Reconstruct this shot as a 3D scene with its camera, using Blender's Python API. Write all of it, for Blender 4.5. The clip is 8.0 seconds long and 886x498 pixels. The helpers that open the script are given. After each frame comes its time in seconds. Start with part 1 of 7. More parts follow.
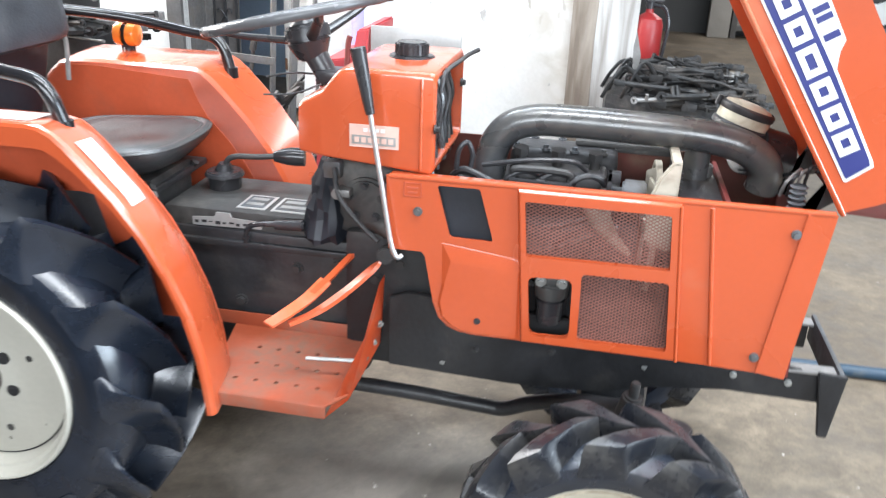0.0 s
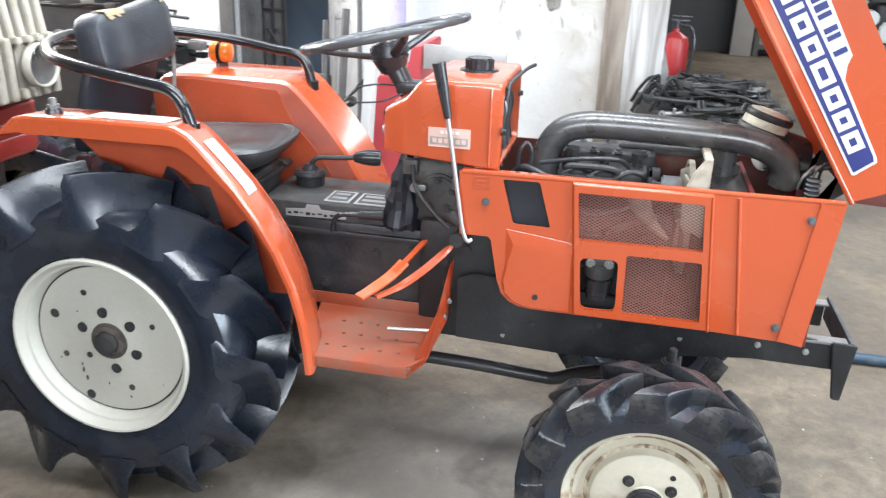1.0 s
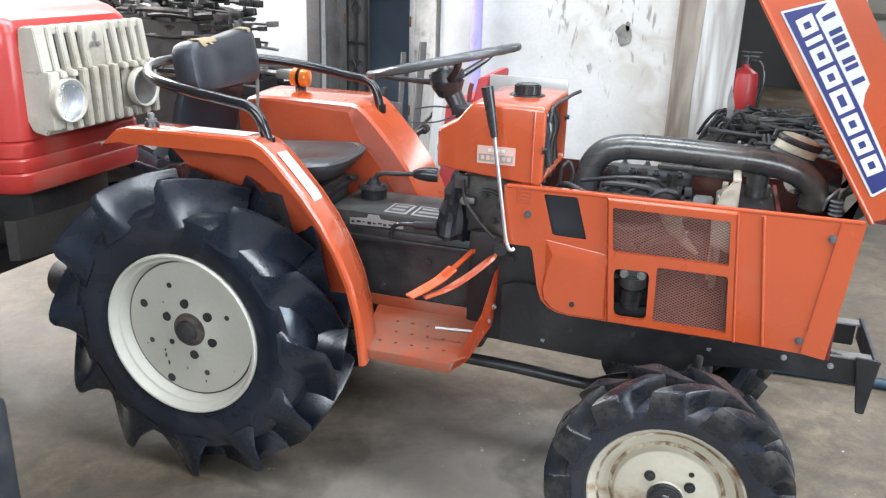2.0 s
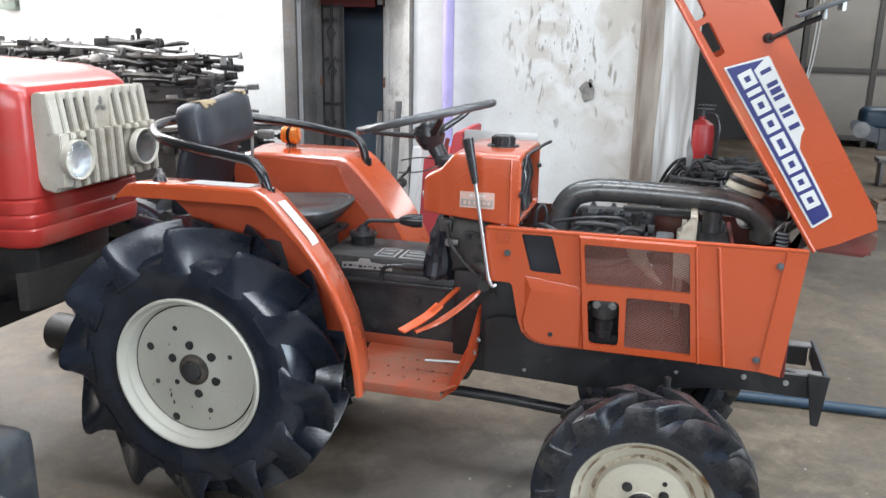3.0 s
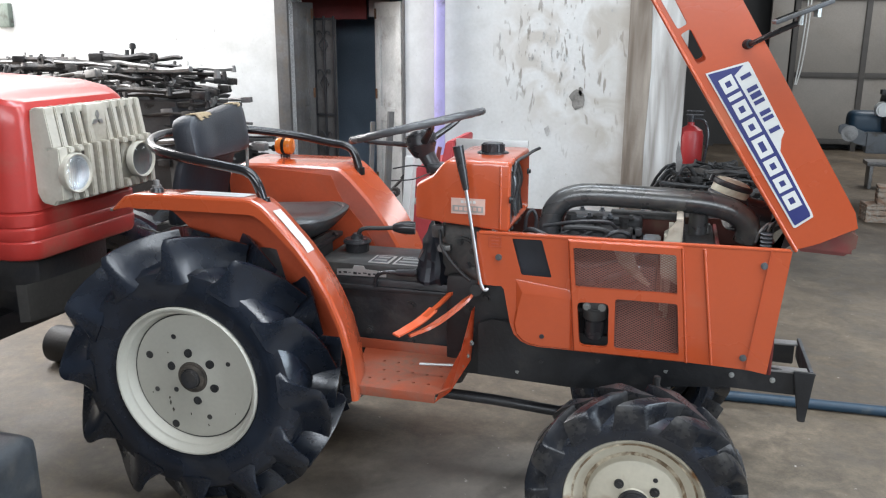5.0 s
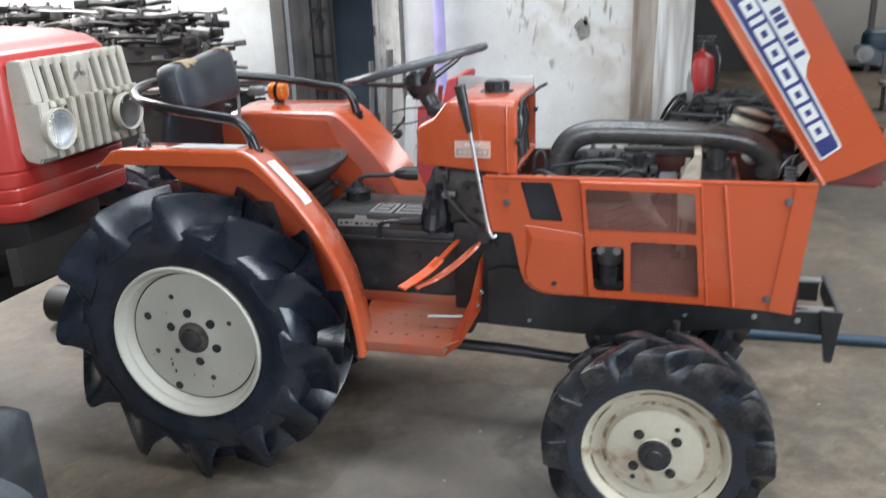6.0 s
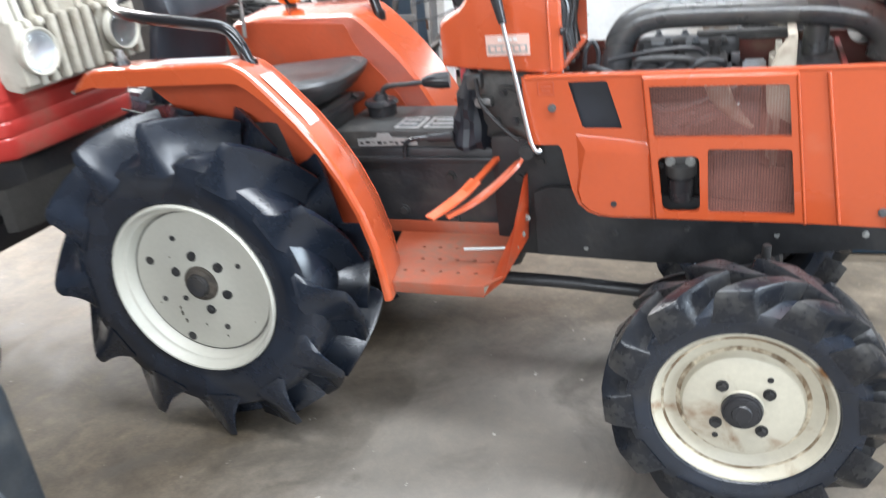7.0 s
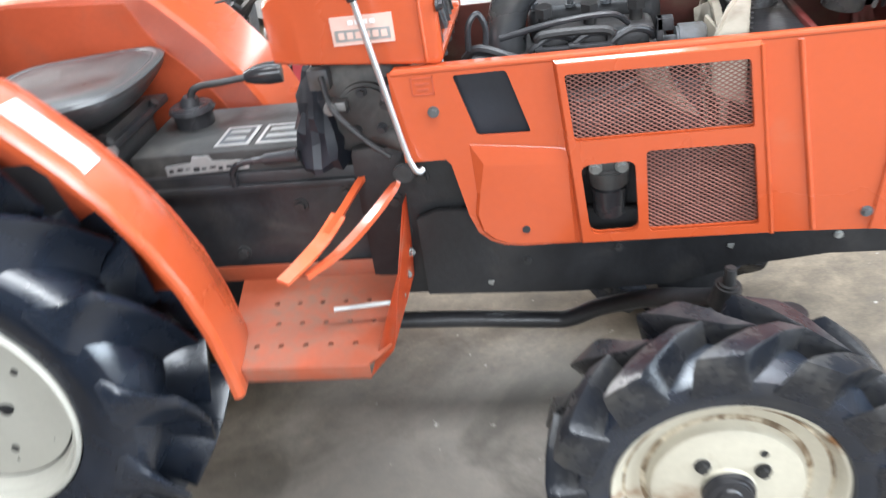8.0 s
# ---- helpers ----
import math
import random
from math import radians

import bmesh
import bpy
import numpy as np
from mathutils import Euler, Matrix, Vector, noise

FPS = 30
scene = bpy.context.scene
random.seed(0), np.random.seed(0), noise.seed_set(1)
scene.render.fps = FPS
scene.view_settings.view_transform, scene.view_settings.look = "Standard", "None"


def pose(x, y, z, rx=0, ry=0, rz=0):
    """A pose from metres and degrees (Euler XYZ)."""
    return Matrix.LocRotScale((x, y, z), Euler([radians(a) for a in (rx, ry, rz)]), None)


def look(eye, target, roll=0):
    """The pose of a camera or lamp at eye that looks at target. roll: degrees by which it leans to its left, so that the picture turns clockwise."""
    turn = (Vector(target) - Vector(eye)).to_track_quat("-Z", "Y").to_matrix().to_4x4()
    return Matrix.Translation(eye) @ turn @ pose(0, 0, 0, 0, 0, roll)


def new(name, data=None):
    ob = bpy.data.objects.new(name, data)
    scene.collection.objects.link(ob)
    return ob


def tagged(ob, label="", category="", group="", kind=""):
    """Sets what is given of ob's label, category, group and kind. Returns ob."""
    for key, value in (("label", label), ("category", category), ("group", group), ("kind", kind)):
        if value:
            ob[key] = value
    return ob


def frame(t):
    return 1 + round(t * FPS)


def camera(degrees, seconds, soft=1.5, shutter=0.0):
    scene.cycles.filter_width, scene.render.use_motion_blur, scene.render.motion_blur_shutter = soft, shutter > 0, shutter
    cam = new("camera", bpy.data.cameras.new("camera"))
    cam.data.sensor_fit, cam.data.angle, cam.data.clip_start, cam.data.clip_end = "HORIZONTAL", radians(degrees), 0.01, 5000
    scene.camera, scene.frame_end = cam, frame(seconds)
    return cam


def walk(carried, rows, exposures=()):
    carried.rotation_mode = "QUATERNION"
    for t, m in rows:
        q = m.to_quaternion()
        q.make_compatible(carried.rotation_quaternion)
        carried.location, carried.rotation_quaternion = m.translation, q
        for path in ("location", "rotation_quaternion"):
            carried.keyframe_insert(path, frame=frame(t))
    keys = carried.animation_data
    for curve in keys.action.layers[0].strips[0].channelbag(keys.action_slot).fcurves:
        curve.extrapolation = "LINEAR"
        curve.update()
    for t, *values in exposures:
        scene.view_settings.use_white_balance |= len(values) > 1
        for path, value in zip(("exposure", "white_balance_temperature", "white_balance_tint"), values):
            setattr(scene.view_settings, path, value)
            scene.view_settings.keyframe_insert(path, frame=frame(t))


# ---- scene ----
cam = camera(55.5, 8.0, soft=1.2, shutter=0.5)
PATH = [
    (0, (1.138, -1.673, 1.285), (0.813, 0.145, 0.516), 2.3),
    (0.2, (1.111, -1.765, 1.305), (0.794, 0.048, 0.523), 1.2),
    (0.5, (1.06, -1.894, 1.308), (0.735, -0.079, 0.532), 1.5),
    (1, (1.095, -1.964, 1.318), (0.719, -0.141, 0.587), 2.0),
    (1.5, (1.186, -2.017, 1.325), (0.628, -0.237, 0.604), 1.9),
    (1.7, (1.212, -2.054, 1.322), (0.637, -0.269, 0.626), 1.8),
    (2.8, (1.232, -2.306, 1.336), (0.701, -0.464, 0.765), 1.2),
    (3, (1.24, -2.324, 1.336), (0.72, -0.467, 0.806), 1.0),
    (3.5, (1.258, -2.373, 1.349), (0.76, -0.5, 0.855), 0.7),
    (4, (1.259, -2.368, 1.346), (0.759, -0.501, 0.83), 0.5),
    (4.2, (1.263, -2.372, 1.338), (0.76, -0.504, 0.828), 0.5),
    (5.5, (1.257, -2.365, 1.337), (0.744, -0.499, 0.831), 0.0),
    (6, (1.237, -2.259, 1.331), (0.717, -0.44, 0.683), -2.1),
    (6.5, (1.212, -2.094, 1.294), (0.564, -0.349, 0.562), -5.9),
    (6.8, (1.231, -1.983, 1.261), (0.545, -0.261, 0.512), -6.0),
    (7, (1.22, -1.914, 1.228), (0.546, -0.222, 0.402), -6.8),
    (7.2, (1.176, -1.814, 1.183), (0.665, -0.087, 0.314), -5.0),
    (7.3, (1.151, -1.75, 1.191), (0.754, -0.031, 0.248), -3.7),
    (7.5, (1.095, -1.643, 1.217), (0.812, 0.058, 0.205), -2.8),
    (7.8, (1.05, -1.526, 1.215), (0.747, 0.174, 0.205), -5.4),
    (8, (1.035, -1.414, 1.207), (0.715, 0.283, 0.199), -8.8),
]
LIGHTER = ((0.0, 1.10), (0.5, 0.88), (1.0, 0.95), (1.6, 0.74), (2.8, 0.36), (3.0, 0.28), (3.5, 0.08), (5.5, 0.10), (6.0, 0.14), (6.5, 0.65), (7.0, 0.87), (8.0, 1.12))
walk(cam, [(t, look(eye, target, roll)) for t, eye, target, roll in PATH], LIGHTER)

# ---- world and light ----
world = bpy.data.worlds.new("sky")
scene.world = world
world.use_nodes = True
wn = world.node_tree.nodes
sky = wn.new("ShaderNodeTexSky")
sky.sky_type = "NISHITA"
sky.sun_disc = False
sky.sun_elevation, sky.sun_rotation = radians(48), radians(215)
world.node_tree.links.new(sky.outputs[0], wn["Background"].inputs[0])
wn["Background"].inputs[1].default_value = 0.12


def sun_lamp():
    d = bpy.data.lights.new("sun", "SUN")
    d.energy, d.angle, d.color = 2.5, radians(0.5), (1.0, 0.95, 0.88)
    ob = new("sun", d)
    ob.matrix_world = look((0, 0, 0), (0.39, 0.55, -0.74))


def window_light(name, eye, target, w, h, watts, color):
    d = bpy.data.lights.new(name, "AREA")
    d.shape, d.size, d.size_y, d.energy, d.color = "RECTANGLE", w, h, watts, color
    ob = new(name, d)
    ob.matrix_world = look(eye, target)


sun_lamp()
window_light("high_window_daylight", (1.6, -5.9, 2.5), (1.2, 0, 0.8), 5.2, 1.3, 172, (0.88, 0.94, 1.0))
# Assumed overhead strips, no roof opening in view; narrow to give edge highlights.
window_light("assumed_roof_light", (2.5, -1.15, 3.38), (2.5, -1.10, 0.0), 4.8, 0.60, 135, (0.90, 0.95, 1.0))
window_light("assumed_aisle_light", (1.4, 0.62, 3.38), (1.4, 0.62, 0), 5.4, 0.42, 120, (0.80, 0.90, 1.0))
# Added lamp that whitens the left wall; its source is unseen.
window_light("west_wall_fill", (-3.6, 2.0, 3.38), (-3.6, 2.25, 0), 2.4, 1.5, 250, (0.98, 0.98, 1.0))
# Added lamp that brightens the gate recess; nothing seen there emits light.
window_light("recess_fill", (4.0, 6.3, 3.38), (4.0, 6.6, 0), 2.4, 2.4, 118, (0.95, 0.97, 1.0))
window_light("side_window_daylight", (-5.35, 1.3, 1.9), (0, 1.9, 1.0), 2.6, 1.9, 200, (1.0, 0.97, 0.93))

window_light("east_door_daylight", (5.97, -1.7, 1.45), (0.3, -0.9, 0.9), 2.8, 2.4, 168, (0.74, 0.87, 1.0))

# ---- materials ----


def mat(name, base, rough=0.5, metal=0.0, var=0.12, scale=9.0, fine=90.0, bump=0.05, dirt=None, amount=0.0, dirt_scale=5.0, coat=0.0, edge=0.15, spec=0.5, dirt_rough=0.85):
    """Base colour varied at two scales, with dirt in patches of its own shape and fine relief."""
    m = bpy.data.materials.new(name)
    m.use_nodes = True
    n, l = m.node_tree.nodes, m.node_tree.links
    p = n["Principled BSDF"]
    tc = n.new("ShaderNodeTexCoord")

    def noise_tex(s, detail, dist=0.0):
        t = n.new("ShaderNodeTexNoise")
        t.inputs["Scale"].default_value, t.inputs["Detail"].default_value, t.inputs["Distortion"].default_value = s, detail, dist
        l.new(tc.outputs["Object"], t.inputs["Vector"])
        return t

    def ramp(src, a, b, ca, cb):
        r = n.new("ShaderNodeValToRGB")
        r.color_ramp.elements[0].position, r.color_ramp.elements[1].position = a, b
        r.color_ramp.elements[0].color, r.color_ramp.elements[1].color = ca, cb
        l.new(src, r.inputs[0])
        return r

    def mix(fac, a, b, blend="MIX"):
        x = n.new("ShaderNodeMix")
        x.data_type, x.blend_type = "RGBA", blend
        for sock, v in ((x.inputs[0], fac), (x.inputs[6], a), (x.inputs[7], b)):
            if isinstance(v, (int, float)):
                sock.default_value = v
            elif isinstance(v, tuple):
                sock.default_value = v
            else:
                l.new(v, sock)
        return x.outputs[2]

    big, small = noise_tex(scale, 5, 0.4), noise_tex(fine, 4)
    c0 = (*[v * (1 - var) for v in base], 1)
    c1 = (*[min(1, v * (1 + var)) for v in base], 1)
    col = ramp(big.outputs[0], 0.3, 0.7, c0, c1).outputs[0]
    g = 1 - var * 0.8
    col = mix(1.0, col, ramp(small.outputs[0], 0.3, 0.7, (g, g, g, 1), (1, 1, 1, 1)).outputs[0], "MULTIPLY")
    rr = ramp(big.outputs[0], 0.25, 0.75, (max(0.02, rough * 0.8),) * 3 + (1,), (min(1, rough * 1.25),) * 3 + (1,)).outputs[0]
    if dirt and amount > 0:
        d = noise_tex(dirt_scale, 9, 0.8)
        mask = ramp(d.outputs[0], 0.62 - amount * 0.4, 0.62 - amount * 0.4 + edge, (0, 0, 0, 1), (1, 1, 1, 1)).outputs[0]
        sp = noise_tex(fine * 0.6, 6)
        mask = mix(1.0, mask, ramp(sp.outputs[0], 0.3, 0.62, (0.25, 0.25, 0.25, 1), (1, 1, 1, 1)).outputs[0], "MULTIPLY")
        col = mix(mask, col, (*dirt, 1))
        rr = mix(mask, rr, (dirt_rough, dirt_rough, dirt_rough, 1))
    l.new(col, p.inputs["Base Color"])
    l.new(rr, p.inputs["Roughness"])
    p.inputs["Metallic"].default_value = metal
    p.inputs["Coat Weight"].default_value = coat
    p.inputs["Coat Roughness"].default_value = 0.12
    p.inputs["Specular IOR Level"].default_value = spec
    if bump:
        b = n.new("ShaderNodeBump")
        b.inputs["Strength"].default_value, b.inputs["Distance"].default_value = bump, 0.01
        l.new(small.outputs[0], b.inputs["Height"])
        l.new(b.outputs[0], p.inputs["Normal"])
    return m


M = {
    "orange": mat("orange_paint", (0.455, 0.075, 0.023), 0.28, var=0.05, scale=3, bump=0.008, dirt=(0.45, 0.13, 0.06), amount=0.06, dirt_scale=3, coat=0.85),
    "orange_worn": mat("worn_orange_paint", (0.66, 0.10, 0.030), 0.42, var=0.1, scale=6, bump=0.04, dirt=(0.40, 0.20, 0.13), amount=0.40, dirt_scale=14, edge=0.35),
    "orange_inside": mat("dusty_orange_inside", (0.44, 0.074, 0.028), 0.42, var=0.10, bump=0.02, dirt=(0.26, 0.085, 0.05), amount=0.25, dirt_scale=5, edge=0.4),
    "red": mat("red_paint", (0.44, 0.036, 0.029), 0.36, var=0.08, scale=3, bump=0.015, dirt=(0.35, 0.10, 0.07), amount=0.2, dirt_scale=4, coat=0.35),
    "red_dark": mat("dull_red_paint", (0.14, 0.02, 0.017), 0.55, var=0.12, bump=0.03, dirt=(0.12, 0.07, 0.05), amount=0.3),
    "rubber": mat("tyre_rubber", (0.013, 0.018, 0.029), 0.26, var=0.25, scale=14, fine=160, bump=0.04, dirt=(0.045, 0.042, 0.04), amount=0.14, dirt_scale=6, edge=0.4, spec=0.65, coat=0.22),
    "rubber_dusty": mat("dusty_tyre_rubber", (0.013, 0.015, 0.020), 0.24, var=0.25, scale=14, fine=160, bump=0.08, dirt=(0.10, 0.094, 0.085), amount=0.34, dirt_scale=6, edge=0.4, spec=0.42, coat=0.03, dirt_rough=0.55),
    "cream": mat("cream_wheel_paint", (0.45, 0.435, 0.38), 0.42, var=0.06, scale=5, bump=0.03, dirt=(0.25, 0.17, 0.10), amount=0.0, dirt_scale=14, edge=0.05),
    "cream_rusty": mat("rust_streaked_cream_paint", (0.52, 0.48, 0.385), 0.45, var=0.10, scale=5, bump=0.04, dirt=(0.22, 0.11, 0.045), amount=0.12, dirt_scale=8, edge=0.14),
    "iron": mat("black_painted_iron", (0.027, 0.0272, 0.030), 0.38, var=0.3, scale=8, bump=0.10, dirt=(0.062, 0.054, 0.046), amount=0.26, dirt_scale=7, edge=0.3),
    # A darker black than iron, for rails, bumper side and clutch housing.
    "chassis": mat("darker_chassis_black", (0.014, 0.0145, 0.0165), 0.42, var=0.3, scale=8, bump=0.08, dirt=(0.05, 0.044, 0.038), amount=0.16, dirt_scale=8, edge=0.3),
    "iron_dusty": mat("dusty_black_iron", (0.026, 0.0255, 0.026), 0.48, var=0.3, scale=8, bump=0.1, dirt=(0.085, 0.075, 0.06), amount=0.2, dirt_scale=9, edge=0.4),
    "cast": mat("grey_cast_iron", (0.10, 0.108, 0.118), 0.55, 0.1, var=0.18, scale=8, bump=0.1, dirt=(0.07, 0.06, 0.05), amount=0.3, dirt_scale=9),
    "cast_dark": mat("dark_blue_grey_casting", (0.032, 0.038, 0.045), 0.5, 0.1, var=0.25, scale=8, bump=0.15, dirt=(0.09, 0.085, 0.075), amount=0.3, dirt_scale=7, edge=0.4),
    "steel": mat("bright_steel", (0.55, 0.55, 0.55), 0.25, 1.0, var=0.1, bump=0.02),
    "zinc": mat("dull_zinc", (0.38, 0.39, 0.38), 0.45, 0.8, var=0.15, bump=0.04),
    "rod": mat("polished_rod", (0.52, 0.53, 0.54), 0.30, 0.75, var=0.05, bump=0.01),
    "cover": mat("dusty_grey_cover", (0.045, 0.044, 0.043), 0.5, var=0.25, scale=10, bump=0.08, dirt=(0.17, 0.16, 0.145), amount=0.38, dirt_scale=7, edge=0.4),
    # Rust of hubs and chips; also the painted shade between lower grille slats.
    "rust_gap_shade": mat("greasy_rust_and_gap_shade", (0.070, 0.058, 0.047), 0.6, 0.1, var=0.4, scale=20, bump=0.15, dirt=(0.02, 0.018, 0.016), amount=0.4, dirt_scale=18),
    "rust": mat("rusty_steel", (0.13, 0.065, 0.035), 0.8, 0.1, var=0.35, bump=0.15),
    "tube_black": mat("glossy_black_tube", (0.012, 0.012, 0.014), 0.22, var=0.1, bump=0.01, coat=0.3),
    "plastic": mat("black_plastic", (0.028, 0.028, 0.031), 0.27, var=0.12, bump=0.03),
    "hose": mat("dusty_rubber_hose", (0.050, 0.052, 0.056), 0.27, var=0.2, scale=12, bump=0.04, dirt=(0.21, 0.19, 0.145), amount=0.34, dirt_scale=4, edge=0.5, spec=0.85, dirt_rough=0.4),
    "vinyl": mat("worn_black_vinyl", (0.032, 0.033, 0.035), 0.33, var=0.2, scale=10, fine=220, bump=0.12, dirt=(0.15, 0.145, 0.135), amount=0.34, edge=0.45, spec=0.8, dirt_rough=0.5),
    "cap": mat("cream_cap_paint", (0.50, 0.47, 0.36), 0.45, var=0.1, bump=0.02, dirt=(0.2, 0.17, 0.12), amount=0.25, dirt_scale=12),
    "rim": mat("greyed_wheel_plastic", (0.085, 0.087, 0.092), 0.26, var=0.12, bump=0.02),
    "engine_black": mat("oily_engine_black", (0.026, 0.026, 0.028), 0.55, var=0.35, scale=14, bump=0.15, dirt=(0.05, 0.045, 0.04), amount=0.2, dirt_scale=14, edge=0.3),
    "vinyl_back": mat("creased_blue_black_vinyl", (0.030, 0.034, 0.042), 0.36, var=0.25, scale=10, fine=220, bump=0.15, dirt=(0.12, 0.12, 0.12), amount=0.18, edge=0.4),
    "orange_step": mat("dusty_scuffed_orange_step", (0.31, 0.064, 0.027), 0.55, var=0.12, scale=6, bump=0.05, dirt=(0.165, 0.115, 0.085), amount=0.6, dirt_scale=6, edge=0.35),
    "foam": mat("yellowed_foam", (0.34, 0.26, 0.16), 0.95, var=0.25, bump=0.4),
    "beige": mat("beige_plastic", (0.45, 0.41, 0.335), 0.5, var=0.1, bump=0.02, dirt=(0.22, 0.18, 0.13), amount=0.25, dirt_scale=12),
    "grille": mat("cream_grille_plastic", (0.54, 0.51, 0.44), 0.5, var=0.08, bump=0.03, dirt=(0.27, 0.22, 0.15), amount=0.42, dirt_scale=7, edge=0.35),
    "white": mat("white_decal", (0.62, 0.63, 0.62), 0.4, var=0.04, bump=0.01),
    "silver": mat("silver_plate", (0.50, 0.50, 0.49), 0.38, 0.5, var=0.1, bump=0.02),
    "decal_pale": mat("pale_orange_decal", (0.60, 0.40, 0.34), 0.4, var=0.08, bump=0.01),
    "decal_orange": mat("printed_dark_orange", (0.42, 0.07, 0.03), 0.5, var=0.1, bump=0.0),
    "blue": mat("dark_blue_decal", (0.024, 0.031, 0.15), 0.38, var=0.06, bump=0.01),
    "amber": mat("amber_plastic", (0.70, 0.185, 0.025), 0.22, var=0.06, bump=0.02, coat=0.3),
    "plaster_dirty": mat("stained_plaster", (0.44, 0.40, 0.35), 0.9, var=0.25, scale=2.0, fine=40, bump=0.2, dirt=(0.24, 0.19, 0.14), amount=0.4, dirt_scale=3, edge=0.3),
    "stain": mat("grey_wall_stain", (0.50, 0.49, 0.47), 0.95, var=0.3, scale=14, fine=60, bump=0.3),
    "grime": mat("brown_grime", (0.20, 0.14, 0.085), 0.85, var=0.35, scale=20, fine=90, bump=0.1, dirt=(0.62, 0.55, 0.42), amount=0.5, dirt_scale=16, edge=0.1),
    "box_green": mat("grey_green_box_paint", (0.10, 0.125, 0.105), 0.5, var=0.15, scale=9, bump=0.03, dirt=(0.05, 0.045, 0.04), amount=0.3, dirt_scale=12),
    "ceiling": mat("grey_roof_sheet", (0.16, 0.16, 0.16), 0.8, var=0.1, scale=2),
    "unseen_wall_grey": mat("grey_to_cut_bounce", (0.20, 0.19, 0.18), 0.9, var=0.15, scale=2, bump=0.1),
    # Darkness of the recess, put into the wall colour.
    "recess_shade": mat("recess_shade_mortar", (0.05, 0.05, 0.05), 0.9, var=0.2, scale=2, bump=0.1),
    "door_paint": mat("flaking_white_door_paint", (0.44, 0.44, 0.43), 0.7, var=0.18, scale=6, fine=70, bump=0.15, dirt=(0.22, 0.20, 0.18), amount=0.16, dirt_scale=9, edge=0.2),
    "wood": mat("weathered_grey_wood", (0.105, 0.10, 0.098), 0.8, var=0.3, scale=5, fine=60, bump=0.25, dirt=(0.10, 0.085, 0.07), amount=0.3, dirt_scale=6),
    "wood_dark": mat("dark_old_wood", (0.085, 0.078, 0.075), 0.8, var=0.3, scale=5, fine=60, bump=0.2),
    "dark_blue": mat("dark_blue_wall", (0.24, 0.31, 0.40), 0.9, var=0.2, scale=2),
    "maroon": mat("maroon_board", (0.20, 0.045, 0.045), 0.8, var=0.2, scale=2),
    "lilac": mat("lilac_paint", (0.42, 0.37, 0.66), 0.45, var=0.08, scale=5, bump=0.03, dirt=(0.2, 0.18, 0.25), amount=0.15),
    "gate": mat("grey_sheet_gate", (0.255, 0.235, 0.21), 0.6, 0.2, var=0.14, scale=2, bump=0.08, dirt=(0.17, 0.14, 0.11), amount=0.2, dirt_scale=2, edge=0.5),
    "gate_frame": mat("dark_gate_frame", (0.07, 0.065, 0.06), 0.6, var=0.2, bump=0.05),
    "ext_red": mat("extinguisher_red", (0.27, 0.015, 0.016), 0.45, var=0.08, bump=0.02, dirt=(0.25, 0.10, 0.08), amount=0.2, coat=0.15),
    "blue_hose": mat("blue_water_hose", (0.013, 0.036, 0.062), 0.45, var=0.15, bump=0.03, dirt=(0.10, 0.10, 0.09), amount=0.06),
    "scrap": mat("oily_dark_steel", (0.028, 0.028, 0.029), 0.45, 0.35, var=0.5, scale=14, bump=0.3, dirt=(0.13, 0.11, 0.095), amount=0.35, dirt_scale=8, edge=0.4),
    "scrap_pale": mat("bare_dusty_steel", (0.24, 0.235, 0.23), 0.42, 0.4, var=0.3, scale=6, bump=0.1),
    "brick": mat("fired_clay_brick", (0.30, 0.185, 0.125), 0.9, var=0.25, scale=10, bump=0.3, dirt=(0.34, 0.30, 0.25), amount=0.4, dirt_scale=8),
    "yellow": mat("yellow_paint", (0.70, 0.45, 0.06), 0.5, var=0.1),
    "mesh": mat("dull_brown_mesh", (0.27, 0.115, 0.09), 0.6, var=0.15, bump=0.02),
    "blue_black": mat("plain_blue_black", (0.012, 0.014, 0.02), 0.5, var=0.15),
    "hole": mat("crumbled_hole", (0.20, 0.19, 0.175), 0.95, var=0.35, scale=20, fine=80, bump=0.5),
    # Darker copy of the orange for shade in the engine bay, plus dirt.
    "orange_shade": mat("orange_darkened_for_shade", (0.085, 0.018, 0.011), 0.7, var=0.15, bump=0.03, dirt=(0.10, 0.06, 0.04), amount=0.4),
    "dark": mat("doorway_darkness", (0.012, 0.012, 0.013), 0.9, var=0.1, bump=0.0),
    "pink_white": mat("pinkish_white_paint", (0.62, 0.52, 0.48), 0.5, var=0.15, bump=0.04, dirt=(0.2, 0.12, 0.10), amount=0.3),
    "pink": mat("faded_red_paint", (0.44, 0.055, 0.062), 0.5, var=0.12, bump=0.02, dirt=(0.45, 0.22, 0.20), amount=0.2),
}


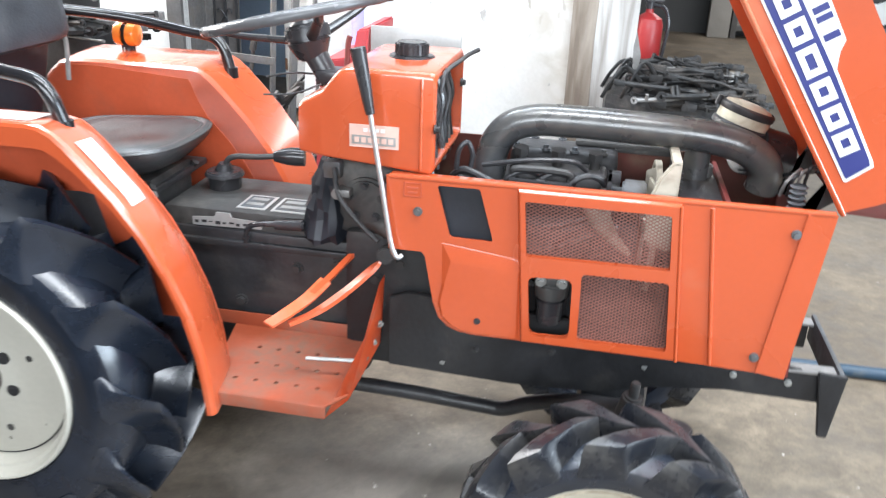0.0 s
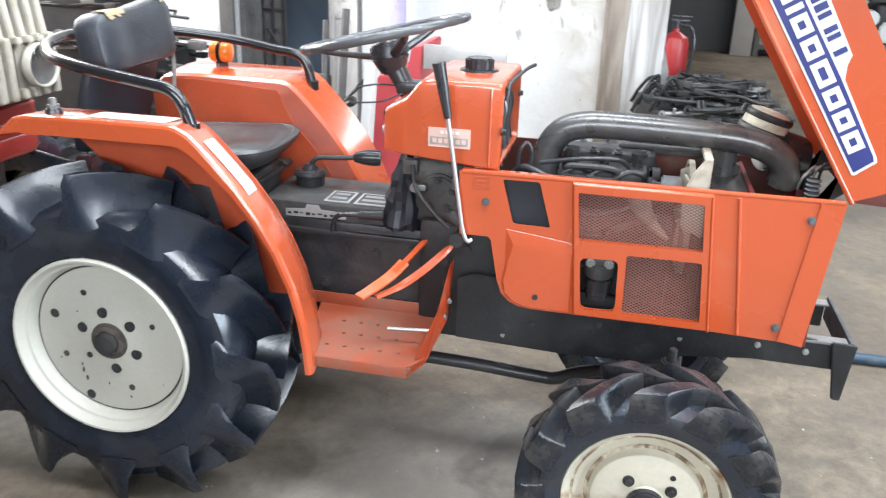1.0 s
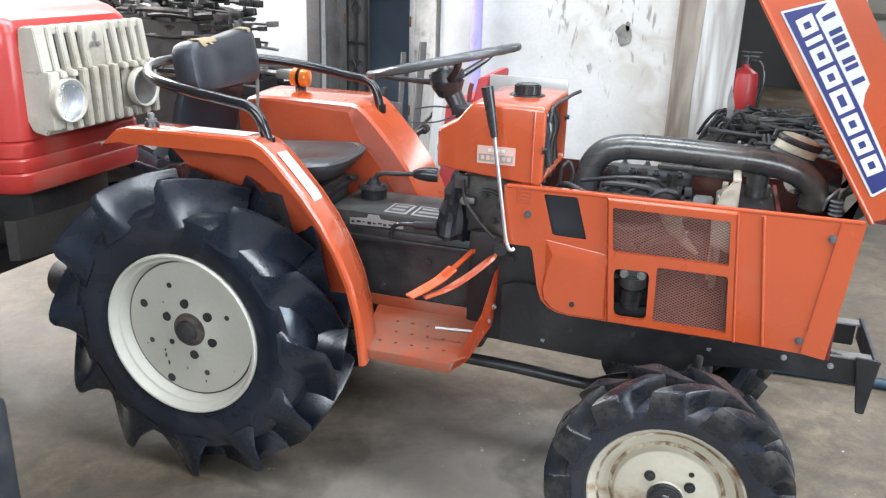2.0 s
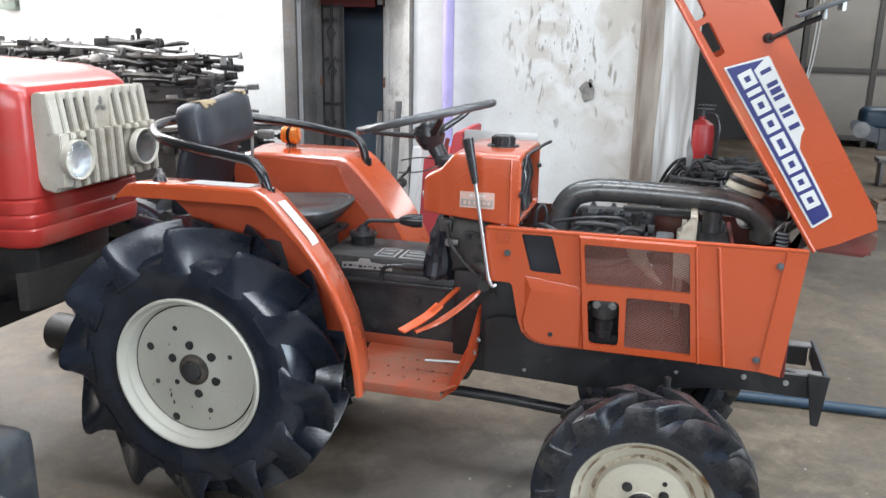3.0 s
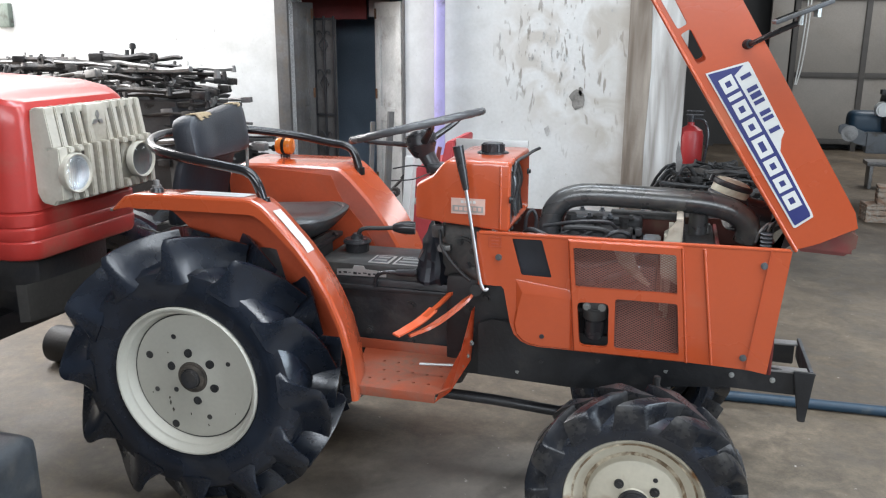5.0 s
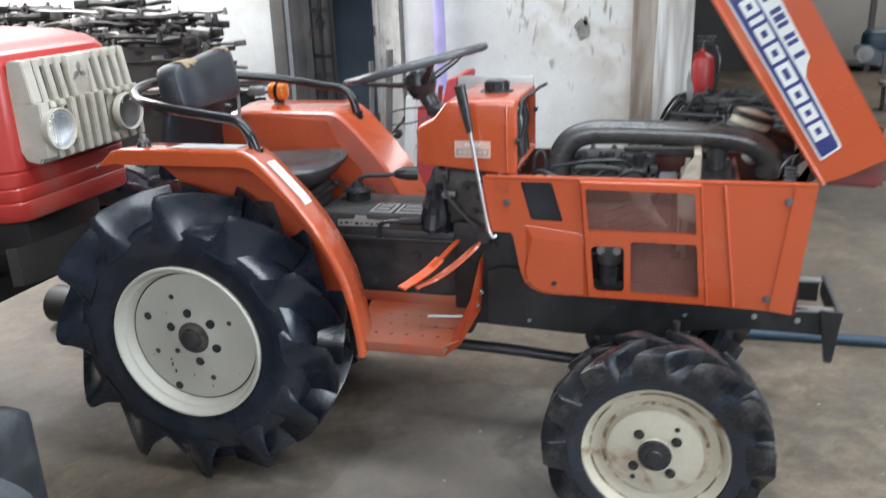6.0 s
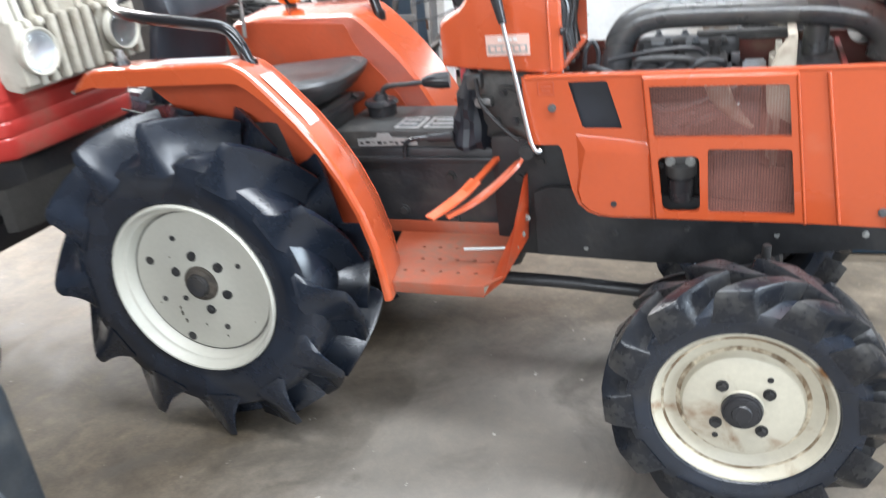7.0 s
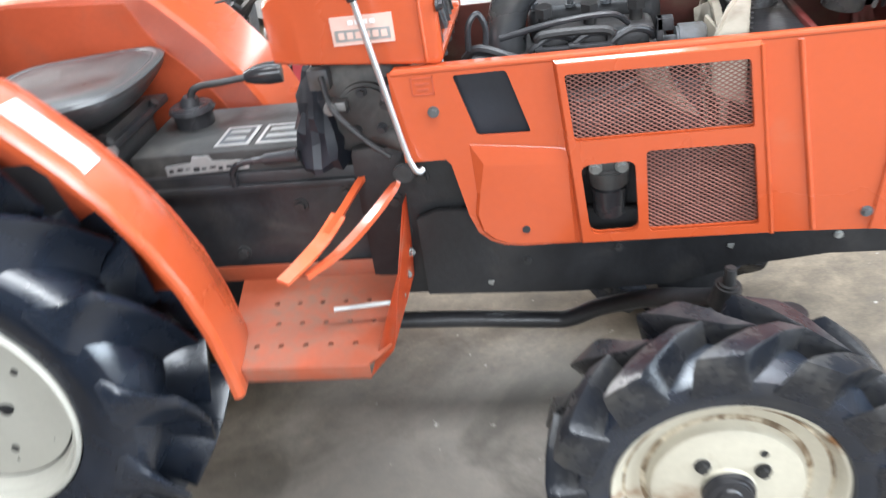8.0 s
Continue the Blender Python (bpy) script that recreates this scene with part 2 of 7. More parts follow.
def floor_material():
    """Concrete: tan-grey ground, dark oily patches, mottles, drag marks and pale chips."""
    m = bpy.data.materials.new("worn_concrete_floor")
    m.use_nodes = True
    n, l = m.node_tree.nodes, m.node_tree.links
    p = n["Principled BSDF"]
    tc = n.new("ShaderNodeTexCoord")

    def tex(scale, detail, dist, stretch=(1, 1, 1), turn=0.0):
        mp_ = n.new("ShaderNodeMapping")
        mp_.inputs["Scale"].default_value = stretch
        mp_.inputs["Rotation"].default_value = (0, 0, turn)
        l.new(tc.outputs["Object"], mp_.inputs["Vector"])
        t = n.new("ShaderNodeTexNoise")
        t.inputs["Scale"].default_value, t.inputs["Detail"].default_value, t.inputs["Distortion"].default_value = scale, detail, dist
        t.inputs["Roughness"].default_value = 0.62
        l.new(mp_.outputs[0], t.inputs["Vector"])
        return t.outputs[0]

    def ramp(src, a, b, ca, cb):
        r = n.new("ShaderNodeValToRGB")
        r.color_ramp.elements[0].position, r.color_ramp.elements[1].position = a, b
        r.color_ramp.elements[0].color, r.color_ramp.elements[1].color = (*ca, 1), (*cb, 1)
        l.new(src, r.inputs[0])
        return r.outputs[0]

    def mix(fac, a, b, blend="MIX"):
        x = n.new("ShaderNodeMix")
        x.data_type, x.blend_type = "RGBA", blend
        for sock, v in ((x.inputs[0], fac), (x.inputs[6], a), (x.inputs[7], b)):
            if isinstance(v, float):
                sock.default_value = v
            elif isinstance(v, tuple):
                sock.default_value = (*v, 1)
            else:
                l.new(v, sock)
        return x.outputs[2]

    big, mid, fine = tex(0.9, 5, 0.6), tex(3.6, 9, 1.2), tex(42, 6, 0.2)
    drag, patch = tex(2.2, 8, 0.8, (0.5, 3.5, 1), 0.35), tex(1.7, 10, 1.6)
    chips, blotch, grit = tex(26, 5, 0.0), tex(9.5, 8, 1.0), tex(150, 3, 0.0)
    col = ramp(big, 0.35, 0.68, (0.108, 0.086, 0.063), (0.192, 0.160, 0.123))
    col = mix(0.8, col, ramp(mid, 0.36, 0.66, (0.55, 0.53, 0.50), (1.2, 1.17, 1.12)), "MULTIPLY")
    col = mix(0.45, col, ramp(blotch, 0.38, 0.62, (0.58, 0.56, 0.53), (1.22, 1.2, 1.17)), "MULTIPLY")
    col = mix(0.12, col, ramp(drag, 0.40, 0.62, (0.62, 0.60, 0.58), (1.1, 1.09, 1.07)), "MULTIPLY")
    col = mix(0.55, col, ramp(fine, 0.3, 0.7, (0.62, 0.62, 0.62), (1.15, 1.15, 1.15)), "MULTIPLY")
    col = mix(0.35, col, ramp(grit, 0.3, 0.7, (0.6, 0.6, 0.6), (1.25, 1.25, 1.25)), "MULTIPLY")
    # grey patch beside the tractor, paler to make up for light missing there
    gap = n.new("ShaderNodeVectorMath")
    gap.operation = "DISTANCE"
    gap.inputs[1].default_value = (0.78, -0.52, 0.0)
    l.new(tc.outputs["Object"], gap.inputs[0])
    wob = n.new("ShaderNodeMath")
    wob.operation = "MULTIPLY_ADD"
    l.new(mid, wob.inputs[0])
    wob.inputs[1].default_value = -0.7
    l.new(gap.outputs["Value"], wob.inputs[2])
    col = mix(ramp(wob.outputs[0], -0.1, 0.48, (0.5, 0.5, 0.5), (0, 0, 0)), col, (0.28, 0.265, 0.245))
    oil = ramp(patch, 0.54, 0.70, (0, 0, 0), (0.75, 0.75, 0.75))
    col = mix(oil, col, (0.075, 0.066, 0.056))
    col = mix(ramp(chips, 0.68, 0.73, (0, 0, 0), (0.85, 0.85, 0.85)), col, (0.46, 0.44, 0.40))
    l.new(col, p.inputs["Base Color"])
    l.new(ramp(mid, 0.3, 0.7, (0.42, 0.42, 0.42), (0.72, 0.72, 0.72)), p.inputs["Roughness"])
    k = n.new("ShaderNodeBump")
    k.inputs["Strength"].default_value, k.inputs["Distance"].default_value = 0.12, 0.01
    l.new(fine, k.inputs["Height"])
    l.new(k.outputs[0], p.inputs["Normal"])
    return m


M["concrete"] = floor_material()


def streaked(name, a, b, edge0, edge1, rough=0.9):
    """Plaster with rain-worn upright streaks."""
    m = bpy.data.materials.new(name)
    m.use_nodes = True
    n, l = m.node_tree.nodes, m.node_tree.links
    p = n["Principled BSDF"]
    tc, mp_ = n.new("ShaderNodeTexCoord"), n.new("ShaderNodeMapping")
    mp_.inputs["Scale"].default_value = (9, 9, 0.9)
    l.new(tc.outputs["Object"], mp_.inputs["Vector"])
    t = n.new("ShaderNodeTexNoise")
    t.inputs["Scale"].default_value, t.inputs["Detail"].default_value, t.inputs["Distortion"].default_value = 1.4, 7, 0.5
    l.new(mp_.outputs[0], t.inputs["Vector"])
    r = n.new("ShaderNodeValToRGB")
    r.color_ramp.elements[0].position, r.color_ramp.elements[1].position = edge0, edge1
    r.color_ramp.elements[0].color, r.color_ramp.elements[1].color = (*a, 1), (*b, 1)
    l.new(t.outputs[0], r.inputs[0])
    l.new(r.outputs[0], p.inputs["Base Color"])
    p.inputs["Roughness"].default_value = rough
    f = n.new("ShaderNodeTexNoise")
    f.inputs["Scale"].default_value, f.inputs["Detail"].default_value = 50, 5
    l.new(tc.outputs["Object"], f.inputs["Vector"])
    k = n.new("ShaderNodeBump")
    k.inputs["Strength"].default_value, k.inputs["Distance"].default_value = 0.25, 0.01
    l.new(f.outputs[0], k.inputs["Height"])
    l.new(k.outputs[0], p.inputs["Normal"])
    return m


def wall_material():
    """Whitewash over plaster: cloudy greys, fine upright flecks, dark specks and a brown smear round the hole."""
    m = bpy.data.materials.new("flecked_whitewashed_plaster")
    m.use_nodes = True
    n, l = m.node_tree.nodes, m.node_tree.links
    p = n["Principled BSDF"]
    tc = n.new("ShaderNodeTexCoord")

    def tex(scale, detail, dist, stretch=(1, 1, 1)):
        mp_ = n.new("ShaderNodeMapping")
        mp_.inputs["Scale"].default_value = stretch
        l.new(tc.outputs["Object"], mp_.inputs["Vector"])
        t = n.new("ShaderNodeTexNoise")
        t.inputs["Scale"].default_value, t.inputs["Detail"].default_value, t.inputs["Distortion"].default_value = scale, detail, dist
        l.new(mp_.outputs[0], t.inputs["Vector"])
        return t.outputs[0]

    def ramp(src, a, b, ca, cb):
        r = n.new("ShaderNodeValToRGB")
        r.color_ramp.elements[0].position, r.color_ramp.elements[1].position = a, b
        r.color_ramp.elements[0].color, r.color_ramp.elements[1].color = (*ca, 1), (*cb, 1)
        l.new(src, r.inputs[0])
        return r.outputs[0]

    def mix(fac, a, b, blend="MIX"):
        x = n.new("ShaderNodeMix")
        x.data_type, x.blend_type = "RGBA", blend
        for sock, v in ((x.inputs[0], fac), (x.inputs[6], a), (x.inputs[7], b)):
            if isinstance(v, float):
                sock.default_value = v
            elif isinstance(v, tuple):
                sock.default_value = (*v, 1)
            else:
                l.new(v, sock)
        return x.outputs[2]

    def near(centre, reach, stretch):
        """1 at the centre, 0 past reach, with a ragged edge."""
        mp_ = n.new("ShaderNodeMapping")
        mp_.inputs["Scale"].default_value = stretch
        mp_.inputs["Location"].default_value = tuple(-c * q for c, q in zip(centre, stretch))
        l.new(tc.outputs["Object"], mp_.inputs["Vector"])
        d = n.new("ShaderNodeVectorMath")
        d.operation = "LENGTH"
        l.new(mp_.outputs[0], d.inputs[0])
        w = n.new("ShaderNodeMath")
        w.operation = "MULTIPLY_ADD"
        l.new(cloud, w.inputs[0])
        w.inputs[1].default_value = -0.5
        l.new(d.outputs["Value"], w.inputs[2])
        return ramp(w.outputs[0], -0.22, reach - 0.22, (1, 1, 1), (0, 0, 0))

    cloud, wash, fine = tex(1.5, 7, 0.7), tex(5.0, 8, 0.8), tex(48, 5, 0.2)
    fleck, speck = tex(17, 4, 0.4, (1.5, 1, 0.38)), tex(60, 3, 0.2, (1, 1, 0.6))
    col = ramp(cloud, 0.32, 0.68, (0.53, 0.53, 0.52), (0.66, 0.665, 0.66))
    col = mix(0.6, col, ramp(wash, 0.3, 0.66, (0.82, 0.81, 0.79), (1.04, 1.04, 1.04)), "MULTIPLY")
    col = mix(0.4, col, ramp(fine, 0.3, 0.7, (0.88, 0.88, 0.88), (1.05, 1.05, 1.05)), "MULTIPLY")
    around = near((0.60, 3.1, 1.12), 0.55, (1.0, 0.0, 0.85))
    smear = mix(1.0, ramp(wash, 0.44, 0.62, (0, 0, 0), (0.75, 0.75, 0.75)), around, "MULTIPLY")
    col = mix(smear, col, (0.40, 0.365, 0.32))
    spots = mix(1.0, ramp(fleck, 0.60, 0.66, (0, 0, 0), (0.9, 0.9, 0.9)), around, "MULTIPLY")
    col = mix(spots, col, (0.20, 0.18, 0.155))
    col = mix(ramp(speck, 0.71, 0.75, (0, 0, 0), (0.7, 0.7, 0.7)), col, (0.34, 0.31, 0.28))
    edge = near((0.98, 3.1, 0.70), 0.60, (1.6, 0.0, 0.55))
    col = mix(mix(1.0, ramp(wash, 0.34, 0.60, (0.15, 0.15, 0.15), (0.85, 0.85, 0.85)), edge, "MULTIPLY"), col, (0.37, 0.34, 0.30))
    l.new(col, p.inputs["Base Color"])
    p.inputs["Roughness"].default_value = 0.85
    k = n.new("ShaderNodeBump")
    k.inputs["Strength"].default_value, k.inputs["Distance"].default_value = 0.14, 0.01
    l.new(fine, k.inputs["Height"])
    l.new(k.outputs[0], p.inputs["Normal"])
    return m


M["plaster"] = wall_material()
M["pillar_white"] = streaked("streaked_white_plaster", (0.28, 0.26, 0.24), (0.60, 0.595, 0.58), 0.36, 0.62)
M["pillar_brown"] = streaked("streaked_brown_mortar", (0.15, 0.12, 0.095), (0.35, 0.31, 0.265), 0.38, 0.70)
M["reflector"] = mat("lamp_reflector", (0.50, 0.52, 0.54), 0.28, 0.8, var=0.05, bump=0.02)


def glass(name, tint, rough=0.05):
    m = bpy.data.materials.new(name)
    m.use_nodes = True
    p = m.node_tree.nodes["Principled BSDF"]
    p.inputs["Base Color"].default_value = (*tint, 1)
    p.inputs["Transmission Weight"].default_value = 1.0
    p.inputs["Roughness"].default_value = rough
    p.inputs["IOR"].default_value = 1.46
    return m


M["glass"] = glass("lamp_glass", (0.95, 0.96, 0.97), 0.08)
mm = bpy.data.materials.new("mirror_glass")
mm.use_nodes = True
mp = mm.node_tree.nodes["Principled BSDF"]
mp.inputs["Metallic"].default_value, mp.inputs["Roughness"].default_value = 1.0, 0.03
mp.inputs["Base Color"].default_value = (0.85, 0.86, 0.86, 1)
M["mirror"] = mm

# ---- builders ----


def thing(name, at, label, category, group="", kind=""):
    ob = new(name)
    ob.empty_display_size = 0.1
    ob.location = at
    return tagged(ob, label, category, group, kind)


def finish(name, bm, material, angle=38):
    bmesh.ops.recalc_face_normals(bm, faces=bm.faces)
    me = bpy.data.meshes.new(name)
    bm.to_mesh(me)
    bm.free()
    me.polygons.foreach_set("use_smooth", [True] * len(me.polygons))
    me.set_sharp_from_angle(angle=radians(angle))
    me.materials.append(M[material])
    return new(name, me)


def part(name, bm, material, parent, label="", angle=38):
    """Links bm, built in world coordinates, as one mesh under a thing or a part."""
    ob = finish(name, bm, material, angle)
    ob.parent = parent
    ob.matrix_parent_inverse = Matrix.Identity(4) if parent.parent else Matrix.Translation(-parent.location)
    return tagged(ob, label)


def solid(name, bm, material, label, category, group="", kind="", angle=38):
    return tagged(finish(name, bm, material, angle), label, category, group, kind)


def B():
    return bmesh.new()


def box(bm, lo, hi, bevel=0.0, m=None, seg=2):
    c = [(a + b) / 2 for a, b in zip(lo, hi)]
    s = [max(1e-4, b - a) for a, b in zip(lo, hi)]
    mx = Matrix.Translation(c) @ Matrix.Diagonal((*s, 1))
    r = bmesh.ops.create_cube(bm, size=1, matrix=mx)
    vs = r["verts"]
    if bevel:
        es = list({e for v in vs for e in v.link_edges})
        q = bmesh.ops.bevel(bm, geom=es, offset=min(bevel, min(s) * 0.45), segments=seg, affect="EDGES", profile=0.6)
        vs = list({v for f in q["faces"] for v in f.verts} | {v for v in vs if v.is_valid})
    if m is not None:
        bmesh.ops.transform(bm, matrix=m, verts=vs)
    return bm


def cyl(bm, p0, p1, r0, r1=None, n=16, bevel=0.0):
    p0, p1 = Vector(p0), Vector(p1)
    r1 = r0 if r1 is None else r1
    d = p1 - p0
    mx = Matrix.Translation((p0 + p1) / 2) @ d.to_track_quat("Z", "Y").to_matrix().to_4x4()
    r = bmesh.ops.create_cone(bm, cap_ends=True, segments=n, radius1=r0, radius2=r1, depth=d.length, matrix=mx)
    if bevel:
        es = [e for e in {e for v in r["verts"] for e in v.link_edges} if len(e.link_faces) == 2 and any(len(f.verts) > 4 for f in e.link_faces)]
        bmesh.ops.bevel(bm, geom=es, offset=bevel, segments=2, affect="EDGES")
    return bm


def catmull(pts, per=8):
    P = [Vector(p) for p in pts]
    P = [2 * P[0] - P[1]] + P + [2 * P[-1] - P[-2]]
    out = []
    for i in range(1, len(P) - 2):
        a, b, c, d = P[i - 1:i + 3]
        for k in range(per):
            t = k / per
            out.append(0.5 * ((2 * b) + (c - a) * t + (2 * a - 5 * b + 4 * c - d) * t * t + (3 * b - a - 3 * c + d) * t ** 3))
    out.append(P[-2])
    return out


def tube(bm, pts, r, n=12, per=8, smooth=True, flat=1.0):
    """A round bar along pts; r is one radius or a function of 0..1."""
    path = catmull(pts, per) if smooth and len(pts) > 2 else [Vector(p) for p in pts]
    rings, up = [], Vector((0.3, 0.2, 1)).normalized()
    for i, p in enumerate(path):
        t = (path[min(i + 1, len(path) - 1)] - path[max(i - 1, 0)]).normalized()
        side = t.cross(up)
        if side.length < 1e-3:
            side = t.cross(Vector((1, 0, 0)))
        side.normalize()
        up = side.cross(t).normalized()
        rad = r(i / (len(path) - 1)) if callable(r) else r
        rings.append([bm.verts.new(p + rad * (math.cos(a) * side + flat * math.sin(a) * up)) for a in [2 * math.pi * k / n for k in range(n)]])
    for a, b in zip(rings, rings[1:]):
        for k in range(n):
            bm.faces.new((a[k], a[(k + 1) % n], b[(k + 1) % n], b[k]))
    bm.faces.new(rings[0][::-1]), bm.faces.new(rings[-1])
    return bm


def lathe(bm, profile, c, n=56, axis="y", closed=False):
    """Turns (along, radius) pairs about an axis through c."""
    rings = []
    for a, r in profile:
        ring = []
        for k in range(n):
            t = 2 * math.pi * k / n
            u, w = r * math.cos(t), r * math.sin(t)
            v = {"y": (u, a, w), "x": (a, u, w), "z": (u, w, a)}[axis]
            ring.append(bm.verts.new(Vector(c) + Vector(v)))
        rings.append(ring)
    pairs = list(zip(rings, rings[1:])) + ([(rings[-1], rings[0])] if closed else [])
    for a, b in pairs:
        for k in range(n):
            bm.faces.new((a[k], a[(k + 1) % n], b[(k + 1) % n], b[k]))
    return bm


def sheet(bm, outline, y0, y1, holes=(), bevel=0.0, fold=None):
    """A plate cut to an (x, z) outline with holes, between y0 and y1."""
    t = bmesh.new()
    for loop in (outline, *holes):
        vs = [t.verts.new((x, y0, z)) for x, z in loop]
        for a, b in zip(vs, vs[1:] + vs[:1]):
            t.edges.new((a, b))
    if holes:
        bmesh.ops.triangle_fill(t, edges=t.edges[:], use_beauty=True, use_dissolve=False)
    else:
        t.faces.new(t.verts[:])
    r = bmesh.ops.extrude_face_region(t, geom=t.faces[:])
    for v in [g for g in r["geom"] if isinstance(g, bmesh.types.BMVert)]:
        v.co.y = y1
    bmesh.ops.recalc_face_normals(t, faces=t.faces[:])
    if bevel:
        es = [e for e in t.edges if len(e.link_faces) == 2 and e.calc_face_angle() > 0.6]
        bmesh.ops.bevel(t, geom=es, offset=bevel, segments=2, affect="EDGES")
    if fold:
        for v in t.verts:
            v.co = fold(v.co)
    me = bpy.data.meshes.new("tmp")
    t.to_mesh(me)
    t.free()
    bm.from_mesh(me)
    bpy.data.meshes.remove(me)
    return bm


def rounded(pts, r, k=4):
    """The outline with its corners rounded."""
    out = []
    n = len(pts)
    for i in range(n):
        p, a, b = Vector(pts[i]), Vector(pts[i - 1]), Vector(pts[(i + 1) % n])
        da, db = (a - p), (b - p)
        q = min(r, da.length * 0.45, db.length * 0.45)
        s, e = p + da.normalized() * q, p + db.normalized() * q
        for j in range(k + 1):
            t = j / k
            out.append(tuple((1 - t) ** 2 * s + 2 * t * (1 - t) * p + t * t * e))
    return out


def swept(bm, line, section, thick=0.003):
    """Sweeps a (y, inward) section along an (x, z) line and gives it thickness."""
    t = bmesh.new()
    rows = []
    L = [Vector(p) for p in line]
    for i, p in enumerate(L):
        d = (L[min(i + 1, len(L) - 1)] - L[max(i - 1, 0)]).normalized()
        nrm = Vector((-d.y, d.x))
        sec = section(i / (len(L) - 1)) if callable(section) else section
        rows.append([t.verts.new((p.x - nrm.x * q, y, p.y - nrm.y * q)) for y, q in sec])
    for a, b in zip(rows, rows[1:]):
        for k in range(len(a) - 1):
            t.faces.new((a[k], a[k + 1], b[k + 1], b[k]))
    bmesh.ops.recalc_face_normals(t, faces=t.faces[:])
    bmesh.ops.solidify(t, geom=t.faces[:], thickness=thick)
    me = bpy.data.meshes.new("tmp")
    t.to_mesh(me)
    t.free()
    bm.from_mesh(me)
    bpy.data.meshes.remove(me)
    return bm


def bolt(bm, p, axis, r=0.008, h=0.006):
    p, axis = Vector(p), Vector(axis).normalized()
    cyl(bm, p, p + axis * h * 0.4, r * 1.5, n=14)
    cyl(bm, p + axis * h * 0.3, p + axis * h, r, n=6)
    return bm


# ---- the room ----


def wall(name, boxes, material="plaster", label="whitewashed plaster workshop wall with stains"):
    bm = B()
    for lo, hi in boxes:
        box(bm, lo, hi)
    return solid(name, bm, material, label, "wall", kind="structure")


GZ = -0.036  # level of the floor; z = 0 is the tractor's own datum
bm = B()
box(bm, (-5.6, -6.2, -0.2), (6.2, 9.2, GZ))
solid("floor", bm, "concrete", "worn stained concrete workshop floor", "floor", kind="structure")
# Unseen roof; its dark grey keeps bounced light low.
bm = B()
for lo, hi in (((-5.6, -6.2), (6.2, -3.5)), ((-5.6, -0.3), (6.2, 0.4)), ((-5.6, 3.0), (6.2, 5.0)), ((-5.6, 2.7), (-2.3, 3.0)), ((4.55, 2.7), (6.2, 3.0)), ((-5.6, 7.6), (6.2, 9.2)), ((-5.6, 5.0), (2.7, 7.6)), ((5.3, 5.0), (6.2, 7.6)), ((-5.6, 0.4), (-4.9, 2.7)), ((-4.9, 0.4), (-2.3, 1.2)), ((-2.3, 0.4), (0.05, 3.0)), ((4.55, 0.4), (6.2, 2.7)), ((-5.6, -3.5), (-1.3, -0.3)), ((5.1, -3.5), (6.2, -0.3))):
    box(bm, (*lo, 3.4), (*hi, 3.5))
# Opaque sheets added above the openings to keep the sun out.
for lo, hi in (((-1.4, -3.6), (5.2, -0.2)), ((-0.05, 0.3), (4.65, 3.1)), ((-5.0, 1.1), (-2.2, 2.8)), ((2.6, 4.9), (5.4, 7.7))):
    box(bm, (*lo, 3.5), (*hi, 3.53))
solid("ceiling", bm, "ceiling", "unseen grey roof with sheets added over its openings", "ceiling", kind="structure")

DX0, DX1, DZ, WY = -1.336, -0.515, 1.53, 3.1
wall("wall_north", [((-5.6, WY, GZ), (DX0, WY + 0.22, 3.4)), ((DX1, WY, GZ), (1.30, WY + 0.22, 3.4)), ((DX0, WY, DZ), (DX1, WY + 0.22, 3.4))])
# Both recess walls carry the shade there in a dark base colour.
wall("wall_recess", [((1.12, WY + 0.22, GZ), (1.30, 8.4, 3.4))], "recess_shade", "side wall of the recess with shade in its colour")
wall("wall_far", [((1.12, 8.6, GZ), (6.2, 8.8, 3.4)), ((1.30, 8.4, GZ), (1.72, 8.6, 3.4)), ((1.72, 8.4, 2.2), (6.2, 8.6, 3.4)), ((5.6, 8.4, GZ), (6.2, 8.6, 2.2))], "recess_shade", "far wall behind the gate with shade in its colour")
# Unseen walls that close the room; grey chosen to hold down bounced light.
wall("wall_east", [((6.0, -6.2, GZ), (6.2, -3.2, 3.4)), ((6.0, -0.2, GZ), (6.2, 9.2, 3.4)), ((6.0, -3.2, 2.8), (6.2, -0.2, 3.4))], "unseen_wall_grey", "unseen grey wall with an assumed wide doorway")
wall("wall_west", [((-5.6, -6.2, GZ), (-5.4, 0.0, 3.4)), ((-5.6, 2.6, GZ), (-5.4, 3.1, 3.4)), ((-5.6, 0.0, GZ), (-5.4, 2.6, 0.95)), ((-5.6, 0.0, 2.85), (-5.4, 2.6, 3.4))], "unseen_wall_grey", "unseen grey wall with an assumed window opening")
wall("wall_south", [((-5.6, -6.2, GZ), (-1.0, -6.0, 3.4)), ((4.2, -6.2, GZ), (6.2, -6.0, 3.4)), ((-1.0, -6.2, 3.2), (4.2, -6.0, 3.4)), ((-1.0, -6.2, GZ), (4.2, -6.0, 1.8))], "unseen_wall_grey", "unseen grey wall with an assumed high window band")

bm = B()
box(bm, (0.952, WY - 0.05, GZ), (1.302, WY + 0.24, 3.4), 0.012)
solid("pillar", bm, "pillar_white", "white plaster pillar at the wall's end", "pillar", kind="structure")
bm = B()
sheet(bm, [(0.949, GZ), (1.09, GZ), (1.08, 0.6), (1.095, 1.1), (1.07, 1.7), (1.085, 3.3), (0.949, 3.3)], WY - 0.056, WY - 0.04, bevel=0.003)
solid("trim", bm, "pillar_brown", "brown weathered strip of bare mortar on the pillar", "trim", kind="structure")

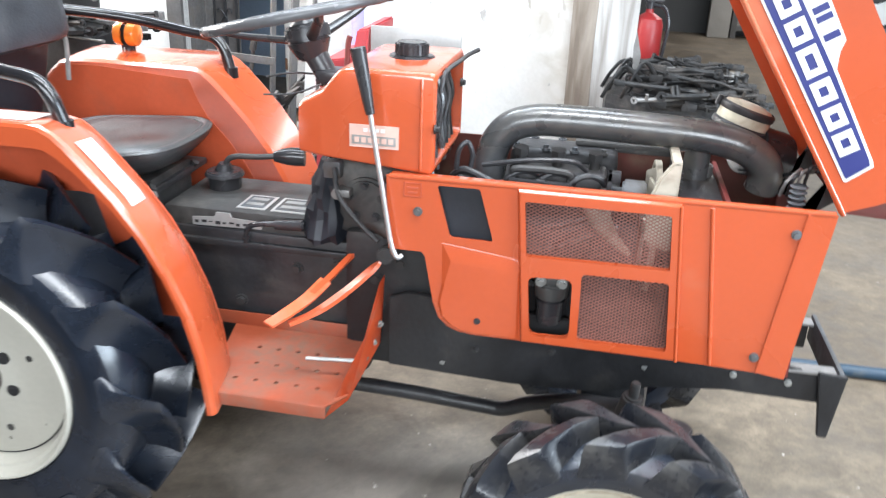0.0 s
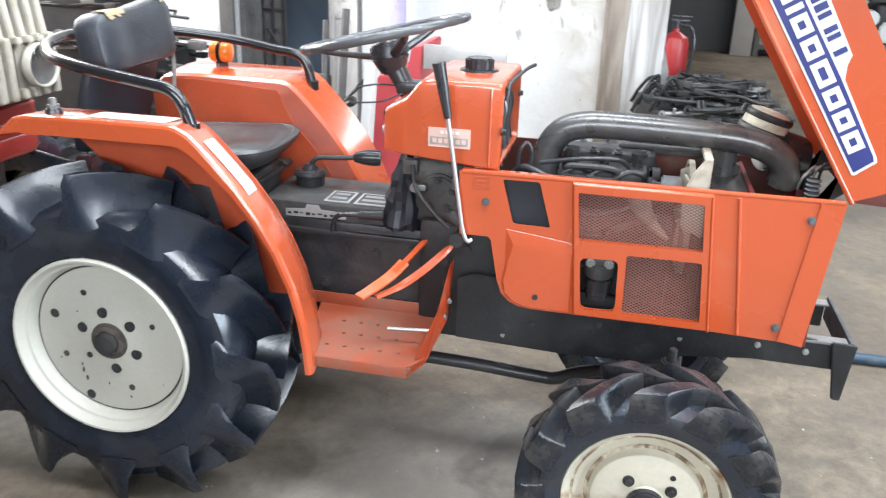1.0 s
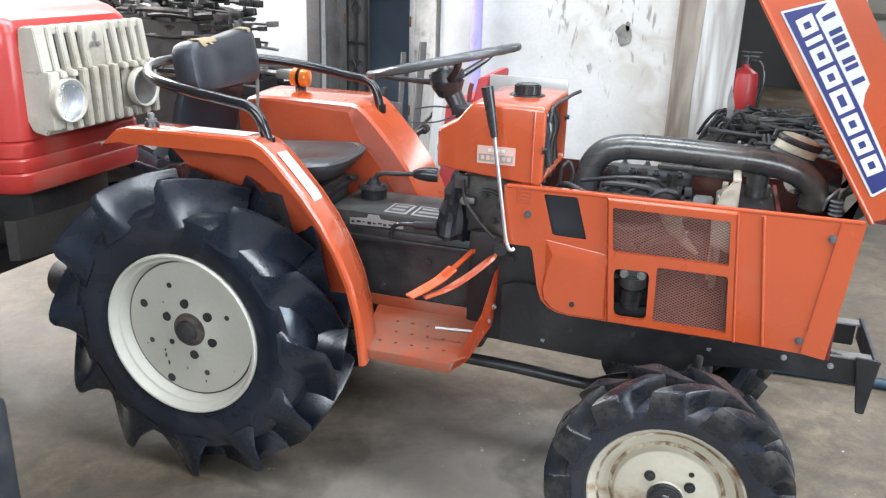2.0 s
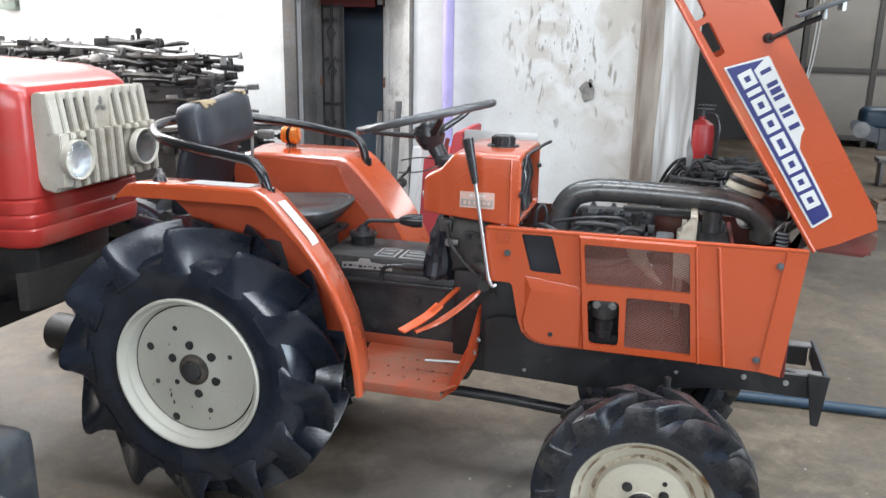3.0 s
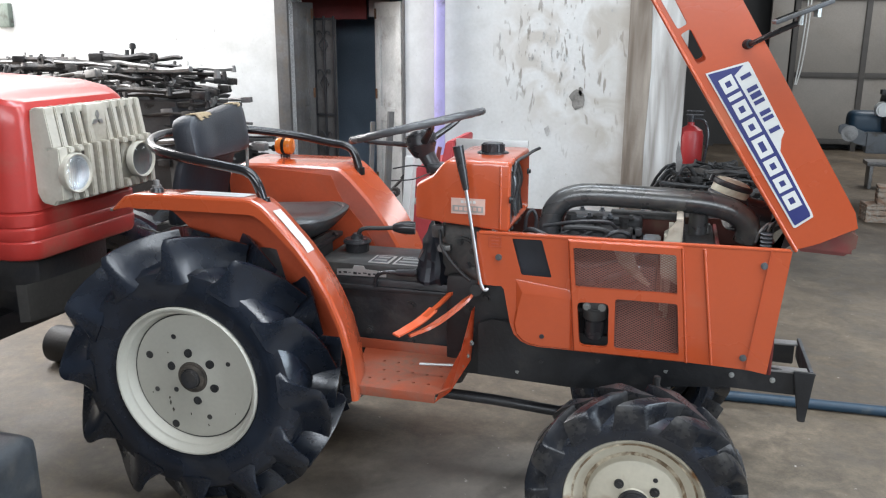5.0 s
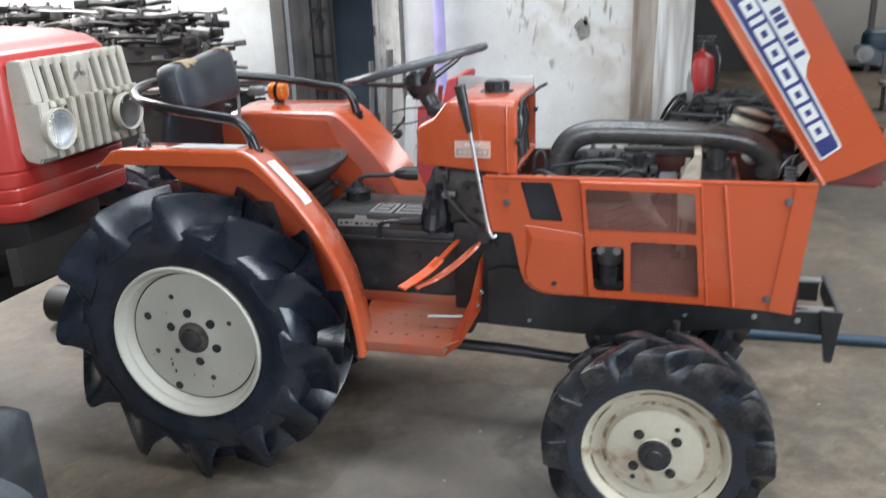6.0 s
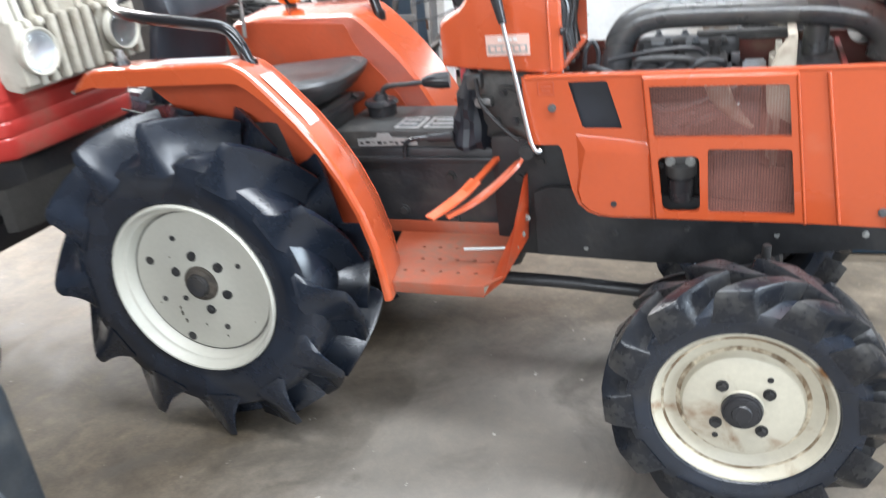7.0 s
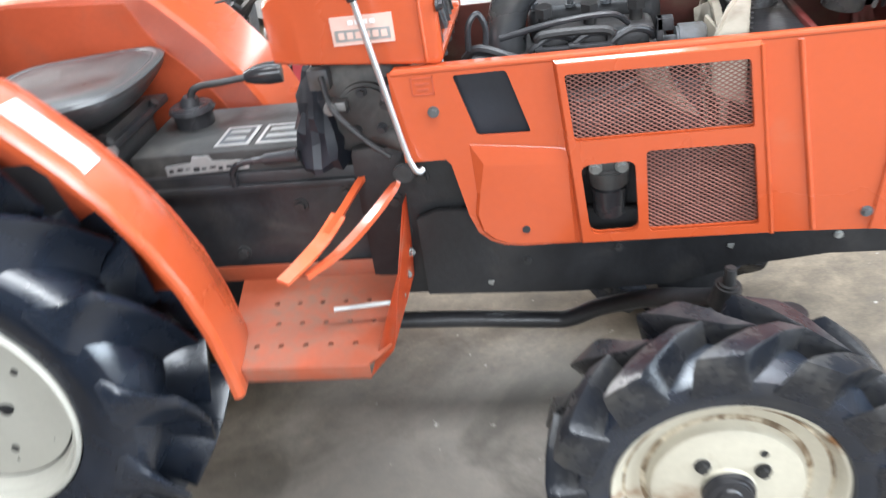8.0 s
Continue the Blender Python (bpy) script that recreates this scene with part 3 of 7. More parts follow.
# holes and flaked patches in the wall
rng = random.Random(5)


def flake(x, z, w, h, material="stain"):
    bm = B()
    pts = []
    for k in range(11):
        a = 2 * math.pi * k / 11
        q = rng.uniform(0.65, 1.15)
        pts.append((x + w * q * math.cos(a), z + h * q * math.sin(a)))
    sheet(bm, pts, WY - 0.004, WY + 0.01)
    solid("wall_patch", bm, material, "grey flaked patch in the white plaster", "wall damage", "flaked patches of the wall", "structure")


flake(0.645, 0.90, 0.05, 0.06, "hole")
flake(0.665, 0.955, 0.018, 0.03, "hole")
flake(0.46, 0.70, 0.020, 0.036, "stain")
for _ in range(38):
    fx, fz = rng.gauss(0.5, 0.10), rng.gauss(1.13, 0.14)
    s = rng.uniform(0.0025, 0.007)
    if -0.1 < fx < 0.93:
        flake(fx, fz, s, s * rng.uniform(1.5, 5.0))
for _ in range(24):
    s = rng.uniform(0.003, 0.008)
    flake(rng.uniform(-0.3, 0.93), rng.uniform(0.3, 1.5), s, s * rng.uniform(0.8, 2.5))
for _ in range(10):
    s = rng.uniform(0.004, 0.008)
    flake(rng.uniform(-3.4, -1.5), rng.uniform(0.8, 1.5), s, s * rng.uniform(1.5, 4))

# door opening with weathered leaves and the dim room behind
bm = B()
box(bm, (-1.9, 4.5, GZ), (0.6, 4.6, 2.4))
box(bm, (-2.0, WY + 0.22, GZ), (-1.9, 4.6, 2.4))
box(bm, (0.6, WY + 0.22, GZ), (0.7, 4.6, 2.4))
box(bm, (-2.0, WY + 0.22, 2.4), (0.7, 4.6, 2.5))
solid("wall_back_room", bm, "dark_blue", "dark blue walls of the unlit back room", "wall", kind="structure")
bm = B()
box(bm, (-1.7, 3.72, 1.40), (-1.005, 3.75, 2.1), 0.004)
solid("hanging_board", bm, "maroon", "dull maroon board hung across the back room", "board")
bm = B()
box(bm, (-0.998, 3.76, 1.42), (-0.84, 3.78, 1.66), 0.003)
solid("white_notice", bm, "white", "blank white notice hung in the back room", "notice")

dr = thing("door_1", (DX0, WY, GZ), "weathered grey wooden double door standing open", "door", kind="structure")
bm = B()
box(bm, (DX0 - 0.093, WY - 0.03, GZ), (DX0, WY + 0.2, DZ + 0.04), 0.004)
part("jamb", bm, "wood", dr)
bm = B()
box(bm, (DX1 - 0.004, WY - 0.010, GZ), (DX1 + 0.012, WY + 0.2, DZ + 0.01), 0.003)
part("jamb", bm, "wood", dr)
bm = B()
box(bm, (DX0, WY - 0.012, DZ - 0.002), (DX1, WY + 0.2, DZ + 0.012), 0.003)
part("lintel", bm, "wood", dr)
for hx, ang, wd in ((DX0 + 0.014, 80, 0.20), (DX1 - 0.02, 137, 0.38)):
    mx = Matrix.Translation((hx, WY + 0.06, 0)) @ Matrix.Rotation(radians(ang), 4, "Z")
    bm = B()
    for a, b in ((0.0, 0.075), (wd - 0.075, wd)):
        box(bm, (a, -0.02, 0.03), (b, 0.02, DZ - 0.02), 0.004, mx)
    for a, b in ((0.03, 0.16), (0.70, 0.80), (DZ - 0.12, DZ - 0.02)):
        box(bm, (0.075, -0.019, a), (wd - 0.075, 0.019, b), 0.004, mx)
    leaf = part("door_leaf", bm, "door_paint" if ang > 90 else "wood", dr)
    for a, b in ((0.16, 0.70), (0.80, DZ - 0.12)):
        bm = B()
        box(bm, (0.075, -0.006, a), (wd - 0.075, 0.006, b), 0.0, mx)
        part("door_panel", bm, "door_paint" if ang > 90 else "wood", leaf)
    bm = B()
    for hz in (0.25, 0.85, 1.4):
        box(bm, (wd - 0.03, -0.026, hz), (wd - 0.005, 0.026, hz + 0.07), 0.003, mx)
    part("bracket", bm, "rust", leaf)

gr = thing("iron_grille", (-1.1, 3.45, GZ), "grey iron grille leaf with scroll ornaments behind the door", "grille")
bm = B()
box(bm, (-1.308, 3.44, GZ), (-1.138, 3.455, 1.40), 0.003)
part("backing_sheet", bm, "wood_dark", gr)
bm = B()
for gx in (-1.298, -1.223, -1.148):
    box(bm, (gx - 0.007, 3.42, GZ), (gx + 0.007, 3.438, 1.42), 0.002)
for gz in (0.03, 0.72, 1.40):
    box(bm, (-1.308, 3.421, gz - 0.008), (-1.138, 3.437, gz + 0.008), 0.002)
part("frame", bm, "iron", gr)
for gz in (0.5, 0.95, 1.22):
    bm = B()
    d = 0.035
    tube(bm, [(-1.223, 3.414, gz + 0.06), (-1.223 + d, 3.414, gz), (-1.223, 3.414, gz - 0.06), (-1.223 - d, 3.414, gz), (-1.223, 3.414, gz + 0.06)], 0.005, 6, smooth=False)
    for q in (-1, 1):
        tube(bm, [(-1.223, 3.414, gz + 0.06), (-1.223 + q * 0.025, 3.414, gz + 0.095), (-1.223 + q * 0.048, 3.414, gz + 0.085), (-1.223 + q * 0.045, 3.414, gz + 0.07)], 0.005, 6, 4)
    part("scroll", bm, "iron", gr)

bm = B()
tube(bm, [(-0.243, WY - 0.06, GZ), (-0.250, WY - 0.06, 1.6), (-0.228, WY - 0.06, 3.4)], 0.036, 16, 4)
solid("post", bm, "lilac", "lilac painted steel post by the wall", "post", kind="structure")
bm = B()
box(bm, (-3.74, WY - 0.05, 1.335), (-3.59, WY, 1.51), 0.008)
solid("switch_box", bm, "box_green", "grey green metal switch box on the wall", "switch box")
bm = B()
box(bm, (-3.56, 2.72, GZ), (-3.48, 2.80, 1.16), 0.006)
solid("steel_upright", bm, "gate_frame", "dark steel upright standing by the scrap heap", "upright")

# far gate, its door frame and cables
gt = thing("gate", (3.1, 8.4, GZ), "large grey sheet steel gate with dark frame bars", "gate", kind="structure")
for i in range(4):
    x0 = 2.52 + i * 0.75
    for z0, z1 in ((0.10, 0.80), (0.86, 1.66), (1.72, 2.2)):
        bm = B()
        box(bm, (x0 + 0.03, 8.36, z0), (x0 + 0.72, 8.375, z1), 0.004)
        part("panel", bm, "gate", gt)
for i in range(5):
    bm = B()
    box(bm, (2.49 + i * 0.75, 8.335, GZ), (2.55 + i * 0.75, 8.38, 2.2), 0.004)
    part("upright", bm, "gate_frame", gt)
for z in (0.04, 0.80, 1.66, 2.14):
    bm = B()
    box(bm, (2.49, 8.34, z), (5.55, 8.378, z + 0.06), 0.004)
    part("rail", bm, "gate_frame", gt)
bm = B()
box(bm, (2.24, 8.30, GZ), (2.47, 8.42, 2.4), 0.01)
solid("gate_post", bm, "gate", "grey concrete post beside the gate", "post", kind="structure")
bm = B()
box(bm, (2.3, 8.25, 1.76), (5.7, 8.34, 1.90), 0.01)
solid("beam", bm, "plaster_dirty", "pale beam over the gate", "beam", kind="structure")
# Black sheet in place of the unlit space beyond the doorway.
bm = B()
box(bm, (1.72, 8.62, GZ), (2.3, 8.66, 2.2))
solid("doorway_shade", bm, "dark", "black sheet for the darkness in the doorway", "door", kind="structure")
for k, dx in enumerate((0.0, 0.035)):
    bm = B()
    tube(bm, [(2.60 + dx, 8.28, 2.3), (2.61 + dx, 8.27, 1.6), (2.585 + dx, 8.28, 1.0), (2.56 + dx * 0.5, 8.28, 0.72)], 0.008, 6, 6)
    solid("cable", bm, "white", "white cable hanging beside the gate", "cable", "cables by the gate")

# ---- wheels ----


def across(s, y):
    """Distance y of the near side mirrored about the tractor's middle at -0.05."""
    return -y if s < 0 else y - 0.10


def tyre_mesh(c, Rc, rb, w):
    """Carcass of a tyre: rounded shoulders, bulging sidewalls with a moulded bead ring."""
    bm = B()
    prof = [(-0.70 * w, rb - 0.004), (-0.78 * w, rb), (-0.84 * w, rb + 0.06 * (Rc - rb)), (-0.90 * w, rb + 0.08 * (Rc - rb)), (-0.91 * w, rb + 0.14 * (Rc - rb)), (-0.96 * w, rb + 0.3 * (Rc - rb)), (-1.0 * w, rb + 0.55 * (Rc - rb)), (-0.93 * w, rb + 0.82 * (Rc - rb)), (-0.74 * w, Rc - 0.008), (-0.4 * w, Rc), (0, Rc + 0.003)]
    prof = prof + [(-a, r) for a, r in prof[-2::-1]]
    lathe(bm, prof, c, 72)
    return bm


def lug_mesh(side, R, Rc, rb, w, wt, wb, lead, ends, power):
    """One tread lug round the wheel's own axis: from the crown out to the shoulder and down the sidewall."""
    bm = B()
    st = []
    for q, top, fb, low in ((-0.10, 1.0, 0.6, 0), (0.2, 1.0, 0.7, 0), (0.5, 1.0, 0.85, 0), (0.80, 0.998, 0.95, 0), (0.96, ends[0], 0.95, 0.70), (1.02, ends[1], ends[2], 0.60)):
        y = side * q * w
        ang = -lead * (1 - max(0, q)) - (lead * 0.25 if q < 0 else 0)
        rt = R * top
        rl = rb + low * (Rc - rb) if low else Rc + 0.003 - 0.045 * min(1, abs(q)) ** 4 - 0.012
        ring = []
        for h in (0.0, 0.18, 0.42, 0.72, 0.94, 1.0):
            rad, half = rl + h * (rt - rl), (wt + (wb - wt) * (1 - h) ** power - (0.0025 if h == 1 else 0)) * fb
            for sg in (-1, 1):
                t = ang + sg * half / rad
                ring.append(bm.verts.new((rad * math.cos(t), y, rad * math.sin(t))))
        st.append(ring)
    order = (0, 1, 3, 5, 7, 9, 11, 10, 8, 6, 4, 2)
    for a, b in zip(st, st[1:]):
        for i in range(12):
            bm.faces.new((a[order[i]], a[order[(i + 1) % 12]], b[order[(i + 1) % 12]], b[order[i]]))
    bm.faces.new([st[0][i] for i in order])
    bm.faces.new([st[-1][i] for i in order])
    return bm


def tread(wheel, c, material, lugs, phase, **shape):
    """Lugs in two staggered rows; each row shares one mesh."""
    for side in (-1, 1):
        first = None
        for k in range(lugs):
            a = phase + 2 * math.pi * (k + (0.5 if side > 0 else 0)) / lugs
            if first is None:
                first = ob = finish("tread_lug", lug_mesh(side, **shape), material, 34)
            else:
                ob = new("tread_lug", first.data)
            ob.parent = wheel
            ob.matrix_parent_inverse = Matrix.Identity(4)
            ob.matrix_basis = Matrix.Translation(c) @ Matrix.Rotation(-a, 4, "Y")
            tagged(ob)


def rear_wheel(owner, s):
    """s: -1 for the side towards negative y."""
    c = (-0.005, across(s, 0.372), 0.380)
    f = lambda d: s * 0.091 - s * d  # depth inward from the outer flange
    bm = B()
    lathe(bm, [(f(0.006), 0.220), (f(-0.002), 0.2195), (f(-0.006), 0.216), (f(-0.005), 0.2115), (f(0.003), 0.2075), (f(0.014), 0.204), (f(0.0175), 0.2005), (f(0.0185), 0.197), (f(0.022), 0.1945), (f(0.038), 0.191), (f(0.0435), 0.188), (f(0.047), 0.1865), (f(0.047), 0.1845), (f(0.0435), 0.183), (f(0.042), 0.176), (f(0.0435), 0.08), (f(0.0395), 0.07), (f(0.0395), 0.0005)], c, 72)
    lathe(bm, [(f(0.006), 0.220), (f(0.03), 0.209), (f(0.06), 0.195), (f(0.12), 0.195), (f(0.17), 0.22)], c, 72)
    w = part("rear_wheel", bm, "cream", owner, "cream steel rim with chipped paint")
    bm = B()
    lathe(bm, [(f(0.046), 0.1875), (f(0.044), 0.1855), (f(0.046), 0.1835)], c, 72)
    part("rim_joint", bm, "iron", w)
    part("tyre", tyre_mesh(c, 0.340, 0.214, 0.100), "rubber", w, "black rubber tractor tyre with tall angled lugs", 34)
    tread(w, c, "rubber", 12, 0.058, R=0.416, Rc=0.340, rb=0.214, w=0.100, wt=0.0125, wb=0.056, lead=0.36, ends=(0.99, 0.95, 0.70), power=2.4)
    bm = B()
    y = c[1] + f(0.0395)
    lathe(bm, [(0, 0.046), (s * 0.003, 0.045), (s * 0.004, 0.041), (s * 0.009, 0.040), (s * 0.011, 0.036), (s * 0.012, 0.030)], (c[0], y, c[2]), 32)
    part("hub_ring", bm, "rust_gap_shade", w)
    bm = B()
    cyl(bm, (c[0], y, c[2]), (c[0], y + s * 0.022, c[2]), 0.030, 0.027, 28, 0.003)
    part("hub_cap", bm, "iron", w)
    # six stud holes round the hub as dark solid discs, five of them holding a dark stud
    for k in range(6):
        a = radians(60 * k + 98)
        bm = B()
        p = Vector((c[0] + 0.071 * math.cos(a), c[1] + f(0.0393), c[2] + 0.071 * math.sin(a)))
        q = 0.0075 if k == 2 else 0.0125
        cyl(bm, p - Vector((0, s * 0.004, 0)), p + Vector((0, s * 0.0012, 0)), q, n=20)
        if k != 2:
            cyl(bm, p, p + Vector((0, s * 0.0035, 0)), 0.0065, n=6)
        part("wheel_bolt", bm, "engine_black", w)
    # Holes are solid discs; the black ones carry a hole's shade as colour.
    for a, r, q, m in ((115, 0.127, 0.0075, "iron"), (24, 0.123, 0.007, "iron"), (203, 0.131, 0.0075, "cover"), (-70, 0.126, 0.008, "cover"), (159, 0.146, 0.0115, "iron"), (246, 0.168, 0.012, "iron")):
        bm = B()
        a = radians(a)
        p = Vector((c[0] + r * math.cos(a), c[1] + f(0.043), c[2] + r * math.sin(a)))
        cyl(bm, p - Vector((0, s * 0.004, 0)), p + Vector((0, s * 0.0012, 0)), q, n=16)
        part("rim_hole", bm, m, w)
    # chipped paint on the disc and the flange
    chip = random.Random(8)
    for a, r, q in ((222, 0.110, 0.006), (228, 0.120, 0.008), (236, 0.132, 0.007), (262, 0.118, 0.004), (190, 0.172, 0.004), (285, 0.150, 0.005), (140, 0.10, 0.003), (205, 0.150, 0.004), (322, 0.16, 0.003)):
        bm = B()
        a = radians(a)
        cx, cz = c[0] + r * math.cos(a), c[2] + r * math.sin(a)
        pts = [(cx + q * chip.uniform(0.35, 1.2) * math.cos(b) * 0.6, cz + q * chip.uniform(0.35, 1.2) * math.sin(b)) for b in [2 * math.pi * k / 9 for k in range(9)]]
        y0 = c[1] + f(0.043)
        sheet(bm, pts, y0 - s * 0.003, y0 + s * 0.0008)
        part("paint_chip", bm, "rust_gap_shade", w)


def front_wheel(owner, s):
    c = (1.228, across(s, 0.456), 0.232)
    f = lambda d: s * 0.058 - s * d
    bm = B()
    lathe(bm, [(f(0.012), 0.1715), (f(0.003), 0.171), (f(-0.001), 0.168), (f(0.000), 0.164), (f(0.006), 0.160), (f(0.016), 0.153), (f(0.020), 0.1515), (f(0.0215), 0.1485), (f(0.0205), 0.146), (f(0.027), 0.134), (f(0.032), 0.124), (f(0.033), 0.119), (f(0.030), 0.1155), (f(0.018), 0.113), (f(0.012), 0.110), (f(0.0095), 0.104), (f(0.009), 0.04), (f(0.005), 0.036), (f(0.005), 0.0005)], c, 72)
    lathe(bm, [(f(0.012), 0.1715), (f(0.05), 0.15), (f(0.08), 0.15), (f(0.112), 0.168)], c, 64)
    # The far rim gets black in place of the shade on its inner side.
    w = part("front_wheel", bm, "cream_rusty" if s < 0 else "iron", owner, "cream steel front rim with rust streaks" if s < 0 else "front rim painted dark for shade on its inner side")
    bm = B()
    lathe(bm, [(f(0.0312), 0.1245), (f(0.0322), 0.1190), (f(0.0292), 0.1150), (f(0.022), 0.1132)], c, 64)
    lathe(bm, [(f(0.0195), 0.1518), (f(0.0207), 0.1485), (f(0.0199), 0.1462)], c, 64)
    part("grime_ring", bm, "grime", w)
    part("tyre", tyre_mesh(c, 0.226, 0.168, 0.071), "rubber", w, "dusty black rubber front tyre with worn lugs", 34)
    tread(w, c, "rubber_dusty", 12, 0.1, R=0.266, Rc=0.226, rb=0.168, w=0.071, wt=0.033, wb=0.042, lead=0.34, ends=(0.985, 0.93, 0.92), power=1.4)
    bm = B()
    y = c[1] + f(0.006)
    cyl(bm, (c[0], y, c[2]), (c[0], y + s * 0.016, c[2]), 0.040, 0.036, 32, 0.004)
    lathe(bm, [(s * 0.013, 0.030), (s * 0.017, 0.0295), (s * 0.018, 0.026), (s * 0.0175, 0.019), (s * 0.021, 0.017), (s * 0.021, 0.0005)], (c[0], y, c[2]), 28)
    part("hub_cap", bm, "plastic", w)
    for k in range(4):
        a = radians(90 * k + 38)
        bm = B()
        p = Vector((c[0] + 0.060 * math.cos(a), c[1] + f(0.009), c[2] + 0.060 * math.sin(a)))
        cyl(bm, p, p + Vector((0, s * 0.004, 0)), 0.012, n=16)
        cyl(bm, p + Vector((0, s * 0.003, 0)), p + Vector((0, s * 0.012, 0)), 0.008, n=6)
        part("wheel_bolt", bm, "iron_dusty", w)
    # Solid black discs in place of the shade in two small holes.
    for a in (55, 235):
        bm = B()
        a = radians(a)
        p = Vector((c[0] + 0.083 * math.cos(a), c[1] + f(0.0095), c[2] + 0.083 * math.sin(a)))
        cyl(bm, p - Vector((0, s * 0.004, 0)), p + Vector((0, s * 0.0018, 0)), 0.006, n=14)
        part("rim_hole", bm, "iron", w)


# ---- the orange tractor ----
tr = thing("tractor", (0.6, 0, GZ), "small orange four-wheel tractor with its bonnet raised", "tractor")
rear_wheel(tr, -1)
rear_wheel(tr, 1)
front_wheel(tr, -1)
front_wheel(tr, 1)

FEND = [(-0.207, 0.858), (-0.190, 0.875), (-0.165, 0.896), (-0.13, 0.905), (-0.05, 0.907), (0.19, 0.908), (0.215, 0.905), (0.24, 0.893), (0.262, 0.874), (0.292, 0.843), (0.345, 0.785), (0.39, 0.725), (0.43, 0.655), (0.462, 0.58), (0.483, 0.50), (0.493, 0.43), (0.498, 0.376)]


def fender(owner, s):
    """Mudguard: rolled outer lip, top falling inwards, and an inner side sheet."""
    o, i = across(s, 0.44), across(s, 0.300 if s < 0 else 0.275)
    w = abs(o - i)
    lip = lambda t: 0.004 + 0.038 * min(1, t / 0.16) if t < 0.36 else 0.042 - 0.026 * min(1, (t - 0.36) / 0.3)
    fall = lambda t: 0.012 + 0.012 * min(1, max(0, (t - 0.25) / 0.2))
    bm = B()
    swept(bm, FEND, lambda t: [(o, lip(t)), (o, 0.008), (o - s * 0.003, 0.0025), (o - s * 0.010, 0.0), (o - s * w * 0.5, 0.4 * fall(t)), (i + s * 0.012, 0.9 * fall(t)), (i, fall(t) + 0.006)], 0.003)
    f = part("fender", bm, "orange", owner, "glossy orange mudguard", 25)
    inner = []
    for k, p in enumerate(FEND):
        g = fall(k / (len(FEND) - 1)) + 0.005
        u = (Vector(FEND[min(k + 1, len(FEND) - 1)]) - Vector(FEND[max(k - 1, 0)])).normalized()
        inner.append((p[0] + g * u.y, p[1] - g * u.x))
    low = [(0.405, 0.497), (0.322, 0.497), (0.285, 0.56), (0.255, 0.61), (0.237, 0.653), (0.224, 0.70), (0.212, 0.738), (0.19, 0.742), (0.02, 0.737), (-0.012, 0.746), (-0.055, 0.782), (-0.108, 0.828)]
    if s > 0:
        # the inner side is folded: a sloping band widens towards the foot
        low = [(0.44, 0.40), (0.30, 0.54), (0.0, 0.57), (-0.18, 0.66)]
        depth = lambda x: 0.024 * min(1.0, max(0.12, (x + 0.13) / 0.36))
        band, crease = B(), []
        rows = []
        for k, p in enumerate(inner):
            wd = 0.006 + 0.046 * min(1, max(0, (k - 4) / 5))
            u = (Vector(inner[min(k + 1, len(inner) - 1)]) - Vector(inner[max(k - 1, 0)])).normalized()
            q = (p[0] + wd * u.y, p[1] - wd * u.x)
            dy = depth(q[0])
            crease.append(q)
            rows.append([band.verts.new((p[0], i, p[1])), band.verts.new((q[0], i - dy, q[1]))])
        for a, b in zip(rows, rows[1:]):
            band.faces.new((a[0], a[1], b[1], b[0]))
        bmesh.ops.solidify(band, geom=band.faces[:], thickness=0.003)
        part("fender_fold", band, "orange_inside", owner)
        inner = crease
        bm = B()
        sheet(bm, inner + low, -0.004, 0.0)
        for v in bm.verts:
            v.co.y += i - depth(v.co.x) + 0.002
    else:
        bm = B()
        sheet(bm, inner + low, i - s * 0.004, i)
    part("fender_side", bm, "orange_inside", owner)
    return f


fn = fender(tr, -1)
ff = fender(tr, 1)
# white label on the slope of the near mudguard
bm = B()
swept(bm, [(0.262, 0.874), (0.292, 0.843), (0.345, 0.785), (0.357, 0.767)], [(-0.408, 0.0005), (-0.38, 0.005), (-0.350, 0.0105)], 0.001)
part("label", bm, "white", fn, "blank white strip")
# white strip along the flat top
bm = B()
swept(bm, [(0.0, 0.9072), (0.185, 0.908)], [(-0.420, -0.001), (-0.37, 0.0025), (-0.345, 0.0055)], 0.001)
part("label", bm, "white", fn, "blank white strip")
bm = B()
cyl(bm, (-0.082, -0.405, 0.903), (-0.082, -0.405, 0.917), 0.019, 0.016, 20, 0.002)
ls = part("lamp_stud", bm, "plastic", fn)
bm = B()
cyl(bm, (-0.082, -0.405, 0.916), (-0.082, -0.405, 0.924), 0.013, n=6)
cyl(bm, (-0.082, -0.405, 0.922), (-0.082, -0.405, 0.938), 0.0085, 0.008, 14, 0.002)
part("nut", bm, "scrap_pale", ls)
bm = B()
cyl(bm, (-0.215, -0.43, 0.852), (-0.170, -0.435, 0.868), 0.004, n=8)
part("pin", bm, "zinc", fn)
# amber lamp on the far mudguard
bm = B()
cyl(bm, (-0.036, 0.29, 0.885), (-0.036, 0.29, 0.91), 0.012, n=16)
box(bm, (-0.053, 0.283, 0.900), (-0.019, 0.297, 0.966), 0.005)
ind = part("indicator", bm, "plastic", ff)
for q in (-1, 1):
    bm = B()
    lathe(bm, [(q * 0.006, 0.028), (q * 0.021, 0.0285), (q * 0.0265, 0.0265), (q * 0.029, 0.021), (q * 0.030, 0.0005)], (-0.036, 0.29, 0.942), 24, axis="x")
    part("lens", bm, "amber", ind, "amber indicator lens")

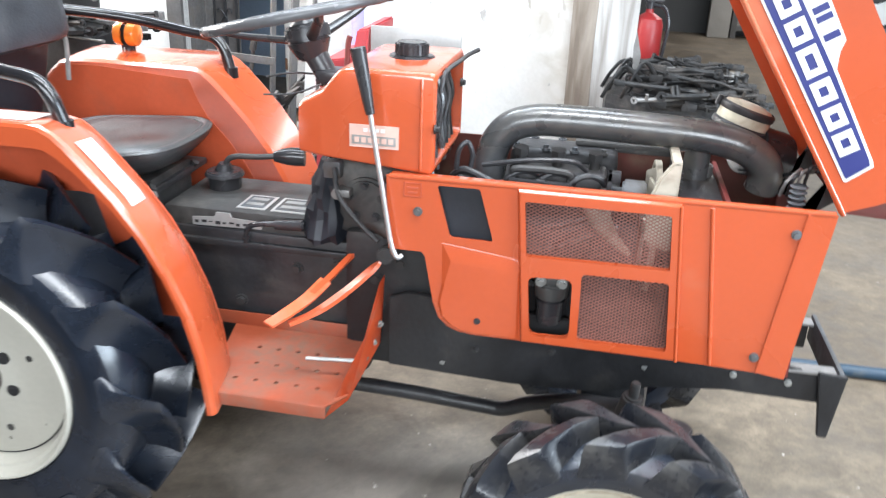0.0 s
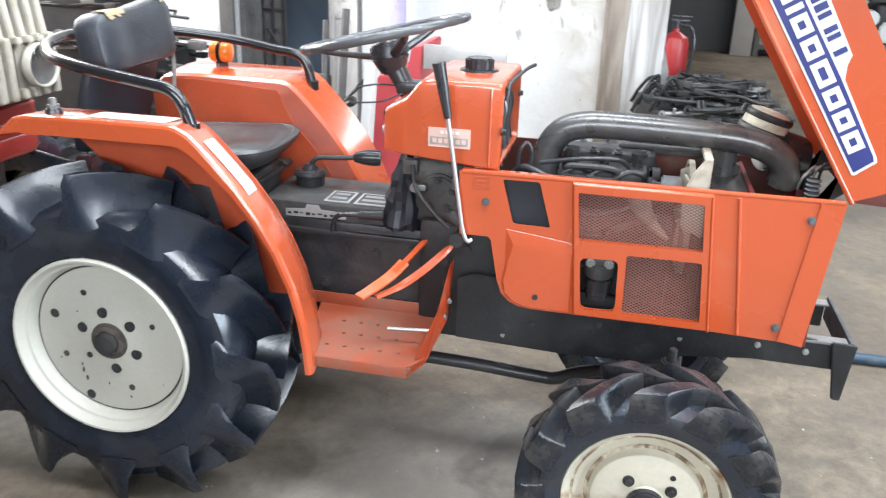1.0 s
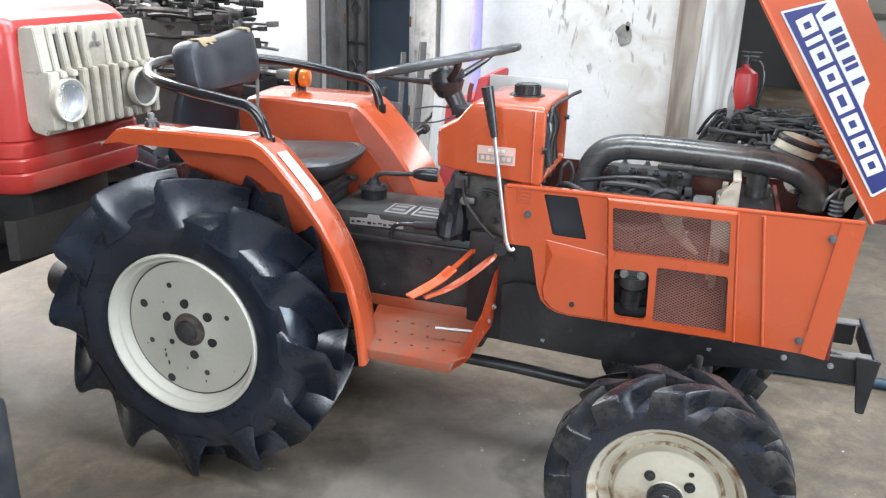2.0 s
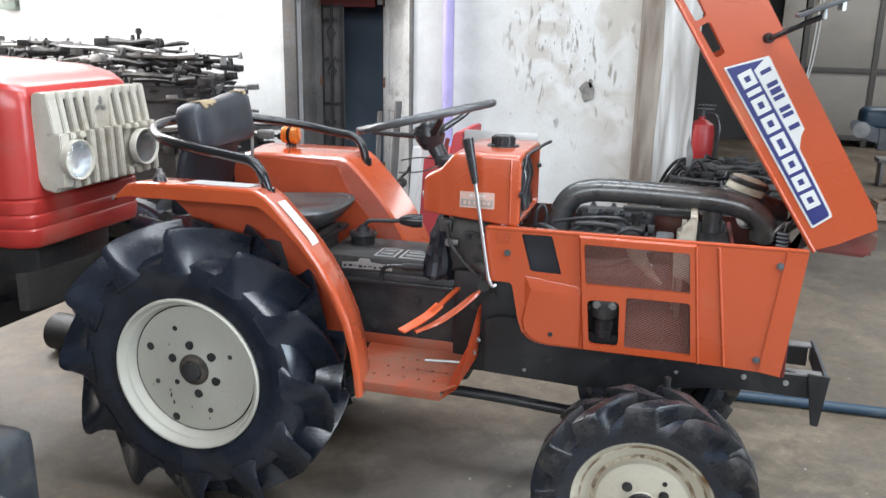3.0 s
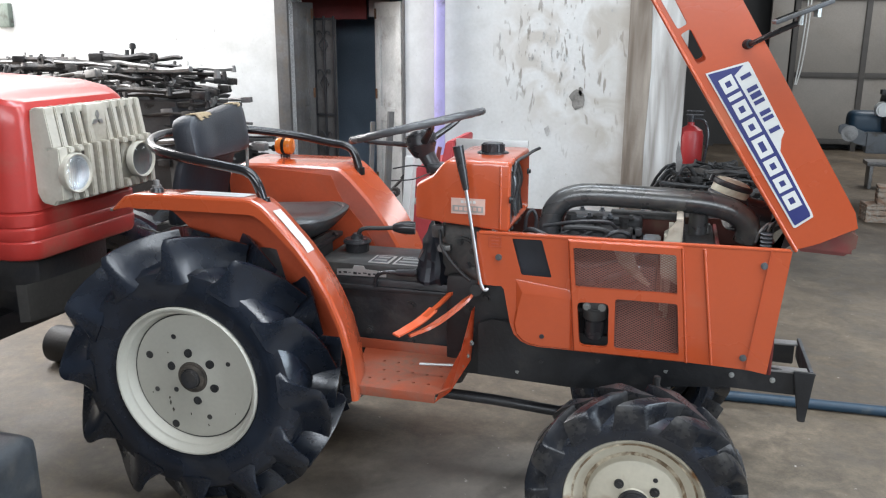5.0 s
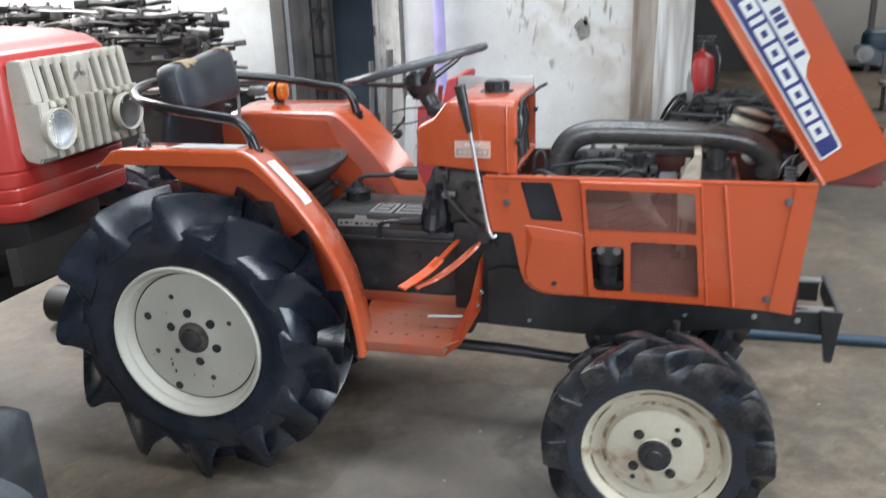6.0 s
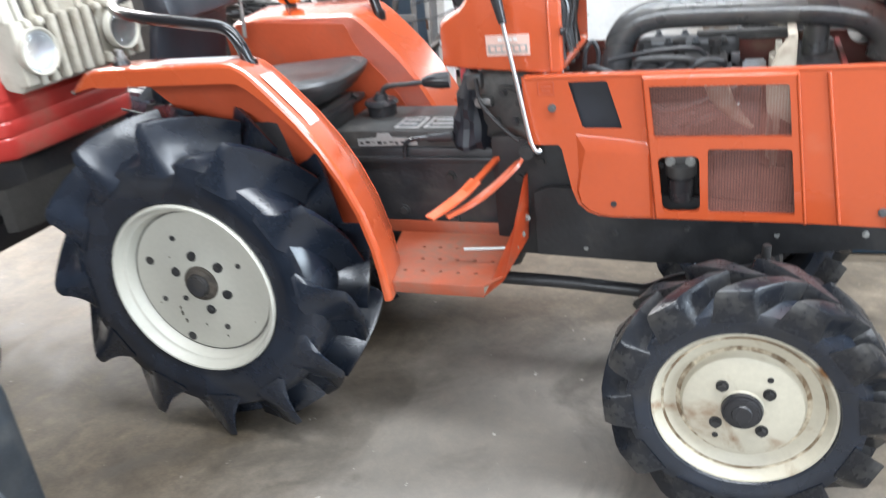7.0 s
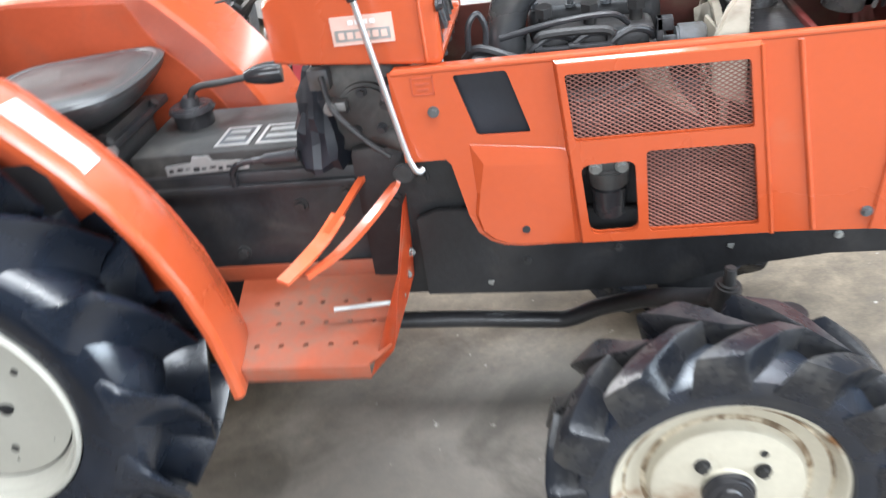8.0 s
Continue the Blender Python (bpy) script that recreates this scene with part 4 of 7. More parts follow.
# grab rail round the seat
for s in (-1, 1):
    dx, lo = (0.0, 0.0) if s < 0 else (0.035, -0.012)
    ys = lambda y: across(s, y)
    bm = B()
    pts = [(0.213 + dx, ys(0.362), 0.886 + lo), (0.196 + dx, ys(0.365), 0.938 + lo), (0.168 + dx, ys(0.365), 0.966 + lo), (0.10 + dx, ys(0.362), 0.977 + lo), (-0.02 + dx, ys(0.352), 0.992 + lo / 2), (-0.14 + dx * 0.5, ys(0.305), 1.004), (-0.215, ys(0.225), 1.015), (-0.245, ys(0.13), 1.02), (-0.25, -0.05, 1.02)]
    tube(bm, pts, 0.0135, 14, 8)
    cyl(bm, (0.214 + dx, ys(0.362), 0.872 + lo), (0.213 + dx, ys(0.362), 0.897 + lo), 0.017, n=14)
    part("grab_rail", bm, "tube_black", tr, "bent glossy black grab rail")

# seat
def cushion(bm, ax, ay, layers, place, n=40, p=3.2):
    """A padded block: rounded outlines of growing and shrinking scale, one above the other."""
    rows = []
    for z, q in layers:
        row = []
        for k in range(n):
            a = 2 * math.pi * k / n
            c, s_ = math.cos(a), math.sin(a)
            rr = (abs(c) ** p + abs(s_) ** p) ** (-1 / p)
            row.append(bm.verts.new(place(q * ax * rr * c, q * ay * rr * s_, z)))
        rows.append(row)
    for a, b in zip(rows, rows[1:]):
        for k in range(n):
            bm.faces.new((a[k], a[(k + 1) % n], b[(k + 1) % n], b[k]))
    bm.faces.new(rows[0]), bm.faces.new(rows[-1])
    return bm


def seat_place(x, y, z):
    q = max(0.0, (x + 0.15) / 0.31)
    inner = min(1.0, max(0.0, 4.5 * (0.93 - max(abs(x) / 0.182, abs(y) / 0.178))))
    return Vector((0.110 + x, -0.05 + y * (1 - 0.18 * max(0, q - 0.5)), z + 0.012 + 0.024 * q ** 1.6 - 0.008 * inner * math.exp(-(y / 0.10) ** 2) + 0.010 * (abs(y) / 0.16) ** 2))


# cushion: upright wall, piped rim, shallow groove, then the padded middle
st = cushion(B(), 0.182, 0.178, [(0.698, 0.62), (0.708, 0.80), (0.720, 0.90), (0.730, 0.965), (0.738, 0.995), (0.745, 1.003), (0.751, 0.994), (0.755, 0.975), (0.7565, 0.95), (0.7562, 0.93), (0.7535, 0.905), (0.753, 0.89), (0.7565, 0.865), (0.7635, 0.80), (0.768, 0.70), (0.771, 0.5), (0.7715, 0.3), (0.772, 0.1)], seat_place, n=64, p=4.6)
se = part("seat", st, "vinyl", tr, "worn black vinyl seat cushion with a piped rim", 50)
for q, z, r in ((1.000, 0.7475, 0.0030), (0.895, 0.7545, 0.0024)):
    loop = []
    for k in range(65):
        a = 2 * math.pi * k / 64
        rr = q * (abs(math.cos(a)) ** 4.6 + abs(math.sin(a)) ** 4.6) ** (-1 / 4.6)
        loop.append(seat_place(0.182 * rr * math.cos(a), 0.178 * rr * math.sin(a), z))
    bm = B()
    tube(bm, loop, r, 8, 1)
    part("piping", bm, "vinyl", se)
bm = B()
box(bm, (-0.02, -0.20, 0.688), (0.25, 0.10, 0.704), 0.006)
part("seat_pan", bm, "iron", tr)
bm = B()
BM = Matrix.Translation((-0.111, -0.05, 1.019)) @ Matrix.Rotation(radians(-9), 4, "Y")
cushion(bm, 0.071, 0.168, [(-0.036, 0.90), (-0.032, 0.97), (-0.018, 1.0), (0.014, 1.0), (0.029, 0.97), (0.036, 0.90), (0.039, 0.75), (0.039, 0.3), (0.038, 0.1)], lambda x, y, z: BM @ Vector((z, y, x + max(0.0, min(1.0, x / 0.04)) * (0.007 * abs(y / 0.12) ** 1.5 * (1 - max(0.0, abs(y) - 0.13) / 0.05) + 0.010 * y / 0.168))), p=6.5)
bk = part("backrest", bm, "vinyl_back", tr, "black vinyl backrest with torn upper edge")
# torn places: the cushion's own skin, ragged and lying just proud of it
BI = BM.inverted()
for y0, y1, depth in ((-0.128, -0.052, 0.016), (0.098, 0.136, 0.010)):
    bm = B()
    cushion(bm, 0.0722, 0.1695, [(-0.0375, 0.90), (-0.033, 0.97), (-0.018, 1.0), (-0.004, 1.0), (0.014, 1.0), (0.022, 0.985), (0.0305, 0.97), (0.034, 0.935), (0.0375, 0.90), (0.039, 0.83), (0.0405, 0.75)], lambda x, y, z: BM @ Vector((z, y, x + max(0.0, min(1.0, x / 0.04)) * (0.007 * abs(y / 0.12) ** 1.5 * (1 - max(0.0, abs(y) - 0.13) / 0.05) + 0.010 * y / 0.168))), n=160, p=6.5)
    gone = []
    for f in bm.faces:
        c = BI @ f.calc_center_median()
        rag = 0.006 * math.sin(c.y * 190 + 1) + 0.003 * math.sin(c.y * 430)
        if not (len(f.verts) == 4 and y0 + rag * 0.6 < c.y < y1 + rag * 0.6 and c.x > 0.002 and c.z > 0.076 - depth + rag + 0.010 * c.y / 0.168):
            gone.append(f)
    bmesh.ops.delete(bm, geom=gone, context="FACES")
    bmesh.ops.solidify(bm, geom=bm.faces[:], thickness=0.002)
    part("torn_patch", bm, "foam", bk, "yellow foam showing through the tear")
bm = B()
cushion(bm, 0.115, 0.158, [(-0.014, 0.93), (-0.012, 0.98), (0.0, 1.0), (0.010, 0.98), (0.014, 0.93), (0.015, 0.6), (0.015, 0.1)], lambda x, y, z: Vector((-0.158 + z + 0.25 * x, -0.05 + y, 0.862 + x)), p=7.0)
part("back_panel", bm, "blue_black", bk, "dark cloth panel under the pad")
bm = B()
tube(bm, [(-0.085, 0.100, 0.86), (-0.080, 0.100, 0.93), (-0.080, 0.097, 0.962), (-0.082, 0.085, 0.972), (-0.085, 0.068, 0.968)], 0.0055, 8, 5)
part("back_hook", bm, "zinc", bk)
bm = B()
box(bm, (0.06, -0.14, 0.62), (0.24, 0.04, 0.72), 0.01)
for q in (-0.15, 0.04):
    tube(bm, [(0.05, q, 0.71), (0.09, q, 0.66), (0.2, q, 0.66), (0.25, q, 0.71)], 0.009, 8)
part("seat_bracket", bm, "iron_dusty", tr)
bm = B()
cyl(bm, (0.245, -0.15, 0.690), (0.252, -0.168, 0.694), 0.012, n=14)
part("adjuster_knob", bm, "zinc", tr)

# gearbox, rear axle and clutch housing
bm = B()
box(bm, (-0.16, -0.15, 0.26), (0.28, 0.15, 0.60), 0.03)
part("rear_housing", bm, "iron", tr)
for s in (-1, 1):
    bm = B()
    cyl(bm, (0, s * 0.14, 0.378), (0, s * 0.39, 0.378), 0.07, 0.055, 24, 0.005)
    part("axle_tube", bm, "iron", tr)
    if s > 0:
        continue
    # Black plate added for the darkness below the near mudguard.
    bm = B()
    box(bm, (-0.10, s * 0.215 - 0.015, 0.30), (0.24, s * 0.215 + 0.015, 0.74), 0.01)
    part("arch_shade", bm, "iron", tr)
bm = B()
box(bm, (0.24, -0.125, 0.40), (0.70, 0.125, 0.622), 0.014)
gb = part("gearbox", bm, "iron", tr, "oily black cast gearbox")
bm = B()
box(bm, (0.24, -0.135, 0.585), (0.66, 0.135, 0.60), 0.004)
part("flange", bm, "iron", gb)
bm = B()
box(bm, (0.26, -0.10, 0.30), (0.70, 0.10, 0.405), 0.02)
part("sump", bm, "iron", gb)
for x, z in ((0.30, 0.43), (0.42, 0.46), (0.55, 0.55), (0.55, 0.44), (0.64, 0.57)):
    bm = B()
    bolt(bm, (x, -0.124, z), (0, -1, 0), 0.009, 0.012)
    part("bolt", bm, "iron_dusty", gb)
bm = B()
box(bm, (0.25, -0.115, 0.615), (0.585, 0.105, 0.66), 0.006)
tp = part("top_cover", bm, "cover", tr, "dusty grey top cover with instruction plates")
for x0, x1 in ((0.405, 0.470), (0.482, 0.572)):
    bm = B()
    box(bm, (x0, -0.095, 0.6605), (x1, -0.010, 0.6622))
    pl = part("instruction_plate", bm, "silver", tp, "silver plate with worn unreadable lines")
    bm = B()
    box(bm, (x0 + 0.007, -0.087, 0.6624), (x1 - 0.007, -0.018, 0.6632))
    part("print_field", bm, "cast", pl)
    for k in range(2):
        bm = B()
        box(bm, (x0 + 0.014, -0.075 + k * 0.030, 0.6634), (x1 - 0.014, -0.060 + k * 0.030, 0.6640))
        part("print_bar", bm, "zinc", pl)
bm = B()
sheet(bm, [(0.315, 0.622), (0.47, 0.626), (0.47, 0.642), (0.405, 0.645), (0.40, 0.655), (0.37, 0.655), (0.365, 0.644), (0.315, 0.64)], -0.1185, -0.1155)
pl = part("gear_plate", bm, "silver", tp, "silver gear plate with worn unreadable print")
for k in range(9):
    bm = B()
    box(bm, (0.321 + k * 0.0155, -0.1195, 0.628 + 0.002 * (k % 3)), (0.329 + k * 0.0155 + 0.003 * (k % 2), -0.1187, 0.634 + 0.0015 * (k % 2)))
    part("print_bar", bm, "iron", pl)
bm = B()
tube(bm, [(0.44, -0.13, 0.60), (0.45, -0.14, 0.635), (0.48, -0.145, 0.650), (0.56, -0.145, 0.655)], 0.006, 8)
cyl(bm, (0.51, -0.145, 0.652), (0.575, -0.145, 0.656), 0.010, 0.012, 12, 0.003)
part("range_lever", bm, "plastic", tr)
bm = B()
cyl(bm, (0.325, 0.03, 0.655), (0.325, 0.03, 0.690), 0.036, 0.038, 24, 0.004)
cyl(bm, (0.325, 0.03, 0.688), (0.325, 0.03, 0.700), 0.046, 0.040, 24, 0.003)
cyl(bm, (0.325, 0.03, 0.70), (0.328, 0.03, 0.715), 0.022, 0.014, 18)
part("gear_boot", bm, "plastic", tr, "black rubber boot of the gear lever")
bm = B()
tube(bm, [(0.328, 0.03, 0.70), (0.333, 0.03, 0.722), (0.352, 0.032, 0.733), (0.40, 0.038, 0.735), (0.455, 0.05, 0.738)], 0.0068, 10)
gl = part("gear_lever", bm, "iron", tr)
bm = B()
tube(bm, [(0.438, 0.046, 0.737), (0.455, 0.05, 0.738), (0.475, 0.055, 0.738), (0.496, 0.06, 0.737), (0.505, 0.062, 0.737)], lambda t: 0.011 + 0.010 * math.sin(min(1, t * 1.25) * math.pi * 0.62), 14, 5)
part("gear_knob", bm, "plastic", gl, "black plastic gear knob")
bm = B()
box(bm, (0.66, -0.15, 0.36), (0.86, 0.15, 0.66), 0.02)
ch = part("clutch_housing", bm, "chassis", tr, "black clutch housing")
for x, z in ((0.78, 0.60), (0.79, 0.46), (0.722, 0.43), (0.735, 0.50), (0.728, 0.56), (0.83, 0.53)):
    bm = B()
    bolt(bm, (x, -0.148, z), (0, -1, 0), 0.009, 0.012)
    part("bolt", bm, "iron_dusty", ch)
# steering box under the cowl, dusty grey
bm = B()
box(bm, (0.62, -0.085, 0.64), (0.76, 0.06, 0.80), 0.03, seg=3)
cyl(bm, (0.70, -0.10, 0.72), (0.70, 0.05, 0.72), 0.05, 0.045, 20, 0.006)
cyl(bm, (0.645, -0.06, 0.70), (0.76, -0.09, 0.66), 0.022, n=14)
sb = part("steering_box", bm, "cover", tr, "dusty grey steering box")
for k in range(5):
    a = radians(72 * k + 20)
    bm = B()
    bolt(bm, (0.70 + 0.036 * math.cos(a), -0.10, 0.72 + 0.036 * math.sin(a)), (0, -1, 0), 0.006, 0.010)
    part("bolt", bm, "iron", sb)
bm = B()
box(bm, (0.615, -0.105, 0.765), (0.650, -0.08, 0.80), 0.004)
part("clamp", bm, "cast", sb)
bm = B()
box(bm, (0.735, -0.13, 0.745), (0.765, -0.09, 0.775), 0.006)
part("clamp", bm, "cast", sb)
bm = B()
box(bm, (0.640, -0.125, 0.735), (0.675, -0.10, 0.750), 0.003)
cyl(bm, (0.650, -0.13, 0.742), (0.650, -0.10, 0.742), 0.011, n=12)
part("link_end", bm, "scrap_pale", sb)
bm = B()
tube(bm, [(0.64, -0.11, 0.79), (0.655, -0.13, 0.74), (0.70, -0.14, 0.69), (0.74, -0.15, 0.66)], 0.005, 8)
part("cable", bm, "engine_black", sb)
sb.location = (0.004, -0.045, 0.0)
bm = B()
crumple = random.Random(3)
cushion(bm, 0.052, 0.085, [(0.0, 0.95), (0.02, 1.05), (0.045, 0.92), (0.07, 0.95), (0.095, 0.74), (0.12, 0.66), (0.145, 0.42), (0.165, 0.32), (0.178, 0.12)], lambda x, y, z: Vector((0.612 + x * crumple.uniform(0.75, 1.1), -0.085 + y * crumple.uniform(0.8, 1.15), 0.625 + z + crumple.uniform(-0.006, 0.006))), 22, 2.4)
part("dust_boot", bm, "blue_black", tr, "crumpled black cloth boot", 28)
bm = B()
box(bm, (0.63, -0.07, 0.74), (0.67, 0.08, 0.83), 0.012)
part("dash_support", bm, "iron", tr)

# foot step with turned-down edges
SZ = 0.408
bm = B()
holes = []
for i in range(5):
    for j in range(3):
        hx, hy = 0.50 + i * 0.042 + (0.02 if j % 2 else 0), -0.35 + j * 0.062
        holes.append([(hx + 0.0055 * math.cos(a), hy + 0.0055 * math.sin(a)) for a in [k * math.pi / 4 for k in range(8)]])
sheet(bm, [(0.475, -0.405), (0.700, -0.405), (0.730, -0.36), (0.735, -0.14), (0.41, -0.14), (0.43, -0.24)], 0, 0.004, holes)
for v in bm.verts:
    v.co = Vector((v.co.x, v.co.z, SZ - v.co.y))
box(bm, (0.475, -0.409, SZ - 0.026), (0.702, -0.405, SZ), 0.0015)
box(bm, (0.36, -0.142, SZ), (0.735, -0.138, SZ + 0.03), 0.001)
sp = part("foot_step", bm, "orange_step", tr, "scuffed orange foot step with drilled holes")
bm = B()
t = bmesh.new()
vs = [t.verts.new(p) for p in ((0.701, -0.408, SZ - 0.024), (0.732, -0.36, SZ - 0.010), (0.738, -0.14, SZ), (0.752, -0.17, 0.580), (0.748, -0.195, 0.572), (0.738, -0.27, 0.485))]
t.faces.new(vs)
bmesh.ops.solidify(t, geom=t.faces[:], thickness=0.004)
me = bpy.data.meshes.new("tmp")
t.to_mesh(me), t.free()
bm.from_mesh(me)
bpy.data.meshes.remove(me)
part("step_guard", bm, "orange_worn", tr, "bent orange guard at the step's front")
bm = B()
cyl(bm, (0.631, -0.308, 0.446), (0.736, -0.298, 0.449), 0.004, n=8)
part("step_rod", bm, "zinc", tr)
for x, z, y in ((0.735, 0.44, -0.20), (0.742, 0.47, -0.175), (0.728, 0.425, -0.24)):
    bm = B()
    bolt(bm, (x, y, z), (0.8, -0.5, 0), 0.005, 0.010)
    part("bolt", bm, "zinc", tr)
# far step
bm = B()
box(bm, (0.42, 0.14, SZ - 0.004), (0.72, 0.40, SZ), 0.001)
part("foot_step", bm, "orange_worn", tr)

# brake pedals: flat bent arms reaching out over the step, each with a worn pad
def strap(bm, pts, w, t):
    """A flat bar of width w and thickness t bent along pts; w runs across the tractor's length."""
    line = catmull([Vector(p) for p in pts], 6)
    rows = []
    for k, p in enumerate(line):
        d = (line[min(k + 1, len(line) - 1)] - line[max(k - 1, 0)]).normalized()
        a = d.cross(Vector((0.35, 0.5, 0.8))).normalized()
        b = d.cross(a)
        rows.append([bm.verts.new(p + a * (w / 2 * i) + b * (t / 2 * j)) for i, j in ((-1, -1), (1, -1), (1, 1), (-1, 1))])
    for a, b in zip(rows, rows[1:]):
        for k in range(4):
            bm.faces.new((a[k], a[(k + 1) % 4], b[(k + 1) % 4], b[k]))
    bm.faces.new(rows[0]), bm.faces.new(rows[-1])


for arm, tip in (([(0.766, -0.205, 0.640), (0.745, -0.222, 0.618), (0.705, -0.270, 0.585), (0.662, -0.322, 0.560), (0.618, -0.359, 0.545)], None),
                 ([(0.700, -0.125, 0.625), (0.672, -0.155, 0.600), (0.652, -0.220, 0.582), (0.635, -0.275, 0.570)], [(0.648, -0.232, 0.580), (0.632, -0.290, 0.568), (0.610, -0.345, 0.560), (0.588, -0.384, 0.552)])):
    bm = B()
    strap(bm, arm, 0.019 if tip is None else 0.012, 0.008)
    pd = part("brake_pedal", bm, "orange", tr, "orange brake pedal with worn pad")
    if tip:
        bm = B()
        strap(bm, tip, 0.025, 0.005)
        part("pad", bm, "orange_worn", pd, "pad scuffed to bare orange metal")
bm = B()
cyl(bm, (0.700, -0.14, 0.626), (0.765, -0.14, 0.640), 0.010, n=12)
cyl(bm, (0.765, -0.215, 0.642), (0.765, -0.12, 0.642), 0.012, n=16)
cyl(bm, (0.765, -0.225, 0.642), (0.765, -0.205, 0.642), 0.017, n=18, bevel=0.003)
part("pedal_shaft", bm, "iron_dusty", tr)
# hand lever with black grip
bm = B()
tube(bm, [(0.802, -0.236, 0.655), (0.796, -0.242, 0.652), (0.788, -0.243, 0.662), (0.780, -0.243, 0.69), (0.765, -0.243, 0.78), (0.738, -0.243, 0.94), (0.722, -0.243, 1.02)], 0.0048, 10, 6)
lv = part("hand_lever", bm, "rod", tr, "bright steel hand lever")
bm = B()
tube(bm, [(0.741, -0.243, 0.925), (0.735, -0.243, 0.955), (0.728, -0.243, 0.99), (0.7175, -0.243, 1.04)], lambda t: 0.0085 + 0.006 * t, 12, 5)
part("grip", bm, "plastic", lv, "black plastic grip")

# frame rails, front bumper
for s in (-1, 1):
    bm = B()
    sheet(bm, [(0.762, 0.374), (1.02, 0.365), (1.20, 0.372), (1.30, 0.40), (1.44, 0.416), (1.632, 0.413), (1.632, 0.472), (1.30, 0.515), (0.80, 0.545), (0.762, 0.53)], across(s, 0.17), across(s, 0.158), bevel=0.002)
    fr = part("frame_rail", bm, "chassis", tr, "black steel frame rail")
    for x, z in ((0.945, 0.435), (1.10, 0.452), (1.24, 0.47), (1.451, 0.453), (1.553, 0.450)):
        bm = B()
        bolt(bm, (x, across(s, 0.170), z), (0, s, 0), 0.0048, 0.007)
        part("bolt", bm, "zinc" if x > 1.4 else "iron_dusty", fr)
    for x, z in ((0.878, 0.395), (1.283, 0.443)):
        bm = B()
        sheet(bm, [(x - 0.006, z - 0.002), (x + 0.002, z - 0.006), (x + 0.006, z + 0.004), (x - 0.005, z + 0.004)], across(s, 0.1705), across(s, 0.1725), bevel=0.0005)
        part("tab", bm, "zinc", fr)
for s in (-1,):
    bm = B()
    sheet(bm, [(1.622, 0.347), (1.640, 0.346), (1.652, 0.475), (1.655, 0.482), (1.60, 0.485)], across(s, 0.185), across(s, 0.173), bevel=0.002)
    part("bumper_side", bm, "chassis", tr)
bm = B()
box(bm, (1.640, -0.173, 0.425), (1.650, 0.085, 0.484), 0.003)
bp = part("bumper", bm, "cast", tr, "black steel front bumper")
# Flanges paler than the rails and bumper.
for y0 in (-0.172, 0.040):
    bm = B()
    box(bm, (1.46, y0, 0.4735), (1.638, y0 + 0.034, 0.4795), 0.002)
    part("top_flange", bm, "scrap_pale", bp, "pale steel flange")
# front axle and steering link
bm = B()
box(bm, (1.16, -0.15, 0.22), (1.30, 0.05, 0.40), 0.03)
for s in (-1, 1):
    ys = lambda y: across(s, y)
    cyl(bm, (1.228, -0.05, 0.28), (1.228, ys(0.36), 0.27), 0.05, 0.042, 20)
    cyl(bm, (1.228, ys(0.36), 0.22), (1.228, ys(0.36), 0.40), 0.045, 0.04, 20, 0.005)
    cyl(bm, (1.228, ys(0.36), 0.236), (1.228, ys(0.43), 0.236), 0.05, 0.06, 20)
    box(bm, (1.21, ys(0.34) - 0.03, 0.38), (1.36, ys(0.34) + 0.03, 0.41), 0.008)
    cyl(bm, (1.34, ys(0.33), 0.33), (1.34, ys(0.33), 0.42), 0.028, n=18, bevel=0.004)
part("front_axle", bm, "iron", tr, "black front axle housing")
bm = B()
tube(bm, [(0.62, -0.10, 0.272), (0.80, -0.10, 0.268), (0.96, -0.10, 0.258), (1.01, -0.105, 0.262), (1.07, -0.12, 0.296), (1.16, -0.17, 0.345), (1.222, -0.235, 0.385), (1.256, -0.279, 0.415)], 0.0165, 12, 5)
lk = part("drag_link", bm, "iron", tr, "bent black steering link")
bm = B()
cyl(bm, (1.255, -0.28, 0.40), (1.26, -0.285, 0.445), 0.026, 0.020, 16, 0.004)
cyl(bm, (1.26, -0.285, 0.44), (1.262, -0.287, 0.475), 0.010, 0.009, 12, 0.002)
part("ball_joint", bm, "iron_dusty", lk)

# ---- side panels of the bonnet ----
PANEL = [(0.766, 0.808), (1.514, 0.810), (1.480, 0.491), (1.329, 0.4955), (1.047, 0.4965), (0.945, 0.4965), (0.915, 0.500), (0.893, 0.509), (0.874, 0.527), (0.862, 0.560), (0.844, 0.652), (0.837, 0.661), (0.772, 0.661)]
W1 = rounded([(0.863, 0.796), (0.943, 0.797), (0.973, 0.696), (0.891, 0.697)], 0.006)
W2 = rounded([(1.027, 0.785), (1.287, 0.784), (1.297, 0.680), (1.037, 0.678)], 0.006)
W3 = rounded([(1.142, 0.655), (1.299, 0.655), (1.312, 0.516), (1.145, 0.515)], 0.008)
W4 = rounded([(1.043, 0.638), (1.126, 0.641), (1.130, 0.517), (1.054, 0.515)], 0.016)


